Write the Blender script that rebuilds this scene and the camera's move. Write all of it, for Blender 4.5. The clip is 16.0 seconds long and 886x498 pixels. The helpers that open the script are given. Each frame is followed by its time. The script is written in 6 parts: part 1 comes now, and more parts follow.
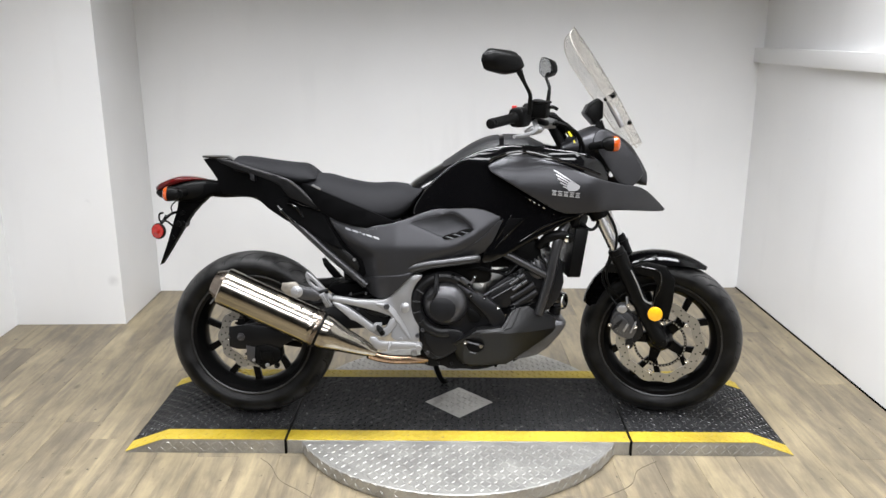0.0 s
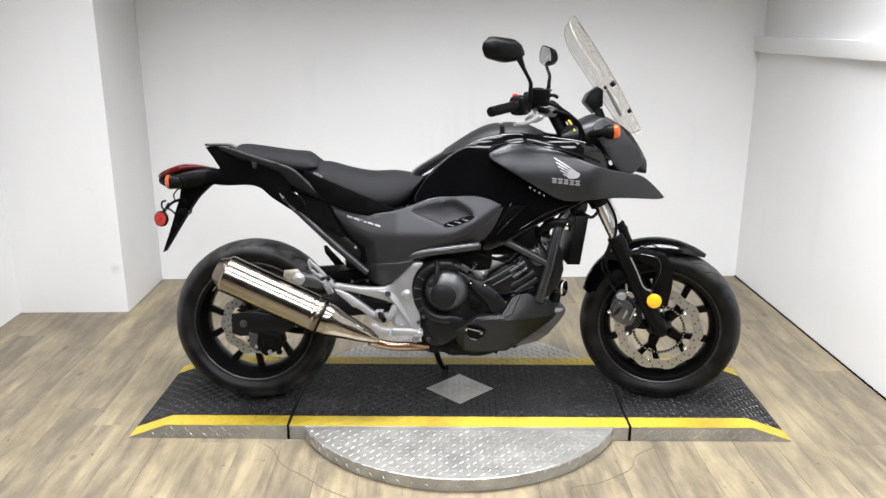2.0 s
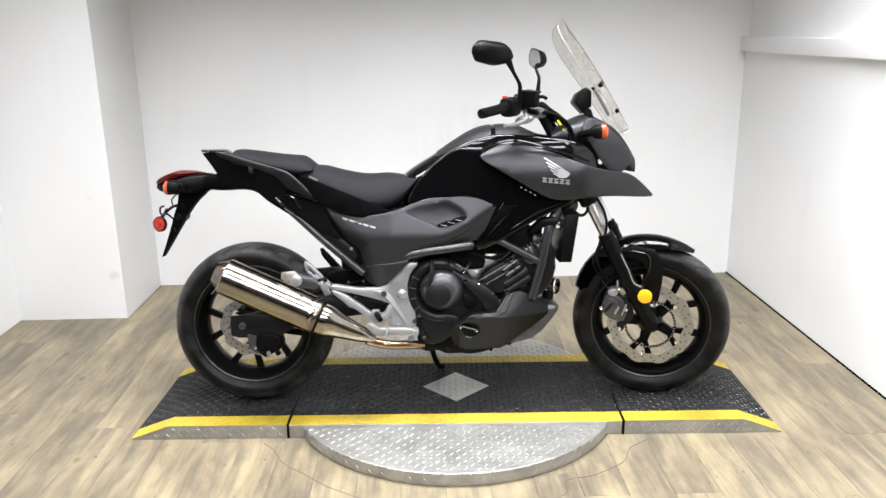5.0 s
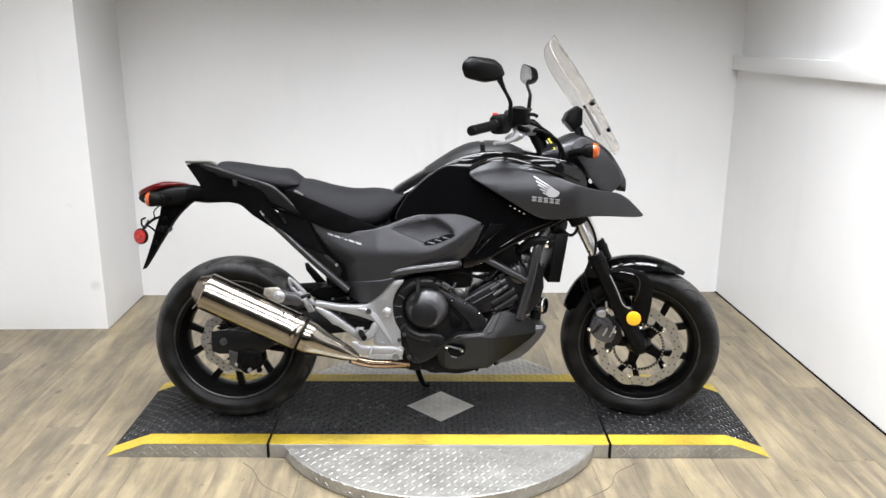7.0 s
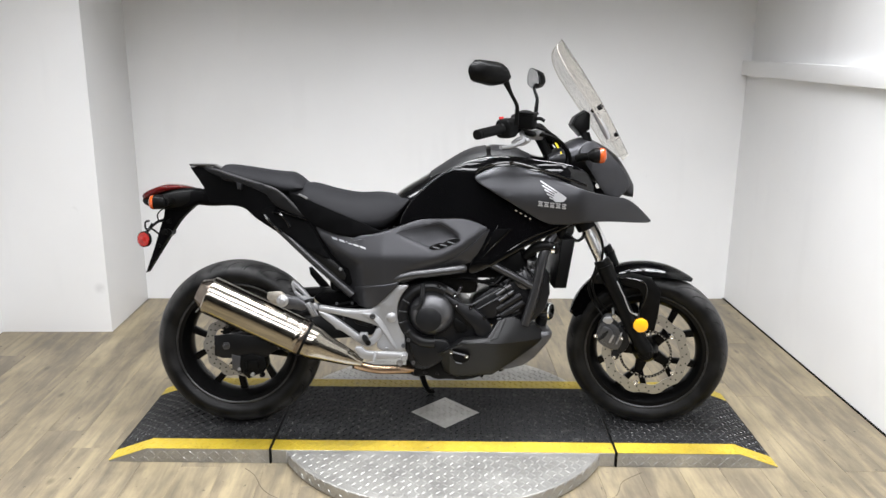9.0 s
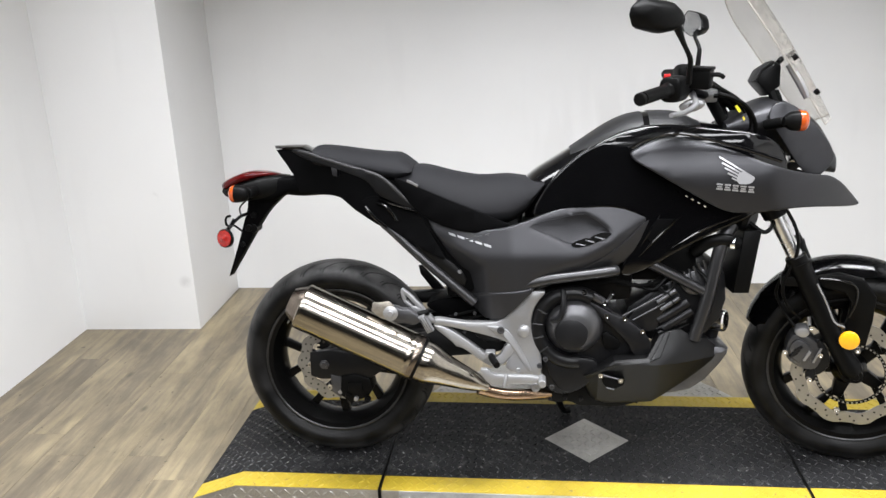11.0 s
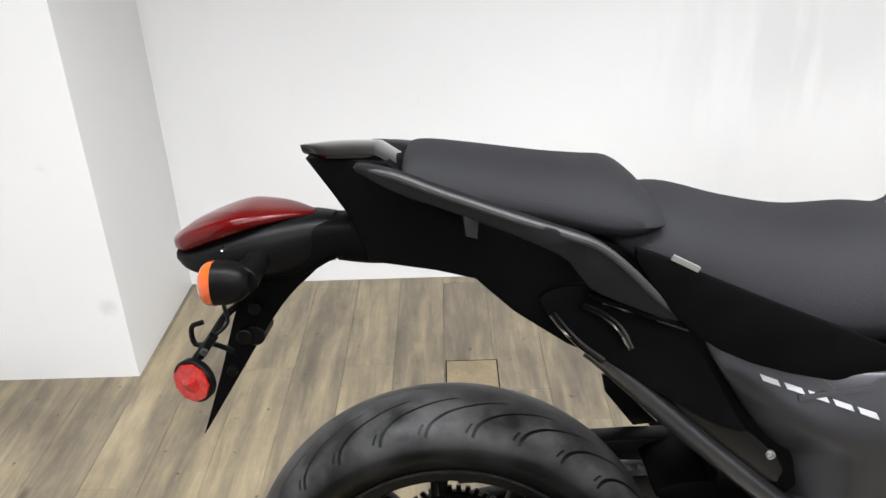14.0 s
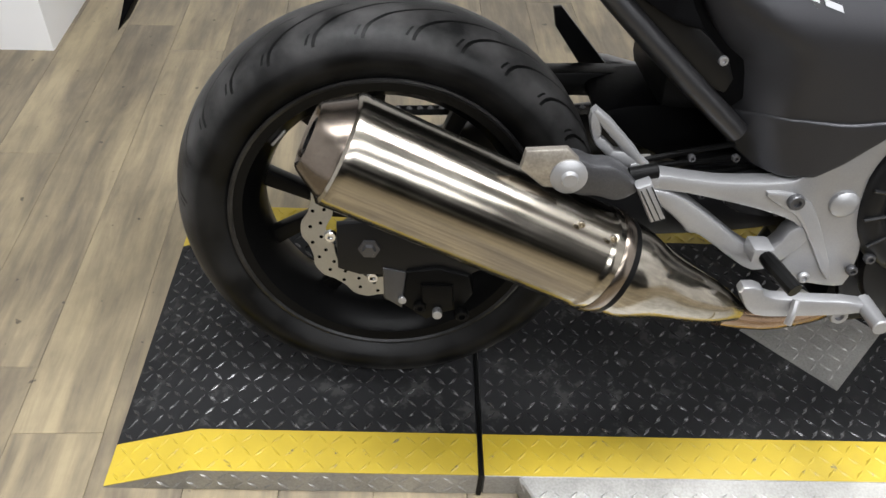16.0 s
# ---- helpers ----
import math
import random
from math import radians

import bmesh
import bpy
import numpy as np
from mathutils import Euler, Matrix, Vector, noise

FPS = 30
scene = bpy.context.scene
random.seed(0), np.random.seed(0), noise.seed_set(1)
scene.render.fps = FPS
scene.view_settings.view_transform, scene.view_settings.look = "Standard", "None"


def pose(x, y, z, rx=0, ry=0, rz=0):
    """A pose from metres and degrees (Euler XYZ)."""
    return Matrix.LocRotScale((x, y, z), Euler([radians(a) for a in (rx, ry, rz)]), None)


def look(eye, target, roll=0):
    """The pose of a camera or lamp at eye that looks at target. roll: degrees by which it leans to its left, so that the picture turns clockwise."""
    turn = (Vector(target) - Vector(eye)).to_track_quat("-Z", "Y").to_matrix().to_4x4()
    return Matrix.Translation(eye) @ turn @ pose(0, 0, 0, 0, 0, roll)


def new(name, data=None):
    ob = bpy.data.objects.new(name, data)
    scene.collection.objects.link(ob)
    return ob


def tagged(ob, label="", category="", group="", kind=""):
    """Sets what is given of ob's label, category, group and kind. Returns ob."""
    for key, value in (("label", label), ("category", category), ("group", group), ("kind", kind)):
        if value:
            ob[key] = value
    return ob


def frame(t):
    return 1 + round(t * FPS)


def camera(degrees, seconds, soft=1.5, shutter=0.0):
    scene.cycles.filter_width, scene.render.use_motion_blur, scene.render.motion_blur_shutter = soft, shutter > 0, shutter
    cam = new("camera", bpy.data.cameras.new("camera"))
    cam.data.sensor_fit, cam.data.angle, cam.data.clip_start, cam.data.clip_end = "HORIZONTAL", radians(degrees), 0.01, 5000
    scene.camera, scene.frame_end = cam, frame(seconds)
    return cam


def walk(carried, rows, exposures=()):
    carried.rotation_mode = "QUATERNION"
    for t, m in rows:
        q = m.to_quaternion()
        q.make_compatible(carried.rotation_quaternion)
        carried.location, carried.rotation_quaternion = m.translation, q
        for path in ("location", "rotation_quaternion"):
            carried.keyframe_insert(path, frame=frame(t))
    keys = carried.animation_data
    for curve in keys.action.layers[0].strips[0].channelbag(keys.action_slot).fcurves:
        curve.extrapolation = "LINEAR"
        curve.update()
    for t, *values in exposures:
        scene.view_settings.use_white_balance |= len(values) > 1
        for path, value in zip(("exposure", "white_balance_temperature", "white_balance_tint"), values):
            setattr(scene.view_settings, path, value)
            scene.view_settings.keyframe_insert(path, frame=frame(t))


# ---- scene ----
cam = camera(58.6, 16.0)
PATH = [
    (0, (-0.107, -2.801, 1.43), (-0.072, -0.871, 0.906), 0.0),
    (0.5, (-0.11, -2.813, 1.431), (-0.072, -0.882, 0.912), 0.1),
    (1, (-0.11, -2.819, 1.43), (-0.079, -0.889, 0.903), 0.1),
    (1.5, (-0.11, -2.819, 1.427), (-0.073, -0.894, 0.885), -0.0),
    (2, (-0.112, -2.823, 1.426), (-0.076, -0.899, 0.878), 0.0),
    (2.5, (-0.116, -2.831, 1.425), (-0.076, -0.909, 0.873), -0.1),
    (3, (-0.116, -2.852, 1.424), (-0.093, -0.932, 0.864), -0.4),
    (3.5, (-0.111, -2.868, 1.42), (-0.087, -0.951, 0.853), -0.7),
    (4, (-0.108, -2.876, 1.423), (-0.079, -0.956, 0.862), -0.7),
    (4.5, (-0.111, -2.879, 1.421), (-0.081, -0.957, 0.872), -0.6),
    (5, (-0.106, -2.881, 1.426), (-0.06, -0.956, 0.889), -0.9),
    (5.2, (-0.095, -2.878, 1.427), (-0.035, -0.949, 0.905), -0.4),
    (7.3, (-0.095, -2.823, 1.444), (-0.025, -0.891, 0.932), 0.4),
    (7.5, (-0.081, -2.822, 1.434), (-0.026, -0.885, 0.936), 0.4),
    (8, (-0.081, -2.817, 1.437), (-0.036, -0.882, 0.933), 0.5),
    (10.3, (-0.16, -2.666, 1.433), (-0.047, -0.734, 0.929), -0.7),
    (10.5, (-0.195, -2.593, 1.419), (-0.102, -0.679, 0.848), -2.2),
    (10.8, (-0.199, -2.383, 1.414), (-0.211, -0.475, 0.812), -1.5),
    (11, (-0.225, -2.241, 1.401), (-0.397, -0.34, 0.803), -2.3),
    (11.3, (-0.407, -2.026, 1.348), (-0.489, -0.139, 0.691), -0.5),
    (11.5, (-0.336, -1.893, 1.35), (-0.474, -0.029, 0.637), -1.2),
    (12, (-0.449, -1.567, 1.348), (-0.548, 0.281, 0.588), -2.2),
    (12.5, (-0.522, -1.225, 1.325), (-0.836, 0.578, 0.519), -2.3),
    (13, (-0.650, -1.003, 1.318), (-0.761, 0.811, 0.483), -2.4),
    (13.5, (-0.737, -0.875, 1.333), (-0.715, 0.924, 0.461), -2.5),
    (14, (-0.751, -0.850, 1.324), (-0.770, 0.938, 0.428), -2.0),
    (14.5, (-0.754, -0.869, 1.264), (-0.748, 0.843, 0.230), -0.1),
    (15, (-0.758, -0.884, 1.190), (-0.713, 0.700, -0.031), 2.2),
    (15.5, (-0.759, -0.897, 1.134), (-0.658, 0.587, -0.203), 4.4),
    (16, (-0.753, -0.910, 1.114), (-0.625, 0.541, -0.257), 3.9),
]
walk(cam, [(t, look(eye, target, roll)) for t, eye, target, roll in PATH],
     [(0, -0.07), (1, -0.02), (2, 0.06), (3.5, 0.19), (5, 0.20), (7.5, 0.03), (8, 0.0), (10.5, -0.02), (11, -0.02), (12.5, 0.06), (14, 0.11), (15, -0.04), (16, -0.20)])

# ---------------------------------------------------------------- light
world = bpy.data.worlds.new("world")
scene.world = world
world.use_nodes = True
world.node_tree.nodes["Background"].inputs[0].default_value = (0.9, 0.95, 1.0, 1)
world.node_tree.nodes["Background"].inputs[1].default_value = 0.02


def ceiling_lamp(x, y, z, sx, sy, watts, spread=150, tilt=0, colour=(0.975, 0.99, 1.025)):
    data = bpy.data.lights.new("ceiling_lamp", "AREA")
    data.shape, data.size, data.size_y, data.energy, data.color = "RECTANGLE", sx, sy, watts, colour
    data.spread = radians(spread)
    ob = new("ceiling_lamp", data)
    ob.matrix_world = pose(x, y, z, tilt)
    return ob


# two flat rows over the bay, and an added fill row behind that leans towards it; worn: share of watts, cut over the
# column to darken that side
for lamp_y, lamp_z, watts, spread, tilt in ((-0.25, 2.55, 34, 128, 0), (-1.75, 2.55, 27, 128, 0), (-3.40, 2.45, 18, 110, 30)):
    for lamp_x, worn in ((-1.35, 0.76), (-0.15, 1.02), (1.05, 1.04)):
        ceiling_lamp(lamp_x, lamp_y, lamp_z, 1.05, 0.45, watts * worn, spread, tilt)


# ---------------------------------------------------------------- materials
def nodes_of(m):
    m.use_nodes = True
    t = m.node_tree
    return t.nodes, t.links, t.nodes["Principled BSDF"]


def mat(name, rgb, rough=0.5, metal=0.0, vary=0.12, scale=9.0, fine=220.0, bump=0.05, coat=0.0, rough_vary=0.1, dust=0.0, spec=0.5):
    """A painted, moulded or cast surface: colour and gloss that vary at two scales, and fine relief."""
    m = bpy.data.materials.new(name)
    n, l, b = nodes_of(m)
    co = n.new("ShaderNodeTexCoord")
    big = n.new("ShaderNodeTexNoise"); big.inputs["Scale"].default_value = scale; big.inputs["Detail"].default_value = 5
    small = n.new("ShaderNodeTexNoise"); small.inputs["Scale"].default_value = fine; small.inputs["Detail"].default_value = 3
    l.new(co.outputs["Object"], big.inputs["Vector"]); l.new(co.outputs["Object"], small.inputs["Vector"])
    mix = n.new("ShaderNodeMath"); mix.operation = "MULTIPLY_ADD"; mix.inputs[1].default_value = 0.6
    half = n.new("ShaderNodeMath"); half.operation = "MULTIPLY"; half.inputs[1].default_value = 0.4
    l.new(small.outputs[0], half.inputs[0]); l.new(big.outputs[0], mix.inputs[0]); l.new(half.outputs[0], mix.inputs[2])
    ramp = n.new("ShaderNodeValToRGB")
    lo, hi = [c * (1 - vary) for c in rgb], [c * (1 + vary) + dust for c in rgb]
    ramp.color_ramp.elements[0].position, ramp.color_ramp.elements[1].position = 0.3, 0.7
    ramp.color_ramp.elements[0].color, ramp.color_ramp.elements[1].color = (*lo, 1), (*[min(c, 1) for c in hi], 1)
    l.new(mix.outputs[0], ramp.inputs[0]); l.new(ramp.outputs[0], b.inputs["Base Color"])
    ro = n.new("ShaderNodeMapRange"); ro.inputs["To Min"].default_value = max(rough - rough_vary, 0.02); ro.inputs["To Max"].default_value = min(rough + rough_vary, 1)
    l.new(mix.outputs[0], ro.inputs[0]); l.new(ro.outputs[0], b.inputs["Roughness"])
    b.inputs["Metallic"].default_value = metal
    b.inputs["Coat Weight"].default_value = coat
    b.inputs["Coat Roughness"].default_value = 0.04
    b.inputs["Coat IOR"].default_value = 1.38
    b.inputs["Specular IOR Level"].default_value = spec
    if bump:
        bu = n.new("ShaderNodeBump"); bu.inputs["Strength"].default_value = bump; bu.inputs["Distance"].default_value = 0.002
        l.new(small.outputs[0], bu.inputs["Height"]); l.new(bu.outputs[0], b.inputs["Normal"])
    return m


def plank_material():
    m = bpy.data.materials.new("vinyl_plank")
    n, l, b = nodes_of(m)
    co, info = n.new("ShaderNodeTexCoord"), n.new("ShaderNodeObjectInfo")
    shift = n.new("ShaderNodeVectorMath"); shift.operation = "MULTIPLY_ADD"
    shift.inputs[1].default_value = (1, 1, 1)
    spread = n.new("ShaderNodeCombineXYZ")
    k = n.new("ShaderNodeMath"); k.operation = "MULTIPLY"; k.inputs[1].default_value = 37.0
    l.new(info.outputs["Random"], k.inputs[0])
    for i in range(3):
        l.new(k.outputs[0], spread.inputs[i])
    l.new(co.outputs["Object"], shift.inputs[0]); l.new(spread.outputs[0], shift.inputs[2])
    stretch = n.new("ShaderNodeMapping"); stretch.inputs["Scale"].default_value = (22, 3.3, 22)
    l.new(shift.outputs[0], stretch.inputs[0])
    grain = n.new("ShaderNodeTexNoise"); grain.inputs["Scale"].default_value = 1.0; grain.inputs["Detail"].default_value = 7; grain.inputs["Roughness"].default_value = 0.62; grain.inputs["Distortion"].default_value = 0.35
    l.new(stretch.outputs[0], grain.inputs["Vector"])
    fine = n.new("ShaderNodeMapping"); fine.inputs["Scale"].default_value = (170, 9, 170)
    l.new(shift.outputs[0], fine.inputs[0])
    hair = n.new("ShaderNodeTexNoise"); hair.inputs["Scale"].default_value = 1.0; hair.inputs["Detail"].default_value = 4
    l.new(fine.outputs[0], hair.inputs["Vector"])
    ramp = n.new("ShaderNodeValToRGB")
    e = ramp.color_ramp.elements
    e[0].position, e[0].color = 0.12, (0.080, 0.064, 0.045, 1)
    e[1].position, e[1].color = 0.75, (0.318, 0.260, 0.160, 1)
    mid = e.new(0.40); mid.color = (0.150, 0.124, 0.086, 1)
    add = n.new("ShaderNodeMath"); add.operation = "MULTIPLY_ADD"; add.inputs[1].default_value = 0.13
    tone = n.new("ShaderNodeMath"); tone.operation = "MULTIPLY_ADD"; tone.inputs[1].default_value = 0.17
    l.new(hair.outputs[0], add.inputs[0]); l.new(grain.outputs[0], add.inputs[2])
    l.new(info.outputs["Random"], tone.inputs[0]); l.new(add.outputs[0], tone.inputs[2])
    band = n.new("ShaderNodeMapping"); band.inputs["Scale"].default_value = (13, 0.9, 13)
    l.new(shift.outputs[0], band.inputs[0])
    wide = n.new("ShaderNodeTexNoise"); wide.inputs["Scale"].default_value = 1.0; wide.inputs["Detail"].default_value = 5; wide.inputs["Roughness"].default_value = 0.7
    l.new(band.outputs[0], wide.inputs["Vector"])
    more = n.new("ShaderNodeMath"); more.operation = "MULTIPLY_ADD"; more.inputs[1].default_value = 0.48
    l.new(wide.outputs[0], more.inputs[0]); l.new(tone.outputs[0], more.inputs[2])
    sub = n.new("ShaderNodeMath"); sub.operation = "SUBTRACT"; sub.inputs[1].default_value = 0.368
    l.new(more.outputs[0], sub.inputs[0])
    l.new(sub.outputs[0], ramp.inputs[0])
    knots = n.new("ShaderNodeTexVoronoi"); knots.inputs["Scale"].default_value = 1.0
    kmap = n.new("ShaderNodeMapping"); kmap.inputs["Scale"].default_value = (5.5, 2.6, 5.5)
    l.new(shift.outputs[0], kmap.inputs[0]); l.new(kmap.outputs[0], knots.inputs["Vector"])
    spot = n.new("ShaderNodeMapRange"); spot.inputs["From Min"].default_value = 0.03; spot.inputs["From Max"].default_value = 0.085; spot.inputs["To Min"].default_value = 0.45; spot.inputs["To Max"].default_value = 1.0
    l.new(knots.outputs["Distance"], spot.inputs[0])
    mul = n.new("ShaderNodeMix"); mul.data_type = "RGBA"; mul.blend_type = "MULTIPLY"; mul.inputs[0].default_value = 1
    l.new(ramp.outputs[0], mul.inputs[6]); l.new(spot.outputs[0], mul.inputs[7])
    geo = n.new("ShaderNodeNewGeometry")
    soil = n.new("ShaderNodeTexNoise"); soil.inputs["Scale"].default_value = 2.6; soil.inputs["Detail"].default_value = 8; soil.inputs["Roughness"].default_value = 0.68
    l.new(geo.outputs["Position"], soil.inputs["Vector"])
    dirt = n.new("ShaderNodeMapRange"); dirt.inputs["From Min"].default_value = 0.36; dirt.inputs["From Max"].default_value = 0.60; dirt.inputs["To Min"].default_value = 0.70; dirt.inputs["To Max"].default_value = 1.0
    l.new(soil.outputs[0], dirt.inputs[0])
    specks = n.new("ShaderNodeTexNoise"); specks.inputs["Scale"].default_value = 38; specks.inputs["Detail"].default_value = 3
    l.new(geo.outputs["Position"], specks.inputs["Vector"])
    mark = n.new("ShaderNodeMapRange"); mark.inputs["From Min"].default_value = 0.27; mark.inputs["From Max"].default_value = 0.31; mark.inputs["To Min"].default_value = 0.35; mark.inputs["To Max"].default_value = 1.0
    l.new(specks.outputs[0], mark.inputs[0])
    grime = n.new("ShaderNodeMath"); grime.operation = "MULTIPLY"
    l.new(dirt.outputs[0], grime.inputs[0]); l.new(mark.outputs[0], grime.inputs[1])
    mul2 = n.new("ShaderNodeMix"); mul2.data_type = "RGBA"; mul2.blend_type = "MULTIPLY"; mul2.inputs[0].default_value = 1
    l.new(mul.outputs[2], mul2.inputs[6]); l.new(grime.outputs[0], mul2.inputs[7])
    l.new(mul2.outputs[2], b.inputs["Base Color"])
    b.inputs["Roughness"].default_value = 0.42
    bu = n.new("ShaderNodeBump"); bu.inputs["Strength"].default_value = 0.12; bu.inputs["Distance"].default_value = 0.002
    l.new(add.outputs[0], bu.inputs["Height"]); l.new(bu.outputs[0], b.inputs["Normal"])
    return m


def wall_material():
    m = bpy.data.materials.new("white_wall_paint")
    n, l, b = nodes_of(m)
    co = n.new("ShaderNodeTexCoord")
    big = n.new("ShaderNodeTexNoise"); big.inputs["Scale"].default_value = 1.3; big.inputs["Detail"].default_value = 4
    streak = n.new("ShaderNodeMapping"); streak.inputs["Scale"].default_value = (5, 5, 0.9)
    st = n.new("ShaderNodeTexNoise"); st.inputs["Scale"].default_value = 1.2; st.inputs["Detail"].default_value = 5
    spots = n.new("ShaderNodeTexNoise"); spots.inputs["Scale"].default_value = 9; spots.inputs["Detail"].default_value = 6
    fine = n.new("ShaderNodeTexNoise"); fine.inputs["Scale"].default_value = 160
    for t in (big, spots, fine):
        l.new(co.outputs["Object"], t.inputs["Vector"])
    l.new(co.outputs["Object"], streak.inputs[0]); l.new(streak.outputs[0], st.inputs["Vector"])
    r1 = n.new("ShaderNodeMapRange"); r1.inputs["From Min"].default_value = 0.35; r1.inputs["From Max"].default_value = 0.65; r1.inputs["To Min"].default_value = 0.955; r1.inputs["To Max"].default_value = 1.0
    r2 = n.new("ShaderNodeMapRange"); r2.inputs["From Min"].default_value = 0.30; r2.inputs["From Max"].default_value = 0.42; r2.inputs["To Min"].default_value = 0.975; r2.inputs["To Max"].default_value = 1.0
    r3 = n.new("ShaderNodeMapRange"); r3.inputs["From Min"].default_value = 0.20; r3.inputs["From Max"].default_value = 0.27; r3.inputs["To Min"].default_value = 0.86; r3.inputs["To Max"].default_value = 1.0
    l.new(big.outputs[0], r1.inputs[0]); l.new(st.outputs[0], r2.inputs[0]); l.new(spots.outputs[0], r3.inputs[0])
    a = n.new("ShaderNodeMath"); a.operation = "MULTIPLY"
    c = n.new("ShaderNodeMath"); c.operation = "MULTIPLY"
    l.new(r1.outputs[0], a.inputs[0]); l.new(r2.outputs[0], a.inputs[1]); l.new(a.outputs[0], c.inputs[0]); l.new(r3.outputs[0], c.inputs[1])
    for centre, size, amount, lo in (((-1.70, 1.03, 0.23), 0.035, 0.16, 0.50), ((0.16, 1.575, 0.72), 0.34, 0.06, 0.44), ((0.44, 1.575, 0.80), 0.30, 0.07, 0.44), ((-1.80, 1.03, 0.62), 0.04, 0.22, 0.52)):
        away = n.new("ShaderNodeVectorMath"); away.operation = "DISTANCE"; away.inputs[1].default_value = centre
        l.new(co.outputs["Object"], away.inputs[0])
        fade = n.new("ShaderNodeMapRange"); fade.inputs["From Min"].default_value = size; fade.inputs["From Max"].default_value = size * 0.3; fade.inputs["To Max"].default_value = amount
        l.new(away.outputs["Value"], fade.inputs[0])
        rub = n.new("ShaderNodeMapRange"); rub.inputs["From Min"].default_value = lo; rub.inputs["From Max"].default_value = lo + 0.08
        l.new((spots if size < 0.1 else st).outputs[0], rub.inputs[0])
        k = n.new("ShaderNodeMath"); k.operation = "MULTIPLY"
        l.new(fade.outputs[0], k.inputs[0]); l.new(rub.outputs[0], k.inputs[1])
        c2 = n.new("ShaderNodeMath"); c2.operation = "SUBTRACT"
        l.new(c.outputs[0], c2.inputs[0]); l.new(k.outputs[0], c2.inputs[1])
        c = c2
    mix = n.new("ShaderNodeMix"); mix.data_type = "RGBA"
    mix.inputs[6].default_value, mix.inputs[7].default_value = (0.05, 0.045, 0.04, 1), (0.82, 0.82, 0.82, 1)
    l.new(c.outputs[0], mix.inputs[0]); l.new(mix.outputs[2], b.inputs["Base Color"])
    b.inputs["Roughness"].default_value = 0.55
    bu = n.new("ShaderNodeBump"); bu.inputs["Strength"].default_value = 0.06; bu.inputs["Distance"].default_value = 0.002
    l.new(fine.outputs[0], bu.inputs["Height"]); l.new(bu.outputs[0], b.inputs["Normal"])
    return m


def worn_paint(name, paint, bare, amount, rough=0.5, scale=14.0, spec=0.5):
    """Paint on tread plate, worn through in patches."""
    m = bpy.data.materials.new(name)
    n, l, b = nodes_of(m)
    co = n.new("ShaderNodeTexCoord")
    big = n.new("ShaderNodeTexNoise"); big.inputs["Scale"].default_value = scale; big.inputs["Detail"].default_value = 8; big.inputs["Roughness"].default_value = 0.7
    dirt = n.new("ShaderNodeTexNoise"); dirt.inputs["Scale"].default_value = 4; dirt.inputs["Detail"].default_value = 6
    fine = n.new("ShaderNodeTexNoise"); fine.inputs["Scale"].default_value = 300
    for t in (big, dirt, fine):
        l.new(co.outputs["Object"], t.inputs["Vector"])
    mask = n.new("ShaderNodeMapRange"); mask.inputs["From Min"].default_value = amount; mask.inputs["From Max"].default_value = amount + 0.06
    l.new(big.outputs[0], mask.inputs[0])
    shade = n.new("ShaderNodeValToRGB")
    shade.color_ramp.elements[0].position, shade.color_ramp.elements[1].position = 0.3, 0.7
    shade.color_ramp.elements[0].color, shade.color_ramp.elements[1].color = (*[c * 0.62 for c in paint], 1), (*[c * 1.15 for c in paint], 1)
    l.new(dirt.outputs[0], shade.inputs[0])
    mix = n.new("ShaderNodeMix"); mix.data_type = "RGBA"; mix.inputs[7].default_value = (*bare, 1)
    l.new(mask.outputs[0], mix.inputs[0]); l.new(shade.outputs[0], mix.inputs[6]); l.new(mix.outputs[2], b.inputs["Base Color"])
    b.inputs["Specular IOR Level"].default_value = spec
    b.inputs["Roughness"].default_value = rough
    bu = n.new("ShaderNodeBump"); bu.inputs["Strength"].default_value = 0.15; bu.inputs["Distance"].default_value = 0.001
    l.new(fine.outputs[0], bu.inputs["Height"]); l.new(bu.outputs[0], b.inputs["Normal"])
    return m


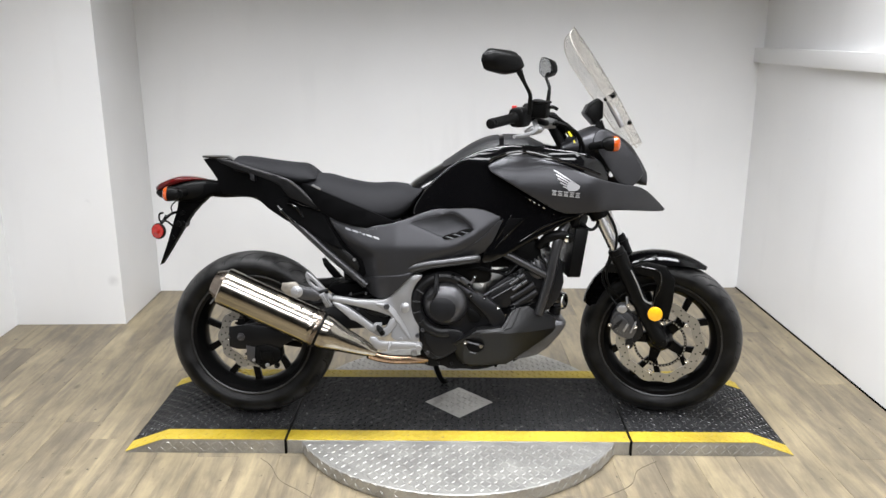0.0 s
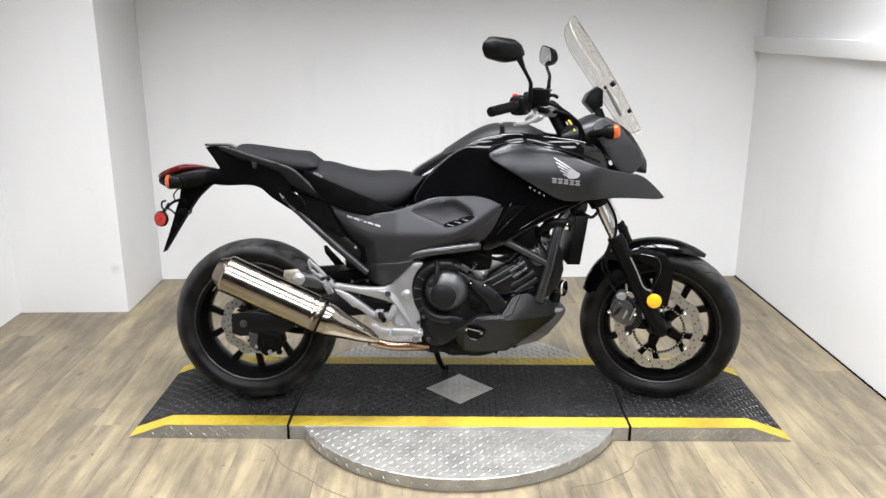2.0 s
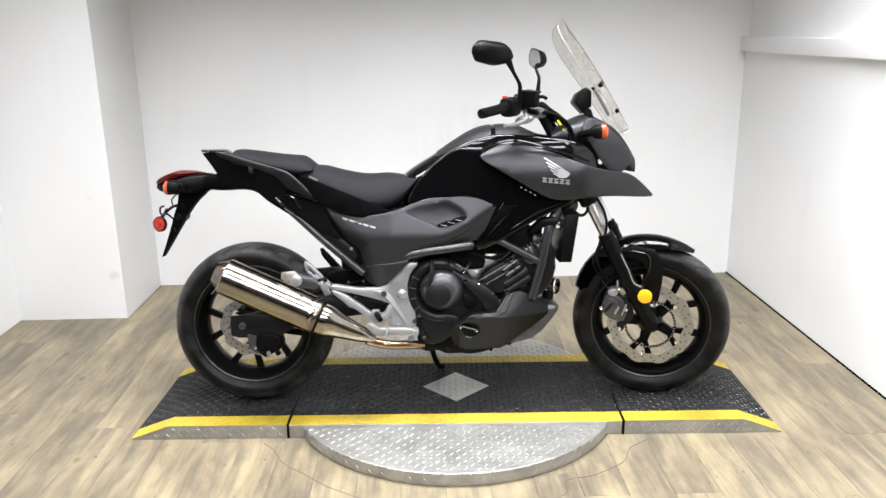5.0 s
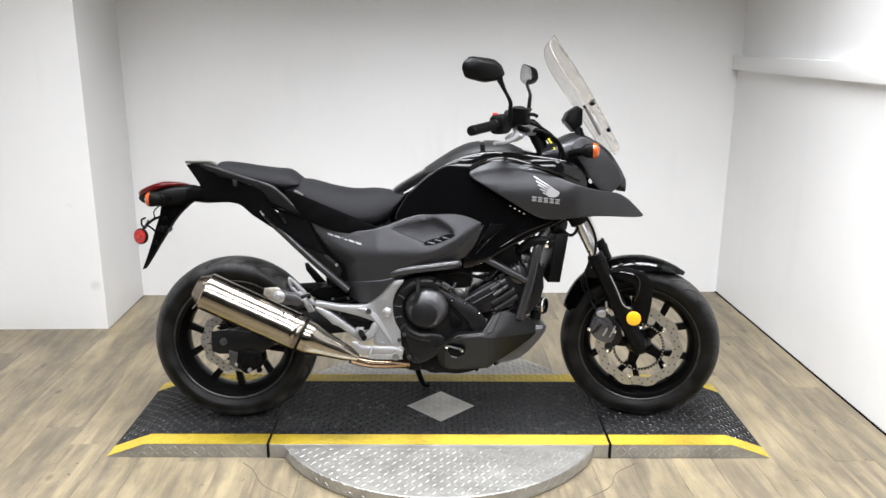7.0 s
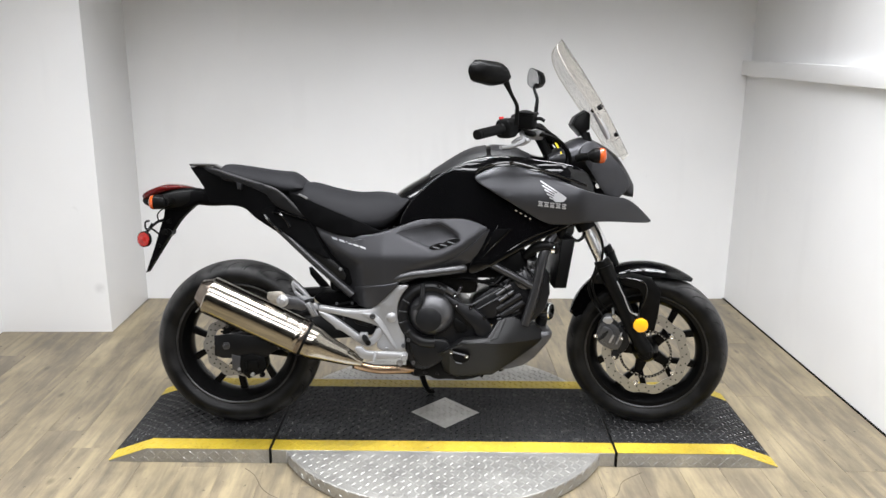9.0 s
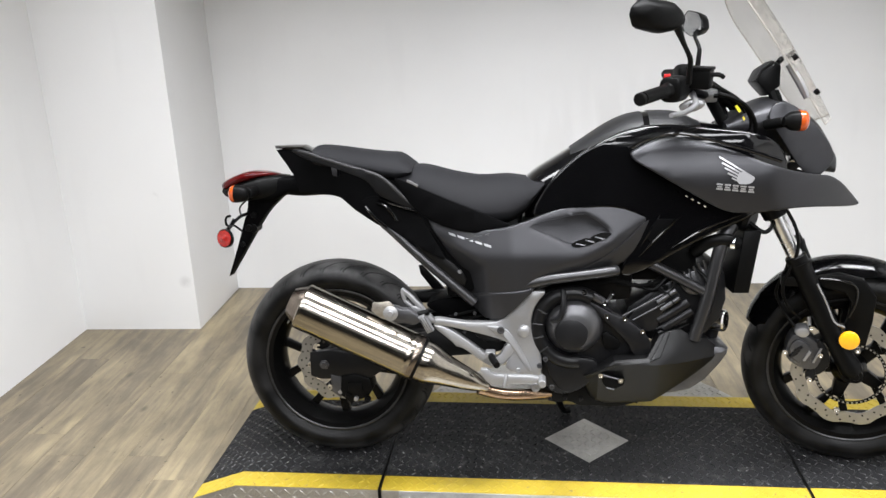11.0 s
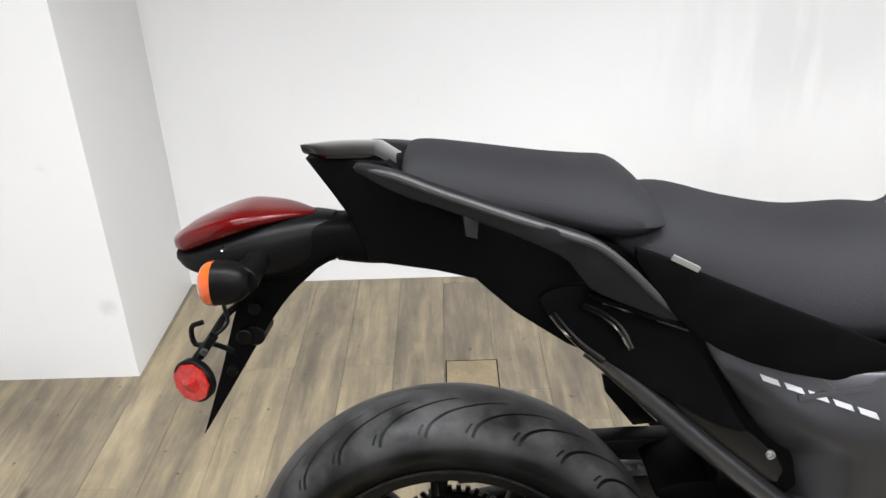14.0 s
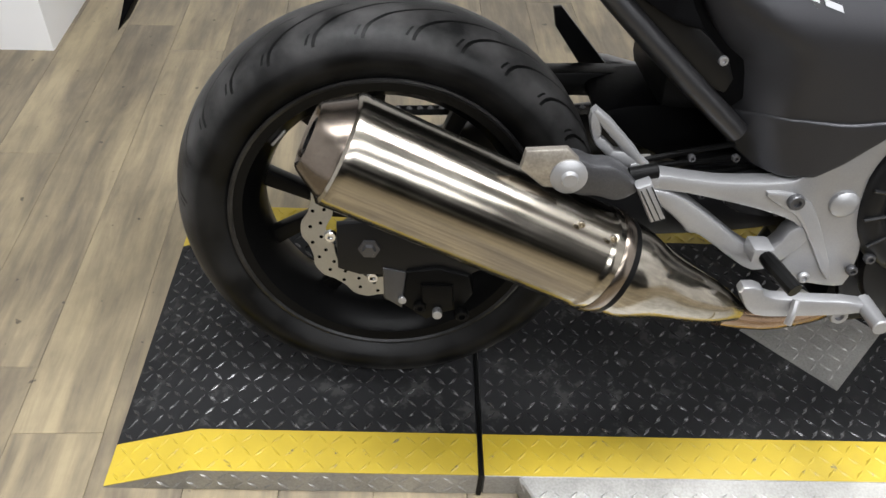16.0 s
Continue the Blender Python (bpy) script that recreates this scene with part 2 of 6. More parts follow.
def tyre_material():
    """Rubber with slanted grooves on the shoulder and crown, drawn by bump and darker colour, in the wheel's own axes
    (its axle along y).
    """
    m = bpy.data.materials.new("tyre_rubber")
    n, l, b = nodes_of(m)
    co = n.new("ShaderNodeTexCoord"); sep = n.new("ShaderNodeSeparateXYZ"); l.new(co.outputs["Object"], sep.inputs[0])

    def f(op, a, c=None, d=None):
        k = n.new("ShaderNodeMath"); k.operation = op
        for i, v in enumerate((a, c, d)):
            if v is None:
                continue
            if isinstance(v, (int, float)):
                k.inputs[i].default_value = v
            else:
                l.new(v, k.inputs[i])
        return k.outputs[0]
    ang = f("MULTIPLY", f("ARCTAN2", sep.outputs[2], sep.outputs[0]), 28 / (2 * math.pi))
    y = sep.outputs[1]
    ay = f("ABSOLUTE", y)
    side = f("GREATER_THAN", y, 0.0)
    inward = f("MAXIMUM", f("SUBTRACT", 1.0, f("DIVIDE", ay, 0.072)), 0.0)
    sweep = f("MULTIPLY", f("MULTIPLY", inward, inward), 2.6)
    phase = f("FRACT", f("ADD", f("ADD", ang, sweep), f("MULTIPLY", side, 0.5)))
    wide = f("MULTIPLY_ADD", inward, 0.070, 0.034)
    line = f("LESS_THAN", f("ABSOLUTE", f("SUBTRACT", phase, 0.5)), wide)
    band = f("MULTIPLY", f("GREATER_THAN", ay, 0.014), f("LESS_THAN", ay, 0.070))
    rad = f("SQRT", f("ADD", f("MULTIPLY", sep.outputs[0], sep.outputs[0]), f("MULTIPLY", sep.outputs[2], sep.outputs[2])))
    band = f("MULTIPLY", band, f("GREATER_THAN", rad, 0.268))
    short = f("LESS_THAN", f("ABSOLUTE", f("SUBTRACT", f("FRACT", f("ADD", phase, 0.84)), 0.5)), 0.028)
    short = f("MULTIPLY", short, f("MULTIPLY", f("GREATER_THAN", ay, 0.056), f("LESS_THAN", ay, 0.066)))
    groove = f("MULTIPLY", f("MAXIMUM", line, short), band)
    noise1 = n.new("ShaderNodeTexNoise"); noise1.inputs["Scale"].default_value = 16; noise1.inputs["Detail"].default_value = 6
    l.new(co.outputs["Object"], noise1.inputs["Vector"])
    fine = n.new("ShaderNodeTexNoise"); fine.inputs["Scale"].default_value = 420
    l.new(co.outputs["Object"], fine.inputs["Vector"])
    ramp = n.new("ShaderNodeValToRGB")
    ramp.color_ramp.elements[0].position, ramp.color_ramp.elements[0].color = 0.38, (0.0045, 0.0045, 0.0045, 1)
    ramp.color_ramp.elements[1].position, ramp.color_ramp.elements[1].color = 0.64, (0.021, 0.0205, 0.0203, 1)
    l.new(noise1.outputs[0], ramp.inputs[0])
    worn = n.new("ShaderNodeMapRange"); worn.inputs["From Min"].default_value = 0.262; worn.inputs["From Max"].default_value = 0.290; worn.inputs["To Min"].default_value = 0.35; worn.inputs["To Max"].default_value = 2.8
    l.new(rad, worn.inputs[0])
    dusty = n.new("ShaderNodeMix"); dusty.data_type = "RGBA"; dusty.blend_type = "MULTIPLY"; dusty.inputs[0].default_value = 1.0
    l.new(ramp.outputs[0], dusty.inputs[6]); l.new(worn.outputs[0], dusty.inputs[7])
    # near-black mixed into the grooves as the shade inside them
    mix = n.new("ShaderNodeMix"); mix.data_type = "RGBA"; mix.inputs[7].default_value = (0.002, 0.002, 0.002, 1)
    l.new(groove, mix.inputs[0]); l.new(dusty.outputs[2], mix.inputs[6]); l.new(mix.outputs[2], b.inputs["Base Color"])
    sheen = n.new("ShaderNodeMapRange"); sheen.inputs["From Min"].default_value = 0.35; sheen.inputs["From Max"].default_value = 0.65; sheen.inputs["To Min"].default_value = 0.34; sheen.inputs["To Max"].default_value = 0.56
    l.new(noise1.outputs[0], sheen.inputs[0]); l.new(sheen.outputs[0], b.inputs["Roughness"])
    b.inputs["Specular IOR Level"].default_value = 0.15
    h = f("ADD", f("MULTIPLY", groove, -1.0), f("MULTIPLY", fine.outputs[0], 0.08))
    bu = n.new("ShaderNodeBump"); bu.inputs["Strength"].default_value = 0.8; bu.inputs["Distance"].default_value = 0.003
    l.new(h, bu.inputs["Height"]); l.new(bu.outputs[0], b.inputs["Normal"])
    return m


def brushed_steel(rgb, a, b_):
    """Stainless steel rubbed bright along the line from a to b_: long fine streaks in tone and gloss."""
    m = bpy.data.materials.new("brushed_stainless_steel")
    n, l, b = nodes_of(m)
    co = n.new("ShaderNodeTexCoord")
    lay = n.new("ShaderNodeMapping"); lay.vector_type = "TEXTURE"
    lay.inputs["Rotation"].default_value = (Vector(b_) - Vector(a)).to_track_quat("Y", "Z").to_euler()
    lay.inputs["Scale"].default_value = (1 / 300, 1 / 3, 1 / 300)
    l.new(co.outputs["Object"], lay.inputs[0])
    streak = n.new("ShaderNodeTexNoise"); streak.inputs["Scale"].default_value = 1.0; streak.inputs["Detail"].default_value = 4
    l.new(lay.outputs[0], streak.inputs["Vector"])
    haze = n.new("ShaderNodeTexNoise"); haze.inputs["Scale"].default_value = 16; haze.inputs["Detail"].default_value = 4
    l.new(co.outputs["Object"], haze.inputs["Vector"])
    both = n.new("ShaderNodeMath"); both.operation = "ADD"
    l.new(streak.outputs[0], both.inputs[0]); l.new(haze.outputs[0], both.inputs[1])
    tone = n.new("ShaderNodeValToRGB")
    tone.color_ramp.elements[0].position, tone.color_ramp.elements[1].position = 0.38, 0.62
    tone.color_ramp.elements[0].color, tone.color_ramp.elements[1].color = (*[c * 0.82 for c in rgb], 1), (*[c * 1.10 for c in rgb], 1)
    l.new(streak.outputs[0], tone.inputs[0]); l.new(tone.outputs[0], b.inputs["Base Color"])
    ro = n.new("ShaderNodeMapRange"); ro.inputs["From Min"].default_value = 0.7; ro.inputs["From Max"].default_value = 1.3; ro.inputs["To Min"].default_value = 0.11; ro.inputs["To Max"].default_value = 0.23
    l.new(both.outputs[0], ro.inputs[0]); l.new(ro.outputs[0], b.inputs["Roughness"])
    b.inputs["Metallic"].default_value = 1.0
    bu = n.new("ShaderNodeBump"); bu.inputs["Strength"].default_value = 0.06; bu.inputs["Distance"].default_value = 0.0006
    l.new(streak.outputs[0], bu.inputs["Height"]); l.new(bu.outputs[0], b.inputs["Normal"])
    return m


def glass_material(name, tint, rough=0.03, alpha=0.25):
    m = bpy.data.materials.new(name)
    n, l, b = nodes_of(m)
    b.inputs["Base Color"].default_value = (*tint, 1)
    b.inputs["Roughness"].default_value = rough
    b.inputs["IOR"].default_value = 1.1
    b.inputs["Transmission Weight"].default_value = 1.0
    return m


WALL = wall_material()
PLANK = plank_material()
RUBBER = tyre_material()
RAIL = mat("moulded_rail_plastic", (0.0075, 0.0075, 0.008), 0.45, 0.0, 0.15, 8, 900, 0.12, rough_vary=0.06, spec=0.09)
RUBBED_LIT = mat("rubbed_lit_rail_grey", (0.036, 0.036, 0.037), 0.5, 0.3, 0.2, 30, 600, 0.08, spec=0.2)
BLACK_PAINT = worn_paint("worn_black_tread_paint", (0.0140, 0.0140, 0.0147), (0.034, 0.034, 0.033), 0.56, 0.58, 24, 0.12)
YELLOW_PAINT = worn_paint("worn_yellow_tread_paint", (0.43, 0.315, 0.026), (0.12, 0.10, 0.06), 0.66, 0.45, 30)
# bars paler than the deck: worn spots, lightened to read as glints too
BLACK_BARS = worn_paint("worn_glint_black_tread_bars", (0.0170, 0.0170, 0.0180), (0.15, 0.15, 0.15), 0.57, 0.25, 40, 0.8)
YELLOW_BARS = worn_paint("rubbed_yellow_tread_bars", (0.44, 0.325, 0.028), (0.14, 0.115, 0.06), 0.58, 0.4, 40)
PLATE = mat("bare_tread_plate", (0.375, 0.368, 0.347), 0.46, 0.82, 0.30, 11, 260, 0.1, rough_vary=0.10)
GLOSS = mat("gloss_black_paint", (0.0022, 0.0022, 0.0025), 0.12, 0.0, 0.2, 6, 900, 0.0, coat=1.0, rough_vary=0.05, spec=0.1)
MATTE = mat("textured_black_plastic", (0.0016, 0.0016, 0.0018), 0.55, 0.0, 0.2, 8, 900, 0.12, rough_vary=0.08, dust=0.0003, spec=0.03)
GREY = mat("satin_dark_grey_plastic", (0.040, 0.040, 0.043), 0.38, 0.7, 0.10, 6, 900, 0.06, rough_vary=0.05, spec=0.2)
RECESS_GREY = mat("shaded_recess_grey", (0.021, 0.021, 0.023), 0.5, 0.4, 0.12, 8, 900, 0.15, spec=0.15)
BELLY = mat("textured_charcoal_plastic", (0.0028, 0.0028, 0.0030), 0.42, 0.2, 0.15, 9, 800, 0.12, rough_vary=0.08, spec=0.3)
SEAT = mat("grained_seat_vinyl", (0.0130, 0.0130, 0.0144), 0.66, 0.0, 0.14, 7, 520, 0.35, rough_vary=0.06, dust=0.001, spec=0.10)
SILVER = mat("satin_silver_alloy", (0.33, 0.33, 0.335), 0.42, 0.75, 0.10, 10, 500, 0.06, rough_vary=0.08)
ENGINE = mat("dark_cast_alloy", (0.0165, 0.0165, 0.0175), 0.31, 0.6, 0.2, 20, 500, 0.12, rough_vary=0.1, spec=0.25)
ENGINE_LIGHT = mat("grey_cast_alloy", (0.085, 0.085, 0.089), 0.36, 0.75, 0.2, 20, 500, 0.12, rough_vary=0.1, spec=0.3)
STEEL = brushed_steel((0.33, 0.302, 0.256), (-0.816, -0.236, 0.512), (-0.492, -0.222, 0.357))
TINTED = mat("straw_tinted_steel", (0.19, 0.16, 0.135), 0.24, 1.0, 0.25, 20, 300, 0.02, rough_vary=0.06)
SMOKED = mat("heat_browned_bracket", (0.36, 0.33, 0.285), 0.38, 0.8, 0.35, 40, 300, 0.05)
LID = mat("satin_black_lid", (0.014, 0.014, 0.015), 0.45, 0.2, 0.12, 8, 900, 0.05, rough_vary=0.05, spec=0.4)
OCHRE = mat("yellowed_plastic", (0.33, 0.22, 0.03), 0.45, 0.0, 0.3, 40, 300, 0.1)
LIP = mat("rim_highlight_metal", (0.035, 0.035, 0.036), 0.32, 0.8, 0.5, 25, 300, 0.03)
HEATED = mat("heat_tinted_steel", (0.27, 0.185, 0.125), 0.22, 1.0, 0.3, 14, 300, 0.02, rough_vary=0.08)
CHROME = mat("bright_chrome", (0.78, 0.78, 0.78), 0.10, 1.0, 0.04, 10, 300, 0.0, rough_vary=0.04)
FORK = mat("bright_fork_steel", (0.72, 0.72, 0.73), 0.28, 1.0, 0.05, 10, 300, 0.0, rough_vary=0.05)
ROTOR = mat("ground_disc_steel", (0.37, 0.37, 0.365), 0.36, 1.0, 0.12, 30, 400, 0.05)
FRAME = mat("satin_black_frame_paint", (0.007, 0.007, 0.0075), 0.34, 0.2, 0.15, 12, 600, 0.04, spec=0.22)
TUBE = mat("satin_grey_frame_paint", (0.048, 0.048, 0.050), 0.30, 0.75, 0.12, 12, 600, 0.04, spec=0.4)
WHEEL = mat("satin_black_wheel_paint", (0.002, 0.002, 0.002), 0.30, 0.0, 0.2, 15, 600, 0.03, spec=0.10)
BLACK = mat("black_rubber_and_plastic", (0.0024, 0.0024, 0.0024), 0.40, 0.0, 0.25, 20, 700, 0.1, spec=0.09)
RED = mat("red_tail_lens", (0.060, 0.002, 0.002), 0.12, 0.0, 0.25, 60, 400, 0.02, coat=0.1, spec=0.2)
RED_BRIGHT = mat("red_reflector", (0.28, 0.006, 0.003), 0.2, 0.0, 0.5, 160, 300, 0.5, coat=0.2)
ORANGE = mat("orange_signal_lens", (0.40, 0.062, 0.006), 0.15, 0.0, 0.1, 60, 300, 0.05, coat=0.8)
AMBER = mat("amber_reflector", (0.90, 0.42, 0.01), 0.2, 0.0, 0.08, 120, 300, 0.2, coat=0.8)
YELLOW_TAG = mat("yellow_caution_label", (0.75, 0.62, 0.02), 0.5)
DECAL = mat("pale_silver_decal", (0.34, 0.34, 0.35), 0.4, 0.3, 0.06)
SCREEN_EDGE = mat("dull_acrylic_edge", (0.36, 0.33, 0.29), 0.3, 0.0, 0.2, 30, 300, 0.0)
DARK_DECAL = mat("black_decal", (0.006, 0.006, 0.006), 0.4, 0.0, 0.06)
# near-black that stands in for the shade inside holes, slots and gaps
SHADOW_GAP = mat("gap_shade_black", (0.002, 0.002, 0.002), 0.8, spec=0.03)
SCREEN = glass_material("clear_acrylic_screen", (0.975, 0.955, 0.92), 0.0)
MIRROR = mat("mirror_glass", (0.85, 0.86, 0.87), 0.02, 1.0, 0.01, 5, 300, 0.0, rough_vary=0.01)
CEILING = mat("painted_ceiling", (0.22, 0.22, 0.22), 0.8)
# for the unseen end only: its darkness is put into the colour
DARK_SURROUND = mat("dark_surround", (0.04, 0.04, 0.04), 0.7)
REDKNOB = mat("red_switch", (0.55, 0.02, 0.02), 0.35)
CUT = mat("dusty_cut_line", (0.115, 0.095, 0.068), 0.8)
FLOOR_BASE = mat("floor_joint_brown", (0.03, 0.022, 0.014), 0.8)
HATCH = mat("brown_hatch_board", (0.22, 0.172, 0.100), 0.5, 0, 0.3, 12, 120, 0.1)


# ---------------------------------------------------------------- modelling helpers
def part(name, bm, material, parent, label="", sharp=35):
    bmesh.ops.recalc_face_normals(bm, faces=bm.faces)
    me = bpy.data.meshes.new(name)
    bm.to_mesh(me)
    bm.free()
    me.materials.append(material)
    for p in me.polygons:
        p.use_smooth = True
    me.set_sharp_from_angle(angle=radians(sharp))
    ob = new(name, me)
    ob.parent = parent
    if label:
        tagged(ob, label)
    return ob


def thing(name, label, category, m=None, group="", kind=""):
    ob = new(name)
    ob.empty_display_size = 0.1
    if m is not None:
        ob.matrix_world = m
    return tagged(ob, label, category, group, kind)


def box(x0, x1, y0, y1, z0, z1, bevel=0.0, seg=2, bm=None):
    b = bmesh.new()
    bmesh.ops.create_cube(b, size=1)
    bmesh.ops.transform(b, matrix=Matrix.LocRotScale(((x0 + x1) / 2, (y0 + y1) / 2, (z0 + z1) / 2), None, (abs(x1 - x0), abs(y1 - y0), abs(z1 - z0))), verts=b.verts)
    if bevel:
        bmesh.ops.bevel(b, geom=b.edges[:], offset=bevel, segments=seg, affect="EDGES", profile=0.6)
    return merge(bm, b)


def merge(bm, other):
    """Joins another bmesh into bm (or returns it when bm is none)."""
    if bm is None:
        return other
    me = bpy.data.meshes.new("joined")
    other.to_mesh(me)
    other.free()
    bm.from_mesh(me)
    bpy.data.meshes.remove(me)
    return bm


def moved(bm, m):
    bmesh.ops.transform(bm, matrix=m, verts=bm.verts)
    return bm


def chaikin(pts, times=2, closed=True):
    for _ in range(times):
        out = []
        n = len(pts)
        for i in range(n if closed else n - 1):
            a, b = Vector(pts[i]), Vector(pts[(i + 1) % n])
            out += [a * 0.75 + b * 0.25, a * 0.25 + b * 0.75]
        if not closed:
            out = [Vector(pts[0])] + out + [Vector(pts[-1])]
        pts = out
    return pts


def catmull(pts, steps=6):
    pts = [Vector(p) for p in pts]
    ext = [pts[0] * 2 - pts[1]] + pts + [pts[-1] * 2 - pts[-2]]
    out = []
    for i in range(1, len(ext) - 2):
        p0, p1, p2, p3 = ext[i - 1:i + 3]
        for s in range(steps):
            t = s / steps
            out.append(0.5 * ((2 * p1) + (p2 - p0) * t + (2 * p0 - 5 * p1 + 4 * p2 - p3) * t * t + (3 * p1 - p0 - 3 * p2 + p3) * t ** 3))
    return out + [pts[-1]]


def slab(outline, y0, y1, bevel=0.004, soft=2, shape=None, grid=0.0, seg=2, bm=None):
    """A panel with the given outline in x and z, from y0 to y1, with rounded rims. shape(x, z): how far it bows in y."""
    b = bmesh.new()
    pts = chaikin([Vector(p) for p in outline], soft) if soft else [Vector(p) for p in outline]
    f = b.faces.new([b.verts.new((p[0], y0, p[1])) for p in pts])
    ret = bmesh.ops.extrude_face_region(b, geom=[f])
    bmesh.ops.translate(b, vec=(0, y1 - y0, 0), verts=[v for v in ret["geom"] if isinstance(v, bmesh.types.BMVert)])
    if bevel:
        rims = [e for e in b.edges if abs(e.verts[0].co.y - e.verts[1].co.y) < 1e-6]
        bmesh.ops.bevel(b, geom=rims, offset=bevel, segments=seg, affect="EDGES", profile=0.5, clamp_overlap=True)
    if grid:
        for axis in (0, 2):
            lo, hi = min(v.co[axis] for v in b.verts), max(v.co[axis] for v in b.verts)
            k = lo + grid * 0.5
            while k < hi:
                co, no = [0, 0, 0], [0, 0, 0]
                co[axis], no[axis] = k, 1
                bmesh.ops.bisect_plane(b, geom=b.verts[:] + b.edges[:] + b.faces[:], plane_co=co, plane_no=no, dist=1e-5)
                k += grid
    if shape:
        for v in b.verts:
            v.co.y += shape(v.co.x, v.co.z)
    return merge(bm, b)


def tube(pts, r, seg=10, smooth=4, bm=None, cap=True):
    """A bent tube along the points; r is one radius, or one at each point."""
    n = len(pts)
    rs = list(r) if isinstance(r, (list, tuple)) else [r] * n
    p4 = [Vector((*p, q)) for p, q in zip(pts, rs)]
    if smooth and n > 2:
        p4 = catmull(p4, smooth)
    b = bmesh.new()
    rings, up = [], None
    for i, p in enumerate(p4):
        a, c = p4[max(i - 1, 0)].xyz, p4[min(i + 1, len(p4) - 1)].xyz
        d = (c - a).normalized()
        if up is None:
            up = d.orthogonal().normalized()
        up = (up - d * up.dot(d)).normalized()
        side = d.cross(up)
        rings.append([b.verts.new(p.xyz + (up * math.cos(k) + side * math.sin(k)) * p.w) for k in (2 * math.pi * j / seg for j in range(seg))])
    for u, v in zip(rings, rings[1:]):
        for j in range(seg):
            b.faces.new((u[j], u[(j + 1) % seg], v[(j + 1) % seg], v[j]))
    if cap:
        b.faces.new(rings[0][::-1]); b.faces.new(rings[-1])
    return merge(bm, b)


def lathe(profile, seg=48, closed=False, bm=None):
    """Turns a profile of (radius, y) round the y axis."""
    b = bmesh.new()
    rings = []
    for r, y in profile:
        if r < 1e-6:
            rings.append([b.verts.new((0, y, 0))])
        else:
            rings.append([b.verts.new((r * math.cos(a), y, r * math.sin(a))) for a in (2 * math.pi * j / seg for j in range(seg))])
    pairs = list(zip(rings, rings[1:])) + ([(rings[-1], rings[0])] if closed else [])
    for u, v in pairs:
        for j in range(seg):
            k = (j + 1) % seg
            if len(u) == 1 and len(v) == 1:
                continue
            if len(u) == 1:
                b.faces.new((u[0], v[k], v[j]))
            elif len(v) == 1:
                b.faces.new((u[j], u[k], v[0]))
            else:
                b.faces.new((u[j], u[k], v[k], v[j]))
    return merge(bm, b)


def loft(sections, seg=28, steps=5, bm=None):
    """A body through cross-sections (x, bottom z, top z, half width, squareness[, taper to the top]), rounded lengthwise."""
    secs = catmull([Vector(s) for s in sections], steps) if steps > 1 else [Vector(s) for s in sections]
    b = bmesh.new()
    rings = []
    for x, zb, zt, hw, p, *lean_in in secs:
        zc, hz, ring = (zb + zt) / 2, (zt - zb) / 2, []
        for j in range(seg):
            a = 2 * math.pi * j / seg
            c, s = math.cos(a), math.sin(a)
            k = 1 - (lean_in[0] if lean_in else 0) * (math.copysign(abs(s) ** (2 / p), s) + 1) / 2
            ring.append(b.verts.new((x, k * hw * math.copysign(abs(c) ** (2 / p), c), zc + hz * math.copysign(abs(s) ** (2 / p), s))))
        rings.append(ring)
    for u, v in zip(rings, rings[1:]):
        for j in range(seg):
            b.faces.new((u[j], u[(j + 1) % seg], v[(j + 1) % seg], v[j]))
    b.faces.new(rings[0][::-1]); b.faces.new(rings[-1])
    return merge(bm, b)


def rod(a, b_, r, seg=16, r2=None, bm=None, bevel=0.0):
    """A straight round bar from a to b_, with chamfered ends."""
    a, b_ = Vector(a), Vector(b_)
    d = b_ - a
    L = d.length
    r2 = r if r2 is None else r2
    c = min(bevel or 0.12 * min(r, r2), L * 0.3)
    prof = [(0, 0), (r - c, 0), (r, c), (r2, L - c), (r2 - c, L), (0, L)]
    b = lathe(prof, seg)
    q = d.to_track_quat("Y", "Z").to_matrix().to_4x4()
    moved(b, Matrix.Translation(a) @ q)
    return merge(bm, b)


def bolt(x, y, z, r=0.008, h=0.006, bm=None, seg=12):
    """A bolt head that faces the near side, with a socket in it."""
    b = lathe([(0, -h * 0.45), (r * 0.42, -h * 0.45), (r * 0.48, -h), (r * 0.85, -h), (r, -h * 0.7), (r, 0), (0, 0)], seg)
    moved(b, Matrix.Translation((x, y, z)))
    return merge(bm, b)


# ---------------------------------------------------------------- the room
X_LEFT, X_RIGHT, Y_BACK, Y_REAR, Z_CEIL = -2.21, 1.68, 1.575, -6.0, 2.75
COL_X, COL_Y = -1.66, 1.03
Y_FRONT = -1.9


def structure(name, bm, material, label, category):
    ob = part(name, bm, material, None)
    return tagged(ob, label, category, kind="structure")


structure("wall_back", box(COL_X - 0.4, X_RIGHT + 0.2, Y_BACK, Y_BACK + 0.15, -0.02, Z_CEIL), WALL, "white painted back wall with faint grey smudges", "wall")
structure("wall_left", box(X_LEFT - 0.15, X_LEFT, Y_FRONT, COL_Y, -0.02, Z_CEIL), WALL, "white painted side wall beside the boxed corner", "wall")
structure("wall_corner_box", box(X_LEFT - 0.15, COL_X, COL_Y, Y_BACK, -0.02, Z_CEIL, 0.004), WALL, "white boxed-in corner column with scuff marks", "wall")
structure("wall_right", box(X_RIGHT + 0.012, X_RIGHT + 0.2, Y_FRONT, Y_BACK, -0.02, 1.285), WALL, "white lower side wall under a ledge", "wall")
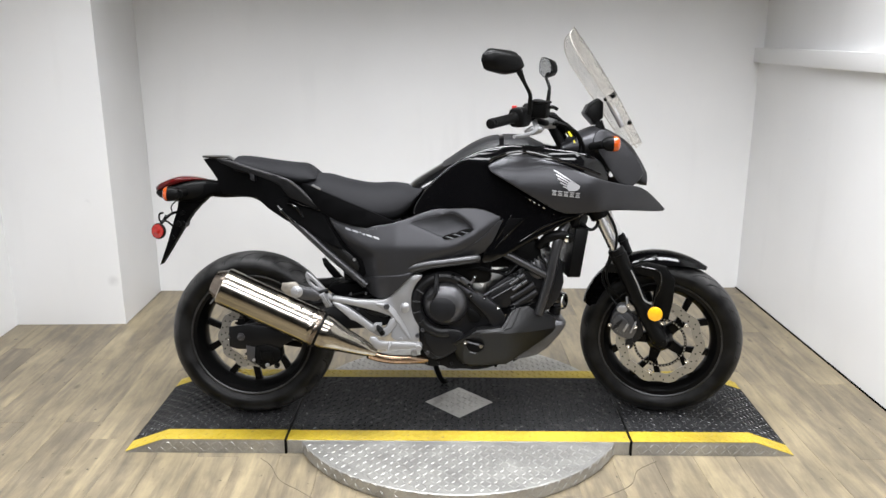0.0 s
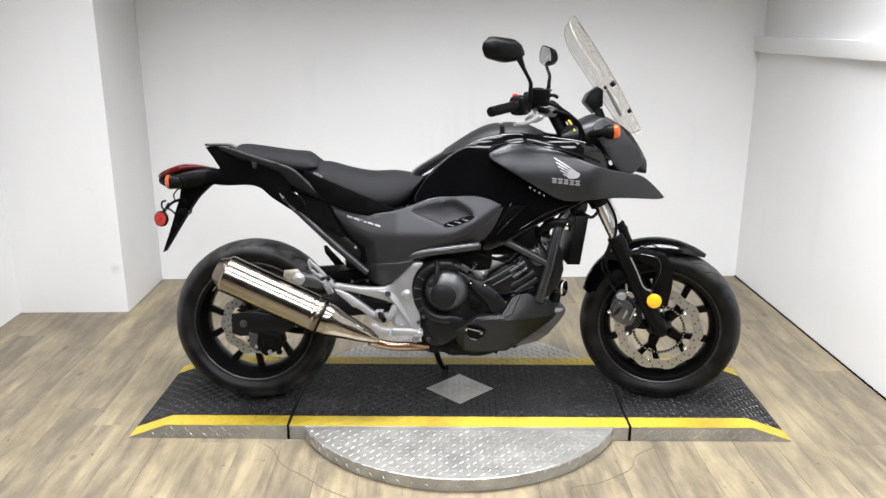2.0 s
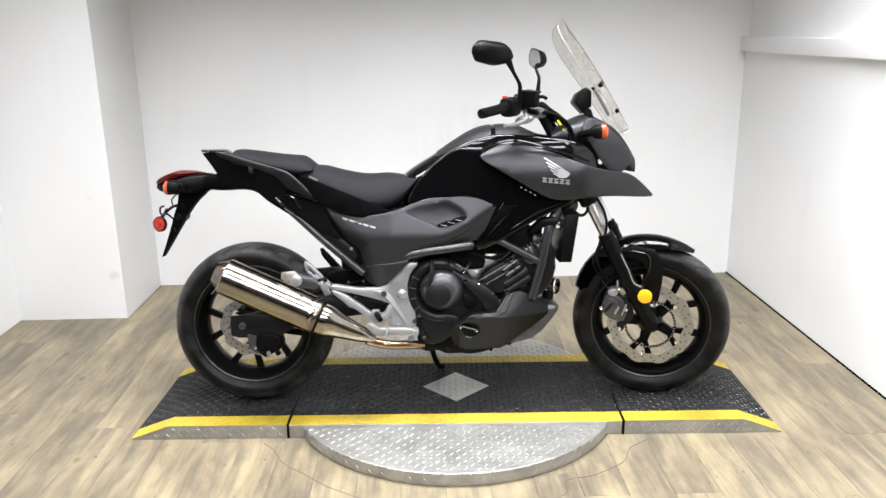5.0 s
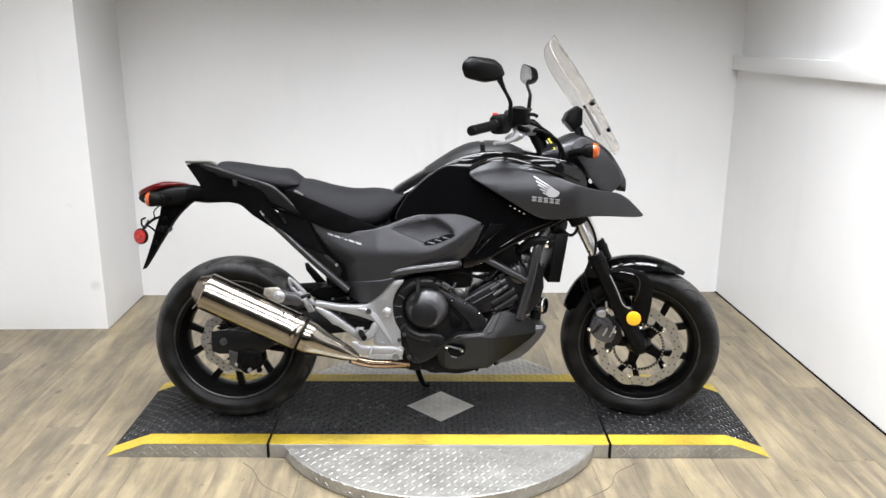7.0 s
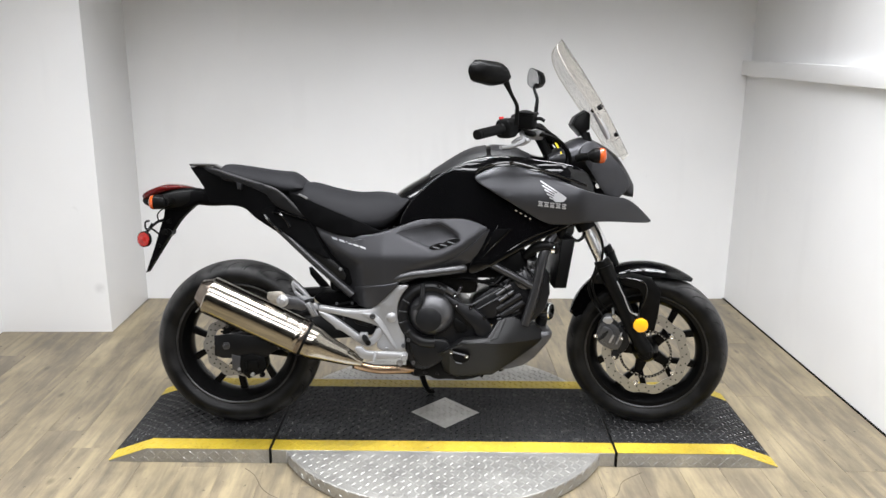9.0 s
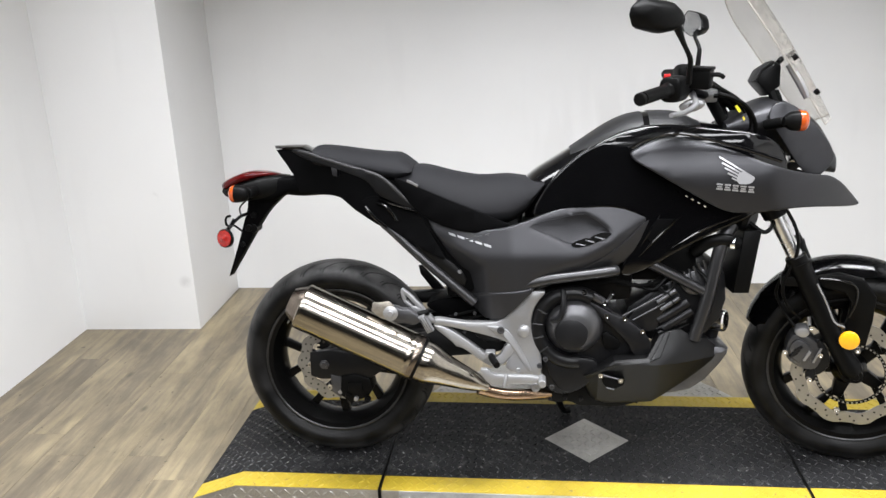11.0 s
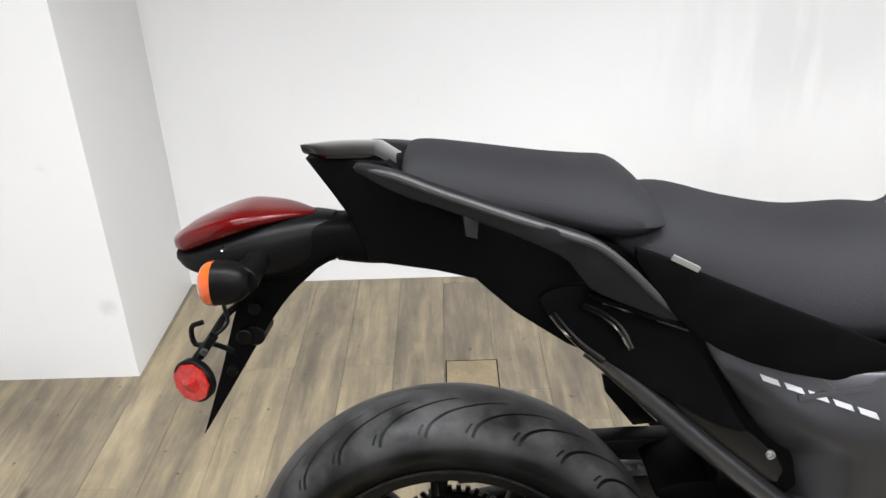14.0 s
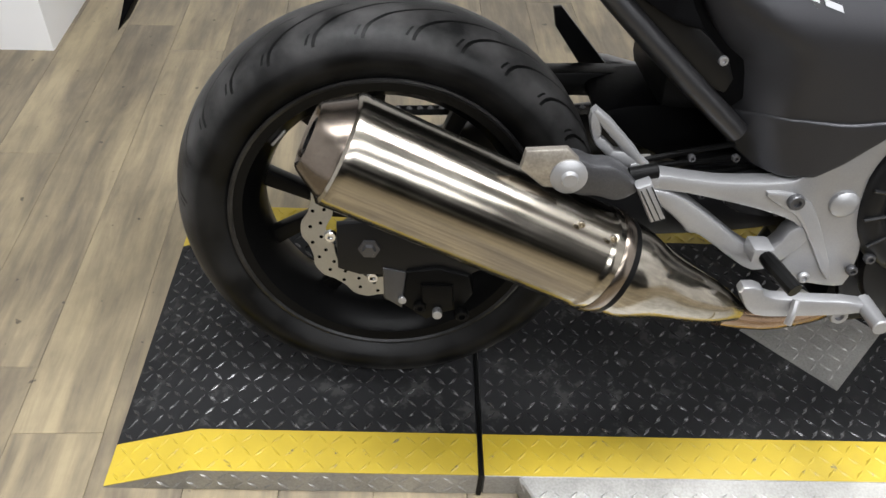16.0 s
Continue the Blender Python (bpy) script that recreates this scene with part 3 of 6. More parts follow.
structure("wall_right_upper", box(X_RIGHT + 0.03, X_RIGHT + 0.2, Y_FRONT, Y_BACK, 1.285, Z_CEIL), WALL, "white upper side wall above a ledge", "wall")
structure("trim_ledge", box(X_RIGHT - 0.02, X_RIGHT + 0.03, Y_FRONT, Y_BACK, 1.285, 1.362, 0.004), WALL, "white painted ledge board along the side wall", "trim")
# solid dark strip that stands in for the shadow line under the wall
structure("trim_floor_gap", box(X_RIGHT + 0.004, X_RIGHT + 0.0115, Y_FRONT, Y_BACK, -0.004, 0.0045), SHADOW_GAP, "thin dark strip for the shadow line at the foot of the side wall", "trim")
# added unseen walls, coloured dark so that glossy parts mirror a dim room
structure("wall_rear", box(X_LEFT - 0.15, X_RIGHT + 0.2, Y_REAR - 0.15, Y_REAR, -0.02, Z_CEIL), DARK_SURROUND, "unseen dark closing wall, added to keep reflections dark", "wall")
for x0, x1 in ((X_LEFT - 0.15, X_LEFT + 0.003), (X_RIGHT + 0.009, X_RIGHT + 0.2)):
    structure("wall_dark_end", box(x0, x1, Y_REAR, Y_FRONT, -0.02, Z_CEIL), DARK_SURROUND, "unseen dark side wall, added to keep reflections dark", "wall")
structure("ceiling", box(X_LEFT - 0.15, X_RIGHT + 0.2, Y_REAR - 0.15, Y_BACK + 0.15, Z_CEIL, Z_CEIL + 0.1), CEILING, "pale grey painted ceiling", "ceiling")
floor = structure("floor", box(X_LEFT - 0.2, X_RIGHT + 0.2, Y_REAR - 0.2, Y_BACK + 0.2, -0.12, -0.0035), FLOOR_BASE, "wood-look vinyl plank floor in tan and grey brown", "floor")


# ---------------------------------------------------------------- the turntable and its ramps
TOP = 0.052
TURN_M = pose(0, 0, 0, 0, 0, -1.75)
HALF = 0.302


def lozenges(inside, x0, x1, y0, y1, place, pitch=0.0228, size=(0.0125, 0.0030, 0.0021)):
    """Raised tread bars, set crosswise in turn. place(u, v) gives the point and the two axes of the surface."""
    verts, faces = [], []
    a, w, h = size
    i = 0
    u = x0 + pitch / 2
    while u < x1:
        v, j = y0 + pitch / 2, 0
        while v < y1:
            if inside(u, v):
                o, ex, ey = place(u, v)
                n = ex.cross(ey)
                s = math.pi / 4 if (i + j) % 2 else -math.pi / 4
                d, c = ex * math.cos(s) + ey * math.sin(s), ey * math.cos(s) - ex * math.sin(s)
                k = len(verts)
                verts += [o - d * a, o - c * w, o + d * a, o + c * w, o - d * a * 0.5 + n * h, o + d * a * 0.5 + n * h]
                faces += [(k, k + 1, k + 5, k + 4), (k + 1, k + 2, k + 5), (k + 2, k + 3, k + 4, k + 5), (k + 3, k, k + 4)]
            v += pitch
            j += 1
        u += pitch
        i += 1
    return verts, faces


def tread(name, data, material, parent):
    me = bpy.data.meshes.new(name)
    me.from_pydata([tuple(v) for v in data[0]], [], data[1])
    me.materials.append(material)
    ob = new(name, me)
    ob.parent = parent
    ob["kind"] = "stuff"
    return ob


EX, EY, EZ = Vector((1, 0, 0)), Vector((0, 1, 0)), Vector((0, 0, 1))
flat = lambda u, v: (Vector((u, v, TOP + 0.0002)), EX, EY)
STRIPE = 0.072


def ramp_section(side):
    """One end of the ramp: a level part and a slope down to the floor. side: -1 or 1."""
    root = thing("ramp", "black tread-plate ramp end with yellow edges on the floor", "ramp", TURN_M, group="ramp ends")
    x0, x1, x2 = 0.612, 1.042, 1.180
    prof = [(x0, 0), (x2, 0), (x2, 0.003), (x1, TOP), (x0, TOP)]
    b = bmesh.new()
    f = b.faces.new([b.verts.new((side * x, -HALF, z)) for x, z in prof])
    r = bmesh.ops.extrude_face_region(b, geom=[f])
    bmesh.ops.translate(b, vec=(0, 2 * HALF, 0), verts=[v for v in r["geom"] if isinstance(v, bmesh.types.BMVert)])
    part("body", b, PLATE, root, "bare tread-plate sides")
    slope = Vector((x2 - x1, 0, 0.003 - TOP)).normalized()
    def skin(y0, y1):
        s = bmesh.new()
        edge = [(x0, TOP + 0.0006), (x1, TOP + 0.0006), (x2, 0.0036), (x2, 0.0048), (x1, TOP + 0.0018), (x0, TOP + 0.0018)]
        g = s.faces.new([s.verts.new((side * x, y0, z)) for x, z in edge])
        q = bmesh.ops.extrude_face_region(s, geom=[g])
        bmesh.ops.translate(s, vec=(0, y1 - y0, 0), verts=[v for v in q["geom"] if isinstance(v, bmesh.types.BMVert)])
        return s
    part("deck", skin(-HALF + STRIPE, HALF - STRIPE), BLACK_PAINT, root, "worn black painted tread plate")
    part("edge_stripe", skin(-HALF, -HALF + STRIPE), YELLOW_PAINT, root, "worn yellow painted edge")
    part("edge_stripe", skin(HALF - STRIPE, HALF), YELLOW_PAINT, root, "worn yellow painted edge")
    def place(u, v):
        if u < x1:
            return Vector((side * u, v, TOP + 0.0019)), EX, EY
        d = Vector((side * slope.x, 0, slope.z))
        o = Vector((side * x1, v, TOP + 0.0019)) + d * (u - x1)
        return (o, d, EY) if side > 0 else (o, -d, EY)
    run = x1 + (Vector((x2 - x1, 0, TOP - 0.003))).length
    tread("tread_bar", lozenges(lambda u, v: True, x0, run, -HALF + STRIPE, HALF - STRIPE, place), BLACK_BARS, root)
    tread("tread_bar", lozenges(lambda u, v: True, x0, run, -HALF, -HALF + STRIPE, place), YELLOW_BARS, root)
    tread("tread_bar", lozenges(lambda u, v: True, x0, run, HALF - STRIPE, HALF, place), YELLOW_BARS, root)
    part("joint_strip", box(side * 0.6045, side * 0.6115, -HALF - 0.004, HALF + 0.004, 0.0, TOP + 0.005, 0.001, 1), BLACK, root, "black strip in the joint")
    wall = lambda u, v: (Vector((side * u, -HALF - 0.0002, v)), EX, EZ)
    tread("tread_bar", lozenges(lambda u, v: v < TOP - 0.012 - max(0, (u - x1)) * 0.29, x0 + 0.01, x2 - 0.04, 0.002, TOP, wall), PLATE, root)
    return root


ramp_section(-1)
ramp_section(1)

turntable = thing("turntable", "round tread-plate turntable with a black and yellow bridge", "turntable", TURN_M)
DISC_R, DISC_Y = 0.622, -0.012
d = lathe([(0, 0), (DISC_R - 0.004, 0), (DISC_R - 0.004, 0.004), (DISC_R, 0.006), (DISC_R, TOP - 0.006), (DISC_R - 0.003, TOP - 0.003), (0, TOP - 0.003)], 96)
moved(d, Matrix.Translation((0, DISC_Y, 0)) @ pose(0, 0, 0, 90))
part("disc", d, PLATE, turntable, "bare aluminium tread-plate disc")
part("bridge", box(-0.603, 0.603, -HALF, HALF, 0.0, TOP, 0.0015, 1), PLATE, turntable, "bare tread-plate sides")
part("deck", box(-0.603, 0.603, -HALF + STRIPE, HALF - STRIPE, TOP + 0.0002, TOP + 0.0012), BLACK_PAINT, turntable, "worn black painted tread plate")
for s in (-1, 1):
    part("edge_stripe", box(-0.603, 0.603, s * HALF, s * (HALF - STRIPE), TOP + 0.0002, TOP + 0.0012), YELLOW_PAINT, turntable, "worn yellow painted edge")
deck_at = lambda u, v: (Vector((u, v, TOP + 0.0013)), EX, EY)
D = 0.131
off_diamond = lambda u, v: abs(u - 0.006) + abs(v) > D + 0.004
tread("tread_bar", lozenges(off_diamond, -0.6, 0.6, -HALF + STRIPE, HALF - STRIPE, deck_at), BLACK_BARS, turntable)
tread("tread_bar", lozenges(lambda u, v: True, -0.6, 0.6, -HALF, -HALF + STRIPE, deck_at), YELLOW_BARS, turntable)
tread("tread_bar", lozenges(lambda u, v: True, -0.6, 0.6, HALF - STRIPE, HALF, deck_at), YELLOW_BARS, turntable)
on_disc = lambda u, v: math.hypot(u, v - DISC_Y) < DISC_R - 0.012 and abs(v) > HALF + 0.008
tread("tread_bar", lozenges(on_disc, -0.62, 0.62, -0.64, 0.64, lambda u, v: (Vector((u, v, TOP - 0.0028)), EX, EY)), PLATE, turntable)


def rim_at(u, v):
    a = -math.pi / 2 + u / DISC_R
    return Vector((math.cos(a) * (DISC_R + 0.0002), DISC_Y + math.sin(a) * (DISC_R + 0.0002), v)), Vector((-math.sin(a), math.cos(a), 0)), EZ


tread("tread_bar", lozenges(lambda u, v: True, -0.7, 0.7, 0.006, 0.05, rim_at, 0.0245), PLATE, turntable)
dm = bmesh.new()
f = dm.faces.new([dm.verts.new((0.006 + x * D, y * D, TOP + 0.0014)) for x, y in ((-1, 0), (0, -1), (1, 0), (0, 1))])
r = bmesh.ops.extrude_face_region(dm, geom=[f])
bmesh.ops.translate(dm, vec=(0, 0, 0.0012), verts=[v for v in r["geom"] if isinstance(v, bmesh.types.BMVert)])
part("diamond_plate", dm, PLATE, turntable, "bare aluminium diamond in the black deck")
tread("tread_bar", lozenges(lambda u, v: abs(u - 0.006) + abs(v) < D - 0.012, -0.6, 0.6, -HALF + STRIPE, HALF - STRIPE, lambda u, v: (Vector((u, v, TOP + 0.0027)), EX, EY)), PLATE, turntable)


# ---------------------------------------------------------------- the motorcycle (x ahead, y to its left, z up from the deck)
BIKE_M = pose(0, -0.068, TOP, 0, 0, -1.75) @ pose(0, 0, 0, -8, 0, 0)
bike = thing("motorcycle", "black adventure motorcycle leaning on its side stand on the turntable", "motorcycle", BIKE_M)
RAKE = Vector((-math.sin(radians(27)), 0, math.cos(radians(27))))
PIVOT = Vector((0.51, 0, 0.72))
STEER = Matrix.Translation(PIVOT) @ Matrix.Rotation(radians(-15), 4, RAKE) @ Matrix.Translation(-PIVOT)


def front(name, bm, material, label="", parent=None):
    """A part that turns with the handlebar."""
    moved(bm, STEER)
    return part(name, bm, material, parent or bike, label)


def pair(name, make, material, label="", turned=False):
    """The same panel on the near side and, mirrored, on the far side."""
    for s in (1, -1):
        b = make()
        if s < 0:
            for v in b.verts:
                v.co.y *= -1
            bmesh.ops.reverse_faces(b, faces=b.faces)
        if turned:
            front(name, b, material, label)
        else:
            part(name, b, material, bike, label)


# --- wheels
def tyre_mesh(R, hw, rim_r):
    prof = [(rim_r - 0.004, -hw * 0.60), (rim_r + 0.004, -hw * 0.74), (rim_r + 0.016, -hw * 0.86), (rim_r + 0.026, -hw * 0.95)]
    n, top = 12, R
    base = rim_r + 0.036
    for i in range(n + 1):
        a = math.pi * (i / n) - math.pi / 2
        prof.append((base + (top - base) * max(0, math.cos(a)), hw * math.sin(a)))
    prof += [(r, -y) for r, y in prof[3::-1]]
    return lathe(prof, 96)


def rim_mesh(rim_r, hw):
    return lathe([(rim_r + 0.006, -hw), (rim_r + 0.008, -hw + 0.004), (rim_r - 0.008, -hw + 0.012), (rim_r - 0.020, -hw * 0.5), (rim_r - 0.024, 0), (rim_r - 0.020, hw * 0.5),
                  (rim_r - 0.008, hw - 0.012), (rim_r + 0.008, hw - 0.004), (rim_r + 0.006, hw), (rim_r - 0.012, hw - 0.004), (rim_r - 0.030, hw * 0.5), (rim_r - 0.036, 0), (rim_r - 0.030, -hw * 0.5), (rim_r - 0.012, -hw + 0.004)], 72, closed=True)


def spoke_mesh(rim_r, hub_r, angle):
    """A forked spoke: one arm out of the hub that splits in two before the rim."""
    arm = slab([(hub_r * 0.7, -0.022), (0.098, -0.014), (0.104, 0.014), (hub_r * 0.7, 0.022)], -0.016, 0.016, 0.004, 0)
    for s in (-1, 1):
        merge(arm, slab([(0.078, s * -0.006), (0.086, s * 0.017), (rim_r - 0.028, s * 0.075), (rim_r - 0.010, s * 0.082), (rim_r - 0.014, s * 0.050)], -0.011, 0.011, 0.003, 0))
    return moved(arm, Matrix.Rotation(-radians(angle), 4, "Y"))


def hub_mesh(hub_r, hub_w):
    return lathe([(0, -hub_w), (hub_r * 0.6, -hub_w), (hub_r * 0.75, -hub_w * 0.7), (hub_r, -hub_w * 0.4), (hub_r, hub_w * 0.4), (hub_r * 0.75, hub_w * 0.7), (hub_r * 0.6, hub_w), (0, hub_w)], 32)


def rotor_mesh(R, r, y, waves, thick=0.0045):
    """A brake disc with a wavy rim and rows of holes."""
    b = bmesh.new()
    n = waves * 12
    def ring(f, yy):
        return [b.verts.new((f(a) * math.cos(a), yy, f(a) * math.sin(a))) for a in (2 * math.pi * j / n for j in range(n))]
    outer = lambda a: R - 0.004 + 0.004 * math.copysign(abs(math.cos(a * waves)) ** 0.5, math.cos(a * waves))
    inner = lambda a: r + 0.003 * math.cos(a * waves)
    rings = [ring(inner, y), ring(outer, y), ring(outer, y + thick), ring(inner, y + thick)]
    for k in range(4):
        u, v = rings[k], rings[(k + 1) % 4]
        for j in range(n):
            b.faces.new((u[j], u[(j + 1) % n], v[(j + 1) % n], v[j]))
    return b


def holes_mesh(R, r, y, count, rows=3, size=0.004):
    b = bmesh.new()
    for i in range(count):
        for k in range(rows):
            rr = r + (R - r) * (k + 0.6) / (rows + 0.3)
            a = 2 * math.pi * (i + 0.31 * k) / count
            h = lathe([(0, -0.0004), (size, -0.0004), (size, 0.001), (0, 0.001)], 8)
            moved(h, Matrix.Translation((rr * math.cos(a), y, rr * math.sin(a))))
            merge(b, h)
    return b


def wheel(name, m, R, hw, rim_r, rim_hw, rotor_R, rotor_r, rotor_y, start, label):
    b = hub_mesh(0.048, 0.062)
    w = part(name, b, WHEEL, bike, label)
    w.matrix_local = m
    part("rim", rim_mesh(rim_r, rim_hw), WHEEL, w, "satin black rim with a highlight ring at its edge")
    for s in (-1, 1):
        # brighter ring added as the highlight that runs along the lip
        lip = lathe([(rim_r + 0.001, s * (rim_hw - 0.0005)), (rim_r + 0.0045, s * (rim_hw + 0.0015)), (rim_r + 0.0078, s * (rim_hw + 0.001)), (rim_r + 0.0070, s * (rim_hw - 0.004)), (rim_r + 0.001, s * (rim_hw - 0.004))], 72, closed=True)
        part("rim_lip", lip, LIP, w, "thin bright ring for the highlight along the rim edge")
    for i in range(5):
        part("spoke", spoke_mesh(rim_r, 0.048, start + 72 * i), WHEEL, w)
    part("tyre", tyre_mesh(R, hw, rim_r), RUBBER, w, "black road tyre with slanted tread grooves", 60)
    part("brake_disc", rotor_mesh(rotor_R, rotor_r, rotor_y, 10), ROTOR, w, "wave-edged steel brake disc")
    # dark discs laid on the face in place of open holes
    part("disc_hole", holes_mesh(rotor_R - 0.004, rotor_r + 0.002, rotor_y, 25, 2, 0.0028), SHADOW_GAP, w, "dark spots drawn for the drilled holes in the brake disc")["kind"] = "stuff"
    for i in range(5):
        a = radians(start + 72 * i)
        part("disc_bolt", bolt((rotor_r - 0.004) * math.cos(a), rotor_y - 0.003, (rotor_r - 0.004) * math.sin(a), 0.009, 0.007), CHROME, w)
    return w


RW = Vector((-0.761, 0, 0.305))
FW = Vector((0.751, 0, 0.293))
rear_wheel = wheel("rear_wheel", Matrix.Translation(RW), 0.305, 0.080, 0.216, 0.066, 0.120, 0.082, -0.082, 40, "satin black alloy wheel with forked spokes")
front_wheel = wheel("front_wheel", STEER @ Matrix.Translation(FW), 0.293, 0.060, 0.214, 0.048, 0.158, 0.120, -0.070, 40, "satin black alloy wheel with forked spokes")
part("speed_ring", lathe([(0.086, -0.066), (0.094, -0.066), (0.094, -0.062), (0.086, -0.062)], 60, closed=True), BLACK, front_wheel, "black toothed speed sensor ring")
sens = bmesh.new()
for i in range(48):
    a = 2 * math.pi * i / 48
    h = box(-0.0022, 0.0022, -0.0668, -0.064, -0.0028, 0.0028)
    moved(h, Matrix.Rotation(-a, 4, "Y") @ Matrix.Translation((0.090, 0, 0)))
    merge(sens, h)
part("sensor_slots", sens, ROTOR, front_wheel)
vs = tube([(0.200, -0.030, 0), (0.185, -0.045, 0), (0.176, -0.055, 0)], 0.0035, 8)
moved(vs, Matrix.Rotation(radians(-96), 4, "Y"))
part("valve", vs, BLACK, rear_wheel)
ww = box(0.190, 0.1945, -0.050, -0.030, -0.014, 0.014, 0.001, 1)
part("balance_weight", moved(ww, Matrix.Rotation(-radians(140), 4, "Y")), SILVER, rear_wheel, "small silver balance weight stuck in the rim")
spk = lathe([(0.082, 0.070), (0.092, 0.070), (0.092, 0.077), (0.082, 0.077)], 42, closed=True)
for i in range(42):
    h = box(0.090, 0.101, 0.0705, 0.0765, -0.004, 0.004, 0.001, 1)
    moved(h, Matrix.Rotation(2 * math.pi * i / 42, 4, "Y"))
    merge(spk, h)
merge(spk, lathe([(0.03, 0.06), (0.085, 0.068), (0.085, 0.076), (0.03, 0.07)], 42, closed=True))
part("rear_sprocket", spk, FRAME, rear_wheel, "dark toothed chain sprocket")

# --- swing arm, chain, rear brake
sw = slab([(-0.83, 0.335), (-0.835, 0.275), (-0.76, 0.265), (-0.50, 0.325), (-0.26, 0.345), (-0.20, 0.37), (-0.21, 0.43), (-0.30, 0.435), (-0.52, 0.405), (-0.74, 0.352)], -0.128, -0.095, 0.006, 2)
slab([(-0.83, 0.335), (-0.835, 0.275), (-0.76, 0.265), (-0.50, 0.325), (-0.26, 0.345), (-0.20, 0.37), (-0.21, 0.43), (-0.30, 0.435), (-0.52, 0.405), (-0.74, 0.352)], 0.095, 0.128, 0.006, 2, bm=sw)
box(-0.36, -0.24, -0.10, 0.10, 0.345, 0.43, 0.01, bm=sw)
swing = part("swing_arm", sw, FRAME, bike, "satin black box-section swing arm")
part("axle_nut", lathe([(0, -0.010), (0.008, -0.010), (0.010, -0.005), (0.015, -0.004), (0.015, 0), (0, 0)], 6), ENGINE_LIGHT, swing).matrix_local = Matrix.Translation((-0.780, -0.138, 0.304))
part("axle_plate", slab([(-0.830, 0.343), (-0.761, 0.351), (-0.625, 0.332), (-0.590, 0.303), (-0.649, 0.263), (-0.800, 0.260), (-0.830, 0.270)], -0.138, -0.127, 0.003, 0), FRAME, swing)
cal = slab([(-0.735, 0.272), (-0.690, 0.280), (-0.647, 0.266), (-0.640, 0.235), (-0.655, 0.208), (-0.680, 0.200), (-0.706, 0.186), (-0.741, 0.214)], -0.145, -0.075, 0.006, 0)
slab([(-0.715, 0.255), (-0.670, 0.255), (-0.668, 0.222), (-0.712, 0.222)], -0.152, -0.144, 0.004, 0, bm=cal)
bolt(-0.715, -0.146, 0.215, 0.009, 0.008, cal)
bolt(-0.655, -0.146, 0.205, 0.010, 0.012, cal)
part("rear_caliper", cal, BLACK, bike, "black rear brake caliper")
part("caliper_bracket", slab([(-0.768, 0.275), (-0.735, 0.268), (-0.740, 0.204), (-0.766, 0.222)], -0.141, -0.126, 0.003, 0), ENGINE_LIGHT, bike, "grey cast caliper bracket")
part("caliper_pin", rod((-0.740, -0.146, 0.222), (-0.740, -0.132, 0.222), 0.006), SILVER, bike)
part("caliper_pin", rod((-0.690, -0.156, 0.205), (-0.690, -0.140, 0.205), 0.007), SILVER, bike)
for zt, x0, x1, z1 in ((0.098, -0.755, -0.20, 0.435), (-0.098, -0.755, -0.20, 0.385)):
    a, b_ = Vector((x0, 0.074, 0.312 + zt)), Vector((x1, 0.074, z1))
    n = int((b_ - a).length / 0.0159)
    ch = None
    for i in range(n):
        p, q = a.lerp(b_, i / n), a.lerp(b_, (i + 0.9) / n)
        ch = rod(p - Vector((0, 0.008, 0)), p + Vector((0, 0.008, 0)), 0.0052, 8, bm=ch)
        dlt = (q - p) * 0.5
        for yy in (-0.006, 0.006):
            lk = box(-0.0105, 0.0105, yy - 0.001, yy + 0.001, -0.005, 0.005, 0.0008, 1)
            moved(lk, Matrix.Translation(p + dlt) @ dlt.to_track_quat("X", "Z").to_matrix().to_4x4())
            merge(ch, lk)
    part("drive_chain", ch, ENGINE_LIGHT, bike, "oily steel drive chain")
part("chain_guard", slab([(-0.72, 0.455), (-0.70, 0.475), (-0.42, 0.492), (-0.24, 0.48), (-0.24, 0.44), (-0.45, 0.455), (-0.70, 0.435)], 0.058, 0.098, 0.004, 1), BLACK, bike, "black chain guard")
part("inner_mudguard", slab([(-0.50, 0.470), (-0.44, 0.492), (-0.33, 0.490), (-0.25, 0.46), (-0.26, 0.40), (-0.36, 0.40), (-0.43, 0.43)], -0.05, 0.09, 0.008, 2), MATTE, bike, "black plastic rear hugger")
fl = slab([(-0.532, 0.558), (-0.520, 0.560), (-0.441, 0.475), (-0.480, 0.470), (-0.526, 0.530)], 0.125, 0.137, 0.003, 0)
part("shock_tag", slab([(-0.408, 0.540), (-0.379, 0.538), (-0.336, 0.522), (-0.345, 0.505), (-0.400, 0.508)], -0.085, -0.070, 0.002, 1), OCHRE, bike, "yellowed plastic clip behind the frame tube")
part("clip_bolt", bolt(-0.338, -0.09, 0.533, 0.008, 0.008), CHROME, bike)
part("heel_guard", fl, FRAME, bike, "black plastic heel guard")

spring = []
for i in range(8 * 9 + 1):
    a = 2 * math.pi * i / 12
    spring.append((-0.335 + 0.028 * math.cos(a) + 0.0016 * i, -0.02 + 0.028 * math.sin(a), 0.46 + 0.0024 * i))
part("shock_spring", tube(spring, 0.0045, 8, 0), FRAME, bike, "black rear shock spring")
part("shock_body", rod((-0.345, -0.02, 0.42), (-0.215, -0.02, 0.66), 0.018, 14), ENGINE, bike)
for i in range(3):
    part("brake_hose_rear", tube([(-0.70, -0.125, 0.36 + 0.006 * i), (-0.56, -0.132, 0.415), (-0.42, -0.12, 0.425 + 0.012 * i), (-0.30, -0.12, 0.44 + 0.02 * i), (-0.24, -0.10, 0.50)], 0.0042, 7), BLACK, bike)
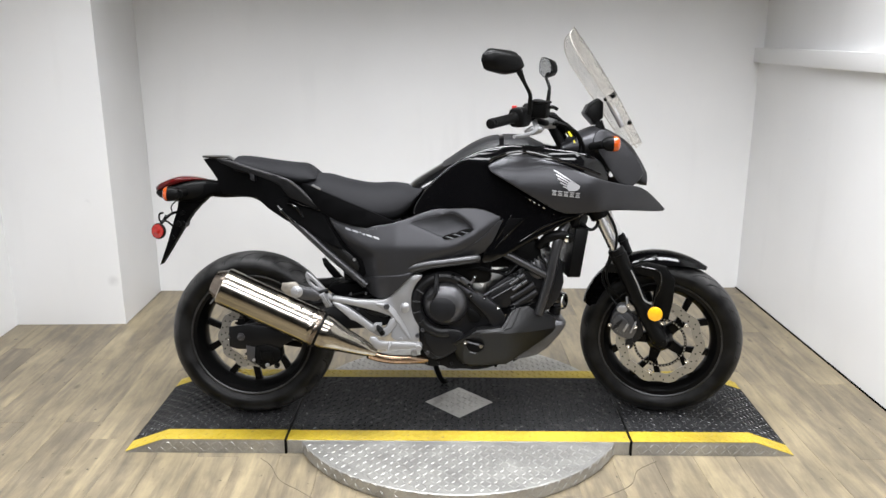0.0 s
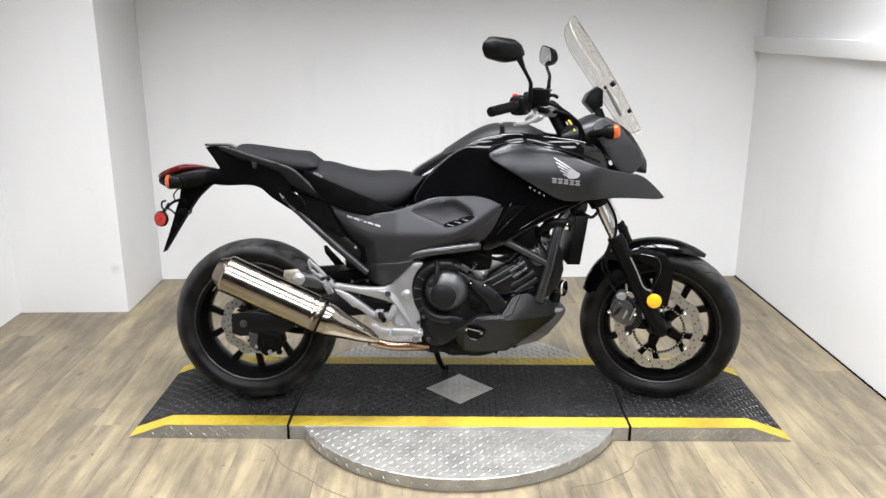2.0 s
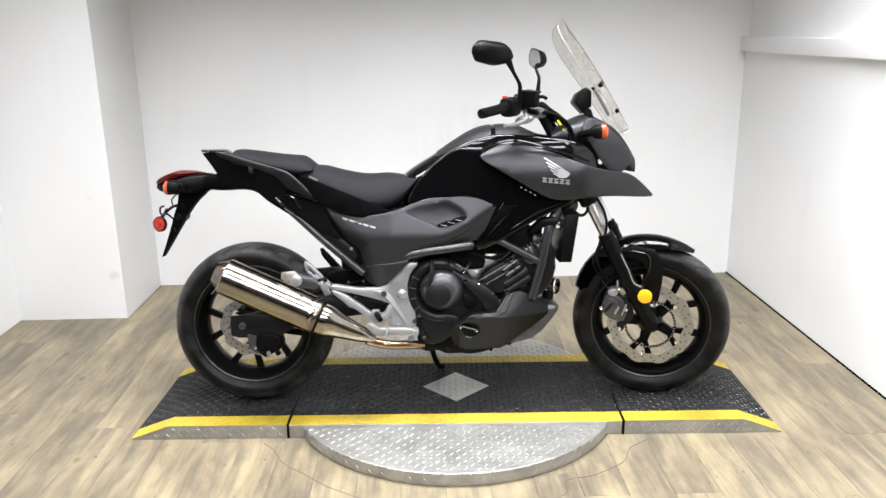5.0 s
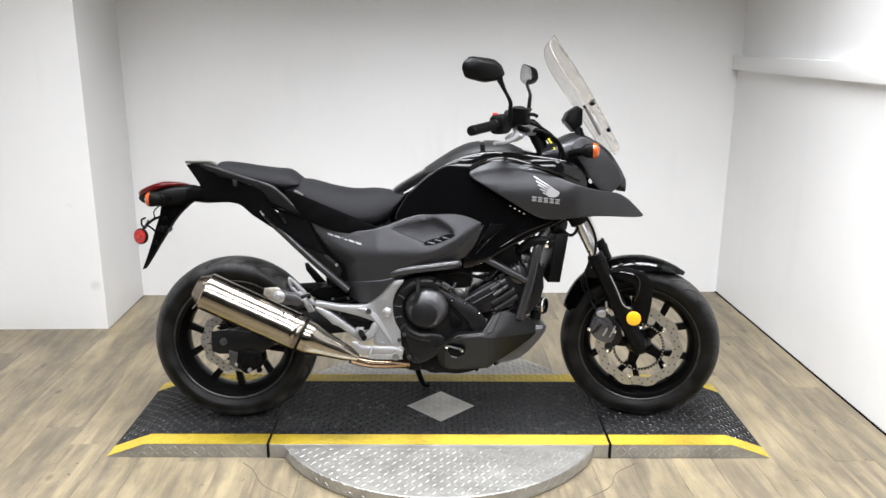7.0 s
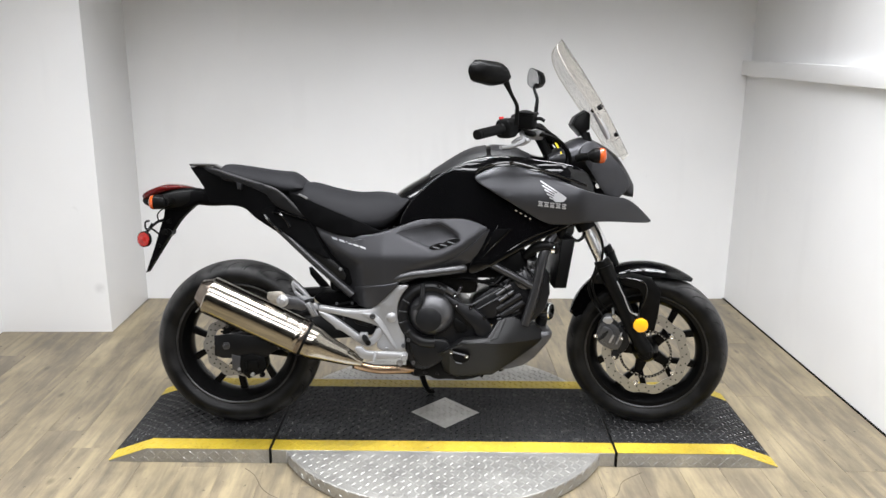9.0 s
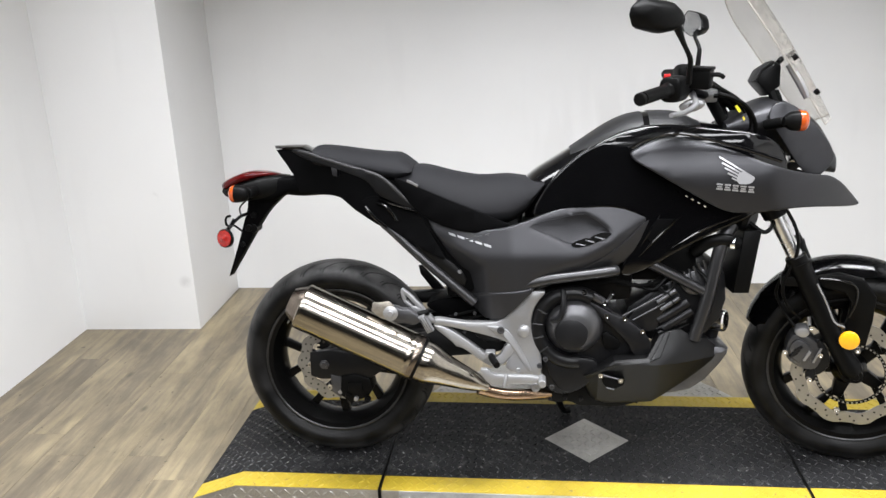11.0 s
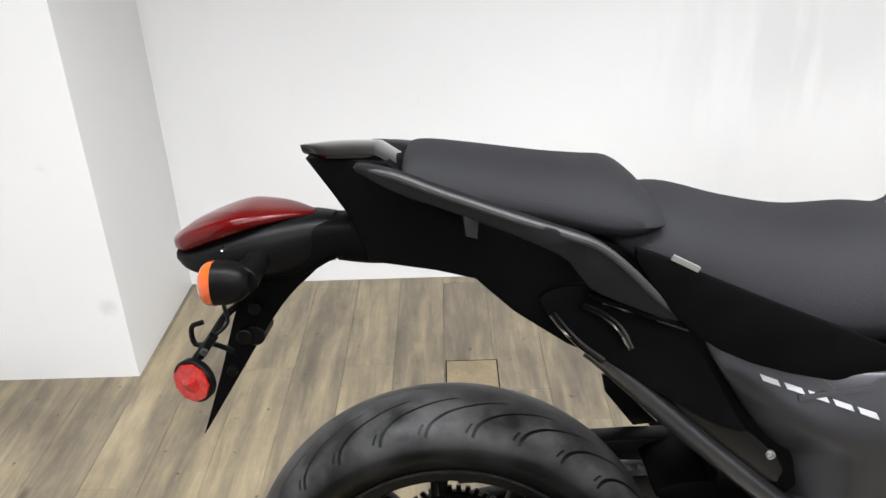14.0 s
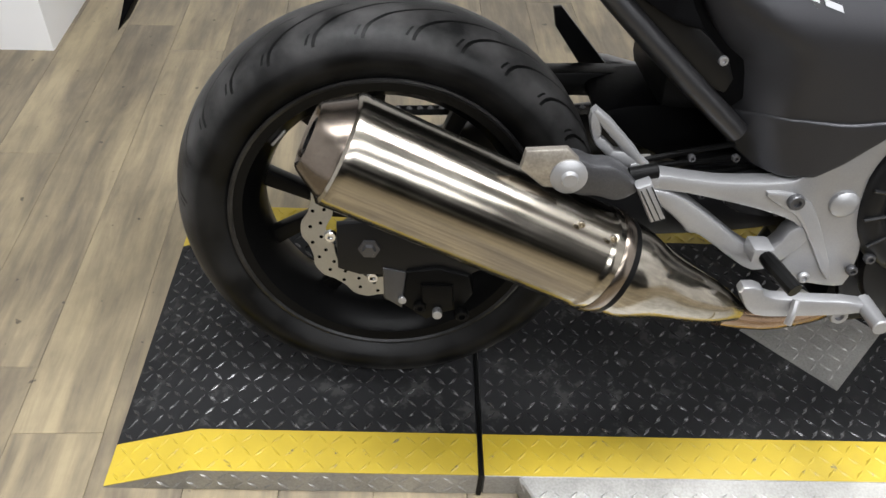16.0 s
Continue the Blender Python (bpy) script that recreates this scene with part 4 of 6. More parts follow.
for x, z in ((-0.385, 0.468), (-0.330, 0.470), (-0.300, 0.412), (-0.255, 0.392), (-0.360, 0.415)):
    part("small_bolt", bolt(x, -0.15, z, 0.005, 0.006), ENGINE_LIGHT, bike)
part("linkage_bracket", slab([(-0.34, 0.43), (-0.28, 0.45), (-0.24, 0.42), (-0.25, 0.38), (-0.32, 0.39)], -0.15, -0.13, 0.003, 1), FRAME, bike)

# --- exhaust
A, B = Vector((-0.816, -0.236, 0.512)), Vector((-0.492, -0.222, 0.357))
axis = (B - A).normalized()
QE = axis.to_track_quat("Y", "Z").to_matrix().to_4x4()
EXH = Matrix.Translation(A) @ QE
L = (B - A).length
can = lathe([(0.062, 0.0), (0.066, 0.003), (0.067, 0.008), (0.067, 0.012), (0.067, L - 0.034), (0.067, L - 0.030), (0.068, L - 0.027), (0.068, L - 0.022), (0.067, L - 0.019), (0.067, L - 0.006), (0.064, L), (0.05, L), (0.05, 0.0)], 64, closed=True)
muffler = part("muffler", moved(can, EXH), STEEL, bike, "bright brushed stainless steel muffler", 30)
part("end_cap", moved(lathe([(0.061, 0.002), (0.0595, -0.002), (0.041, -0.030), (0.038, -0.033), (0.034, -0.031), (0.032, -0.012), (0.0, -0.012)], 12), EXH), TINTED, muffler, "browned steel tail piece with soft facets", 62)
part("outlet", moved(lathe([(0.018, -0.031), (0.0215, -0.031), (0.0215, -0.012), (0.018, -0.012)], 24, closed=True), EXH), BLACK, muffler)
part("weld_band", moved(lathe([(0.0674, L - 0.014), (0.0682, L - 0.012), (0.0682, L - 0.005), (0.066, L + 0.002), (0.060, L + 0.002), (0.060, L - 0.012)], 48, closed=True), EXH), TINTED, muffler, "heat-tinted clamp band")
part("gasket", moved(lathe([(0.0625, L + 0.001), (0.064, L + 0.003), (0.064, L + 0.011), (0.058, L + 0.013), (0.05, L + 0.001)], 40, closed=True), EXH), BLACK, muffler)
C0 = B + axis * 0.010
part("exhaust_cone", tube([C0, C0 + axis * 0.030, (-0.405, -0.216, 0.316), (-0.335, -0.208, 0.286), (-0.292, -0.200, 0.266)], [0.062, 0.060, 0.044, 0.029, 0.015], 32, 5), STEEL, bike, "bright steel collector cone")
part("cone_bolt", bolt(-0.345, -0.232, 0.290, 0.009, 0.008), STEEL, bike)
part("exhaust_pipe", tube([(-0.318, -0.204, 0.262), (-0.275, -0.190, 0.246), (-0.225, -0.178, 0.236), (-0.15, -0.15, 0.229), (-0.08, -0.10, 0.215), (0.05, -0.04, 0.20), (0.20, 0.0, 0.20)], 0.0165, 16), HEATED, bike, "copper-tinted exhaust pipe")

# --- silver side plates and foot pegs
def pivot_plate():
    lean = lambda x, z: -0.13 * max(0, -0.30 - x)
    b = slab([(-0.122, 0.541), (-0.150, 0.543), (-0.176, 0.538), (-0.194, 0.523), (-0.246, 0.464), (-0.268, 0.450), (-0.345, 0.451), (-0.392, 0.459), (-0.438, 0.468), (-0.450, 0.460), (-0.445, 0.446), (-0.403, 0.440), (-0.362, 0.430), (-0.262, 0.402), (-0.232, 0.388), (-0.226, 0.360), (-0.244, 0.322), (-0.226, 0.302), (-0.160, 0.291), (-0.138, 0.295), (-0.140, 0.365), (-0.155, 0.395), (-0.166, 0.433), (-0.167, 0.470), (-0.152, 0.508)], -0.178, -0.150, 0.0045, 1, shape=lean, grid=0.05)
    slab([(-0.449, 0.450), (-0.403, 0.438), (-0.347, 0.396), (-0.298, 0.357), (-0.270, 0.345), (-0.252, 0.360), (-0.243, 0.386), (-0.220, 0.391), (-0.214, 0.366), (-0.246, 0.328), (-0.262, 0.318), (-0.282, 0.317), (-0.312, 0.337), (-0.345, 0.363), (-0.368, 0.379), (-0.381, 0.380), (-0.392, 0.395), (-0.434, 0.430)], -0.1805, -0.152, 0.0045, 1, shape=lean, grid=0.05, bm=b)
    slab([(-0.300, 0.440), (-0.268, 0.441), (-0.236, 0.432), (-0.214, 0.404), (-0.166, 0.312), (-0.176, 0.306), (-0.226, 0.384), (-0.246, 0.408), (-0.262, 0.414)], -0.1835, -0.170, 0.004, 1, bm=b)
    return b


pair("side_plate", pivot_plate, SILVER, "satin silver cast frame side plate")
part("plate_bolt", bolt(-0.254, -0.1835, 0.4295, 0.011, 0.008), ENGINE_LIGHT, bike)
part("pivot_cap", lathe([(0, -0.010), (0.012, -0.009), (0.018, -0.005), (0.019, 0), (0, 0)], 24), SILVER, bike).matrix_local = Matrix.Translation((-0.187, -0.178, 0.422))
part("plate_bolt", bolt(-0.205, -0.180, 0.310, 0.008, 0.006), SILVER, bike)
part("plate_bolt", bolt(-0.156, -0.205, 0.270, 0.013, 0.010), SILVER, bike)
def bar(a, b_, w, y0, y1, bm=None):
    """A flat bar from a to b_ in the side plane."""
    a, b_ = Vector(a), Vector(b_)
    d = (b_ - a).normalized()
    n = Vector((-d.y, d.x)) * w / 2
    a, b_ = a - d * w * 0.3, b_ + d * w * 0.3
    return slab([a - n, b_ - n, b_ + n, a + n], y0, y1, 0.0035, 1, bm=bm)


pb = bar((-0.528, 0.553), (-0.466, 0.490), 0.013, -0.214, -0.198)
bar((-0.530, 0.550), (-0.523, 0.522), 0.012, -0.213, -0.199, bm=pb)
bar((-0.523, 0.520), (-0.500, 0.499), 0.012, -0.2125, -0.1995, bm=pb)
bar((-0.500, 0.500), (-0.462, 0.486), 0.018, -0.2135, -0.1985, bm=pb)
slab([(-0.480, 0.496), (-0.452, 0.484), (-0.436, 0.462), (-0.452, 0.452), (-0.480, 0.474)], -0.216, -0.194, 0.005, 1, bm=pb)
part("rear_peg_hanger", pb, SILVER, bike, "silver passenger peg hanger with an open middle")
part("muffler_tab", slab([(-0.612, 0.500), (-0.608, 0.523), (-0.562, 0.527), (-0.548, 0.514), (-0.548, 0.476), (-0.585, 0.478)], -0.252, -0.240, 0.003, 0), SMOKED, bike, "heat-browned muffler tab")
part("muffler_bracket", slab([(-0.570, 0.512), (-0.546, 0.513), (-0.529, 0.504), (-0.508, 0.506), (-0.482, 0.490), (-0.470, 0.474), (-0.484, 0.462), (-0.500, 0.457), (-0.520, 0.464), (-0.540, 0.462), (-0.566, 0.474)], -0.246, -0.216, 0.006, 2), ENGINE_LIGHT, bike, "grey cast muffler bracket")
part("bracket_bolt", lathe([(0, -0.014), (0.008, -0.014), (0.010, -0.009), (0.015, -0.008), (0.021, -0.005), (0.021, 0), (0, 0)], 20), SILVER, bike, "bright flanged bolt").matrix_local = Matrix.Translation((-0.553, -0.250, 0.490))
for dx in (0.022, 0.062):
    part("shield_screw", bolt(-0.560 + dx, -0.268, 0.452 - 0.46 * dx, 0.0045, 0.004), STEEL, bike)
pg = slab([(-0.480, 0.483), (-0.464, 0.491), (-0.438, 0.444), (-0.455, 0.437)], -0.258, -0.226, 0.005, 0)
rear_peg = part("rear_foot_peg", pg, SILVER, bike, "folded silver passenger foot peg")
for i in range(3):
    o = Vector((-0.475 + 0.0055 * i, -0.2585, 0.481 + 0.003 * i))
    part("peg_groove", rod(o, o + Vector((0.025, 0, -0.042)), 0.0008, 6), ENGINE, rear_peg)
part("peg_hinge", rod((-0.484, -0.232, 0.486), (-0.452, -0.232, 0.494), 0.009, 12), BLACK, bike)
part("foot_peg", tube([(-0.284, -0.190, 0.362), (-0.276, -0.228, 0.359), (-0.262, -0.266, 0.352)], [0.008, 0.0105, 0.0098], 10), BLACK, bike, "black rubber foot peg")
part("peg_mount", box(-0.298, -0.270, -0.210, -0.176, 0.350, 0.372, 0.005), SILVER, bike)
pd = slab([(-0.316, 0.330), (-0.286, 0.332), (-0.277, 0.316), (-0.232, 0.313), (-0.150, 0.312), (-0.138, 0.302), (-0.150, 0.291), (-0.222, 0.286), (-0.279, 0.283), (-0.299, 0.297)], -0.236, -0.216, 0.004, 1)
rod((-0.138, -0.272, 0.301), (-0.138, -0.216, 0.301), 0.011, 12, bm=pd)
part("brake_pedal", pd, SILVER, bike, "silver rear brake pedal")
part("pedal_spring", tube([(-0.238, -0.238, 0.316), (-0.241, -0.245, 0.300), (-0.244, -0.248, 0.284)], 0.005, 8), SILVER, bike)
part("side_stand", tube([(-0.10, 0.10, 0.24), (-0.09, 0.16, 0.13), (-0.065, 0.215, 0.045), (-0.04, 0.222, 0.040)], [0.014, 0.012, 0.011, 0.013], 12), FRAME, bike, "black side stand resting on the deck")

# --- frame tubes
part("rear_subframe_tube", tube([(-0.592, -0.118, 0.728), (-0.570, -0.126, 0.712), (-0.46, -0.135, 0.610), (-0.330, -0.135, 0.497)], 0.0145, 14), TUBE, bike, "satin grey-black subframe tube")
part("rear_subframe_tube", tube([(-0.592, 0.118, 0.728), (-0.570, 0.126, 0.712), (-0.46, 0.135, 0.610), (-0.330, 0.135, 0.497)], 0.0145, 14), TUBE, bike, "satin grey-black subframe tube")
for s in (-1, 1):
    part("main_frame_tube", tube([(-0.215, s * 0.170, 0.542), (-0.170, s * 0.186, 0.564), (-0.120, s * 0.192, 0.578), (-0.040, s * 0.192, 0.589), (0.050, s * 0.189, 0.600), (0.066, s * 0.180, 0.602)], 0.0150, 14), TUBE, bike, "satin black main frame tube")
    part("cross_frame_tube", tube([(0.16, s * 0.142, 0.615), (0.20, s * 0.142, 0.595), (0.335, s * 0.142, 0.523)], 0.0145, 14), TUBE, bike, "satin black frame tube")
    part("down_tube", tube([(0.385, s * 0.125, 0.72), (0.352, s * 0.142, 0.660), (0.322, s * 0.146, 0.520), (0.288, s * 0.140, 0.395)], 0.018, 14), TUBE, bike, "satin black down tube")

# --- engine
eng = slab([(-0.168, 0.46), (-0.150, 0.525), (-0.085, 0.549), (0.02, 0.525), (0.10, 0.44), (0.162, 0.388), (0.12, 0.345), (0.02, 0.31), (-0.03, 0.235), (-0.11, 0.222), (-0.145, 0.30), (-0.152, 0.38)], -0.150, 0.16, 0.012, 2)
engine = part("engine", eng, ENGINE, bike, "dark grey cast twin-cylinder engine")
part("clutch_cover", moved(lathe([(0, -0.056), (0.038, -0.055), (0.052, -0.050), (0.064, -0.040), (0.074, -0.026), (0.080, -0.010), (0.082, 0.0), (0, 0)], 56), Matrix.Translation((-0.046, -0.150, 0.439))), ENGINE_LIGHT, engine, "round satin grey clutch cover")
part("cover_disc", moved(lathe([(0, -0.006), (0.040, -0.006), (0.0455, -0.004), (0.047, 0.001), (0, 0.001)], 44), Matrix.Translation((-0.056, -0.202, 0.426)) @ pose(0, 0, 0, -4, 0, 0)), ENGINE, engine, "smooth darker disc on the cover")
arc = []
for k in range(17):
    a = radians(58 + 222 * k / 16)
    arc.append((-0.052 + 0.098 * math.cos(a), -0.166, 0.434 + 0.100 * math.sin(a)))
part("cover_rim", tube(arc, 0.0215, 12, 2), FRAME, engine, "black outer rim of the cover")
for k in range(4):
    a = radians(150 + 22 * k)
    p = Vector((-0.052 + 0.098 * math.cos(a), -0.188, 0.434 + 0.100 * math.sin(a)))
    d = Vector((math.cos(a), 0, math.sin(a)))
    part("cover_rib", rod(p - d * 0.014, p + d * 0.014, 0.0028, 6), FRAME, engine)
part("cover_strap", tube([(-0.078, -0.182, 0.545), (-0.078, -0.200, 0.510), (-0.088, -0.206, 0.474), (-0.112, -0.200, 0.462)], 0.0085, 8), FRAME, engine, "black raised strap on the cover")
part("case_arm", slab([(-0.015, 0.515), (0.020, 0.500), (0.060, 0.476), (0.092, 0.466), (0.142, 0.430), (0.173, 0.384), (0.141, 0.352), (0.112, 0.362), (0.103, 0.392), (0.060, 0.436), (0.022, 0.472)], -0.180, -0.150, 0.007, 1, shape=lambda x, z: 0.08 * max(0, z - 0.42)), ENGINE, engine, "grey cast case cover")
# raised black patch in place of a hollow: its shade is the colour
part("case_pocket", slab([(0.030, 0.430), (0.085, 0.395), (0.075, 0.365), (0.035, 0.372)], -0.163, -0.150, 0.003, 1), BLACK, engine)
lower = slab([(-0.130, 0.36), (-0.06, 0.350), (0.02, 0.345), (0.02, 0.30), (-0.020, 0.255), (-0.075, 0.235), (-0.118, 0.29)], -0.176, -0.150, 0.008, 2)
part("lower_cover", lower, FRAME, engine, "dark lower engine cover")
for x, z in ((-0.128, 0.345), (-0.020, 0.540), (0.036, 0.508), (0.056, 0.538), (0.042, 0.472), (0.091, 0.464), (0.140, 0.428), (-0.110, 0.262), (-0.145, 0.325)):
    part("engine_bolt", bolt(x, -0.180, z, 0.0075, 0.008), CHROME if z > 0.4 else ENGINE_LIGHT, engine)
part("case_strut", slab([(-0.022, 0.548), (-0.012, 0.548), (0.042, 0.518), (0.044, 0.502), (0.030, 0.500), (-0.026, 0.535)], -0.172, -0.155, 0.003, 1), ENGINE_LIGHT, engine, "grey cast strut")
part("case_hook", tube([(0.036, -0.168, 0.508), (0.050, -0.168, 0.518), (0.056, -0.168, 0.540)], 0.005, 8), ENGINE_LIGHT, engine)
cyl = slab([(0.075, 0.46), (0.20, 0.548), (0.30, 0.600), (0.372, 0.612), (0.383, 0.47), (0.31, 0.386), (0.16, 0.375)], -0.115, 0.13, 0.010, 1)
part("cylinder_block", cyl, ENGINE, engine, "dark forward-leaning cylinder block")
part("block_rail", slab([(0.085, 0.458), (0.231, 0.545), (0.254, 0.512), (0.195, 0.470), (0.186, 0.419), (0.142, 0.416)], -0.146, -0.112, 0.005, 1), ENGINE, engine, "dark slanted cast block")
part("block_edge", rod((0.090, -0.147, 0.464), (0.230, -0.147, 0.545), 0.0030, 8), ENGINE_LIGHT, engine)
part("block_edge", rod((0.118, -0.147, 0.452), (0.205, -0.147, 0.502), 0.0025, 8), ENGINE_LIGHT, engine)
part("head_cover", slab([(0.235, 0.565), (0.300, 0.602), (0.330, 0.590), (0.320, 0.53), (0.275, 0.515)], -0.132, -0.112, 0.006, 2), ENGINE_LIGHT, engine, "ribbed grey cylinder head")
for (x0, z0), (x1, z1), r, m in (((0.188, 0.448), (0.272, 0.503), 0.0150, ENGINE), ((0.200, 0.425), (0.282, 0.478), 0.0145, ENGINE), ((0.185, 0.424), (0.266, 0.462), 0.0030, ENGINE_LIGHT), ((0.190, 0.412), (0.266, 0.448), 0.003, ENGINE_LIGHT), ((0.205, 0.405), (0.275, 0.438), 0.004, BLACK)):
    part("block_pipe", rod((x0, -0.135, z0), (x1, -0.135, z1), r, 16), m, engine)
for k in range(7):
    p = Vector((0.10 + 0.022 * k, -0.118 - 0.004 * (k % 2), 0.556 - 0.006 * (k % 3)))
    part("wire_clip", box(p.x - 0.006, p.x + 0.006, p.y - 0.006, p.y, p.z - 0.005 - 0.003 * (k % 2), p.z + 0.005, 0.0015, 1), (CHROME, ENGINE_LIGHT, BLACK)[k % 3], engine)
for i in range(6):
    p = Vector((0.262 + 0.013 * i, -0.133, 0.535 + 0.008 * i))
    part("head_rib", rod(p, p + Vector((-0.018, 0, 0.045)), 0.003, 6), ENGINE_LIGHT, engine)
for x, z in ((0.183, 0.505), (0.193, 0.484)):
    part("ignition_tube", rod((x, -0.156, z), (x + 0.050, -0.156, z + 0.035), 0.0062, 14), ENGINE_LIGHT, engine, "grey metal tube")
    part("tube_collar", rod((x + 0.030, -0.156, z + 0.021), (x + 0.034, -0.156, z + 0.0238), 0.0078, 14), BLACK, engine)
part("engine_hose", tube([(0.285, -0.12, 0.60), (0.315, -0.150, 0.570), (0.318, -0.155, 0.520), (0.300, -0.150, 0.470), (0.285, -0.14, 0.44)], 0.005, 8), BLACK, engine)
for i in range(4):
    part("engine_cable", tube([(0.02 + 0.05 * i, -0.135, 0.555), (0.08 + 0.045 * i, -0.15, 0.565 - 0.012 * i), (0.15 + 0.03 * i, -0.14, 0.545 + 0.014 * i), (0.20 + 0.02 * i, -0.12, 0.575)], 0.0045, 7), BLACK, engine)
part("throttle_body", box(0.10, 0.30, -0.10, 0.10, 0.555, 0.66, 0.02), BLACK, bike)
part("air_box", box(-0.20, 0.12, -0.13, 0.13, 0.50, 0.74, 0.03), BLACK, bike)
part("battery_box", box(-0.42, -0.20, -0.09, 0.09, 0.50, 0.74, 0.02), BLACK, bike)
part("front_exhaust", tube([(0.33, -0.03, 0.50), (0.360, -0.03, 0.46), (0.360, -0.02, 0.38), (0.32, 0.0, 0.28), (0.2, 0.0, 0.20)], 0.022, 14), ENGINE, bike, "dark steel exhaust header")
part("header_clamp", moved(lathe([(0.028, -0.02), (0.032, -0.016), (0.032, 0.016), (0.028, 0.02)], 24, closed=True), Matrix.Translation((0.376, -0.05, 0.428)) @ pose(0, 0, 0, 0, 0, 60)), CHROME, bike)
def pan_bow(x, z):
    ridge = 0.346
    y = 0.46 * (ridge - z) if z < ridge else 0.75 * (z - ridge)
    if z > ridge and x > 0.19:
        y -= 0.30 * min(z - ridge, 0.8 * (x - 0.19))
    return y + 1.15 * max(0, x - 0.17) ** 1.45 + 0.5 * max(0, 0.02 - x)


pan = slab([(-0.026, 0.288), (0.011, 0.318), (0.061, 0.352), (0.150, 0.360), (0.190, 0.412), (0.214, 0.424), (0.251, 0.426), (0.290, 0.403), (0.332, 0.390), (0.352, 0.374), (0.376, 0.348), (0.314, 0.306), (0.226, 0.250), (0.172, 0.214), (0.042, 0.206), (0.001, 0.226), (-0.012, 0.257)], -0.218, -0.16, 0.004, 0, shape=pan_bow, grid=0.018)
part("belly_cover", pan, BELLY, bike, "matte black angular lower engine fairing", 18)
part("belly_ridge", slab([(-0.022, 0.296), (0.061, 0.350), (0.160, 0.359), (0.160, 0.347), (0.064, 0.337), (-0.010, 0.290)], -0.006, 0.004, 0.003, 0, shape=lambda x, z: pan_bow(x, z) - 0.217 + 0.25 * max(0, z - 0.338), grid=0.02), BELLY, bike, "raised upper edge of the fairing", 18)
part("belly_rib", slab([(0.158, 0.352), (0.206, 0.421), (0.222, 0.424), (0.188, 0.360)], -0.006, 0.004, 0.003, 0, shape=lambda x, z: pan_bow(x, z) - 0.217, grid=0.02), BELLY, bike, "slanted rib on the fairing", 18)
part("belly_pan", slab([(0.394, 0.369), (0.388, 0.334), (0.311, 0.242), (0.229, 0.219), (0.05, 0.205), (0.05, 0.26), (0.20, 0.30), (0.33, 0.37)], -0.118, 0.118, 0.02, 1), ENGINE_LIGHT, bike, "grey skid plate under the engine")
part("drain_boss", slab([(0.018, 0.316), (0.092, 0.298), (0.090, 0.280), (0.064, 0.266), (0.036, 0.272)], -0.211, -0.190, 0.004, 1), BLACK, bike)
part("boss_bolt", bolt(0.024, -0.212, 0.309, 0.0075, 0.006), CHROME, bike)
part("boss_bolt", bolt(0.079, -0.212, 0.295, 0.0075, 0.006), CHROME, bike)
part("boss_rib", rod((0.030, -0.212, 0.310), (0.078, -0.212, 0.298), 0.003, 8), ENGINE_LIGHT, bike)
part("boss_rib", rod((0.040, -0.211, 0.273), (0.062, -0.211, 0.268), 0.0025, 8), ENGINE_LIGHT, bike)
sump = slab([(-0.140, 0.300), (-0.135, 0.215), (-0.100, 0.196), (-0.060, 0.205), (-0.030, 0.188), (0.020, 0.192), (0.060, 0.186), (0.120, 0.196), (0.150, 0.215), (0.130, 0.250), (0.0, 0.270)], -0.140, 0.110, 0.008, 1)
part("sump", sump, BLACK, bike, "black oil pan with bosses")
for k in range(6):
    part("sump_bolt", bolt(-0.115 + 0.045 * k, -0.141, 0.213 + 0.004 * (k % 2), 0.006, 0.006), ENGINE, bike)
part("pan_lug", rod((0.15, -0.10, 0.215), (0.135, -0.10, 0.19), 0.006, 8), BLACK, bike)

# --- radiator
part("radiator", slab([(0.412, 0.706), (0.460, 0.706), (0.432, 0.530), (0.388, 0.530)], -0.150, 0.150, 0.006, 0), BLACK, bike, "black radiator with side tanks")
part("coolant_hose", tube([(0.398, -0.145, 0.668), (0.36, -0.150, 0.682), (0.32, -0.140, 0.672), (0.29, -0.11, 0.64)], 0.0175, 12), BLACK, bike, "black coolant hose")
part("hose_clamp", moved(lathe([(0.0185, -0.006), (0.0205, -0.006), (0.0205, 0.006), (0.0185, 0.006)], 20, closed=True), Matrix.Translation((0.385, -0.147, 0.672)) @ pose(0, 0, 0, 0, 0, 70)), CHROME, bike)
part("horn", moved(lathe([(0, -0.02), (0.03, -0.02), (0.038, -0.01), (0.038, 0.01), (0, 0.01)], 24), Matrix.Translation((0.43, -0.09, 0.73)) @ pose(0, 0, 0, 20, 0, 50)), ENGINE, bike)
part("wire_bundle", tube([(0.43, -0.13, 0.725), (0.465, -0.14, 0.70), (0.49, -0.13, 0.715), (0.50, -0.11, 0.75)], 0.006, 8), BLACK, bike)


# --- bodywork
def waist(x, z):
    """Half width of the side bodywork: wide at the shroud, slim at the tail and the knees."""
    return 0.164 - 0.16 * max(0, -0.18 - x) - 0.12 * max(0, 0.62 - z)


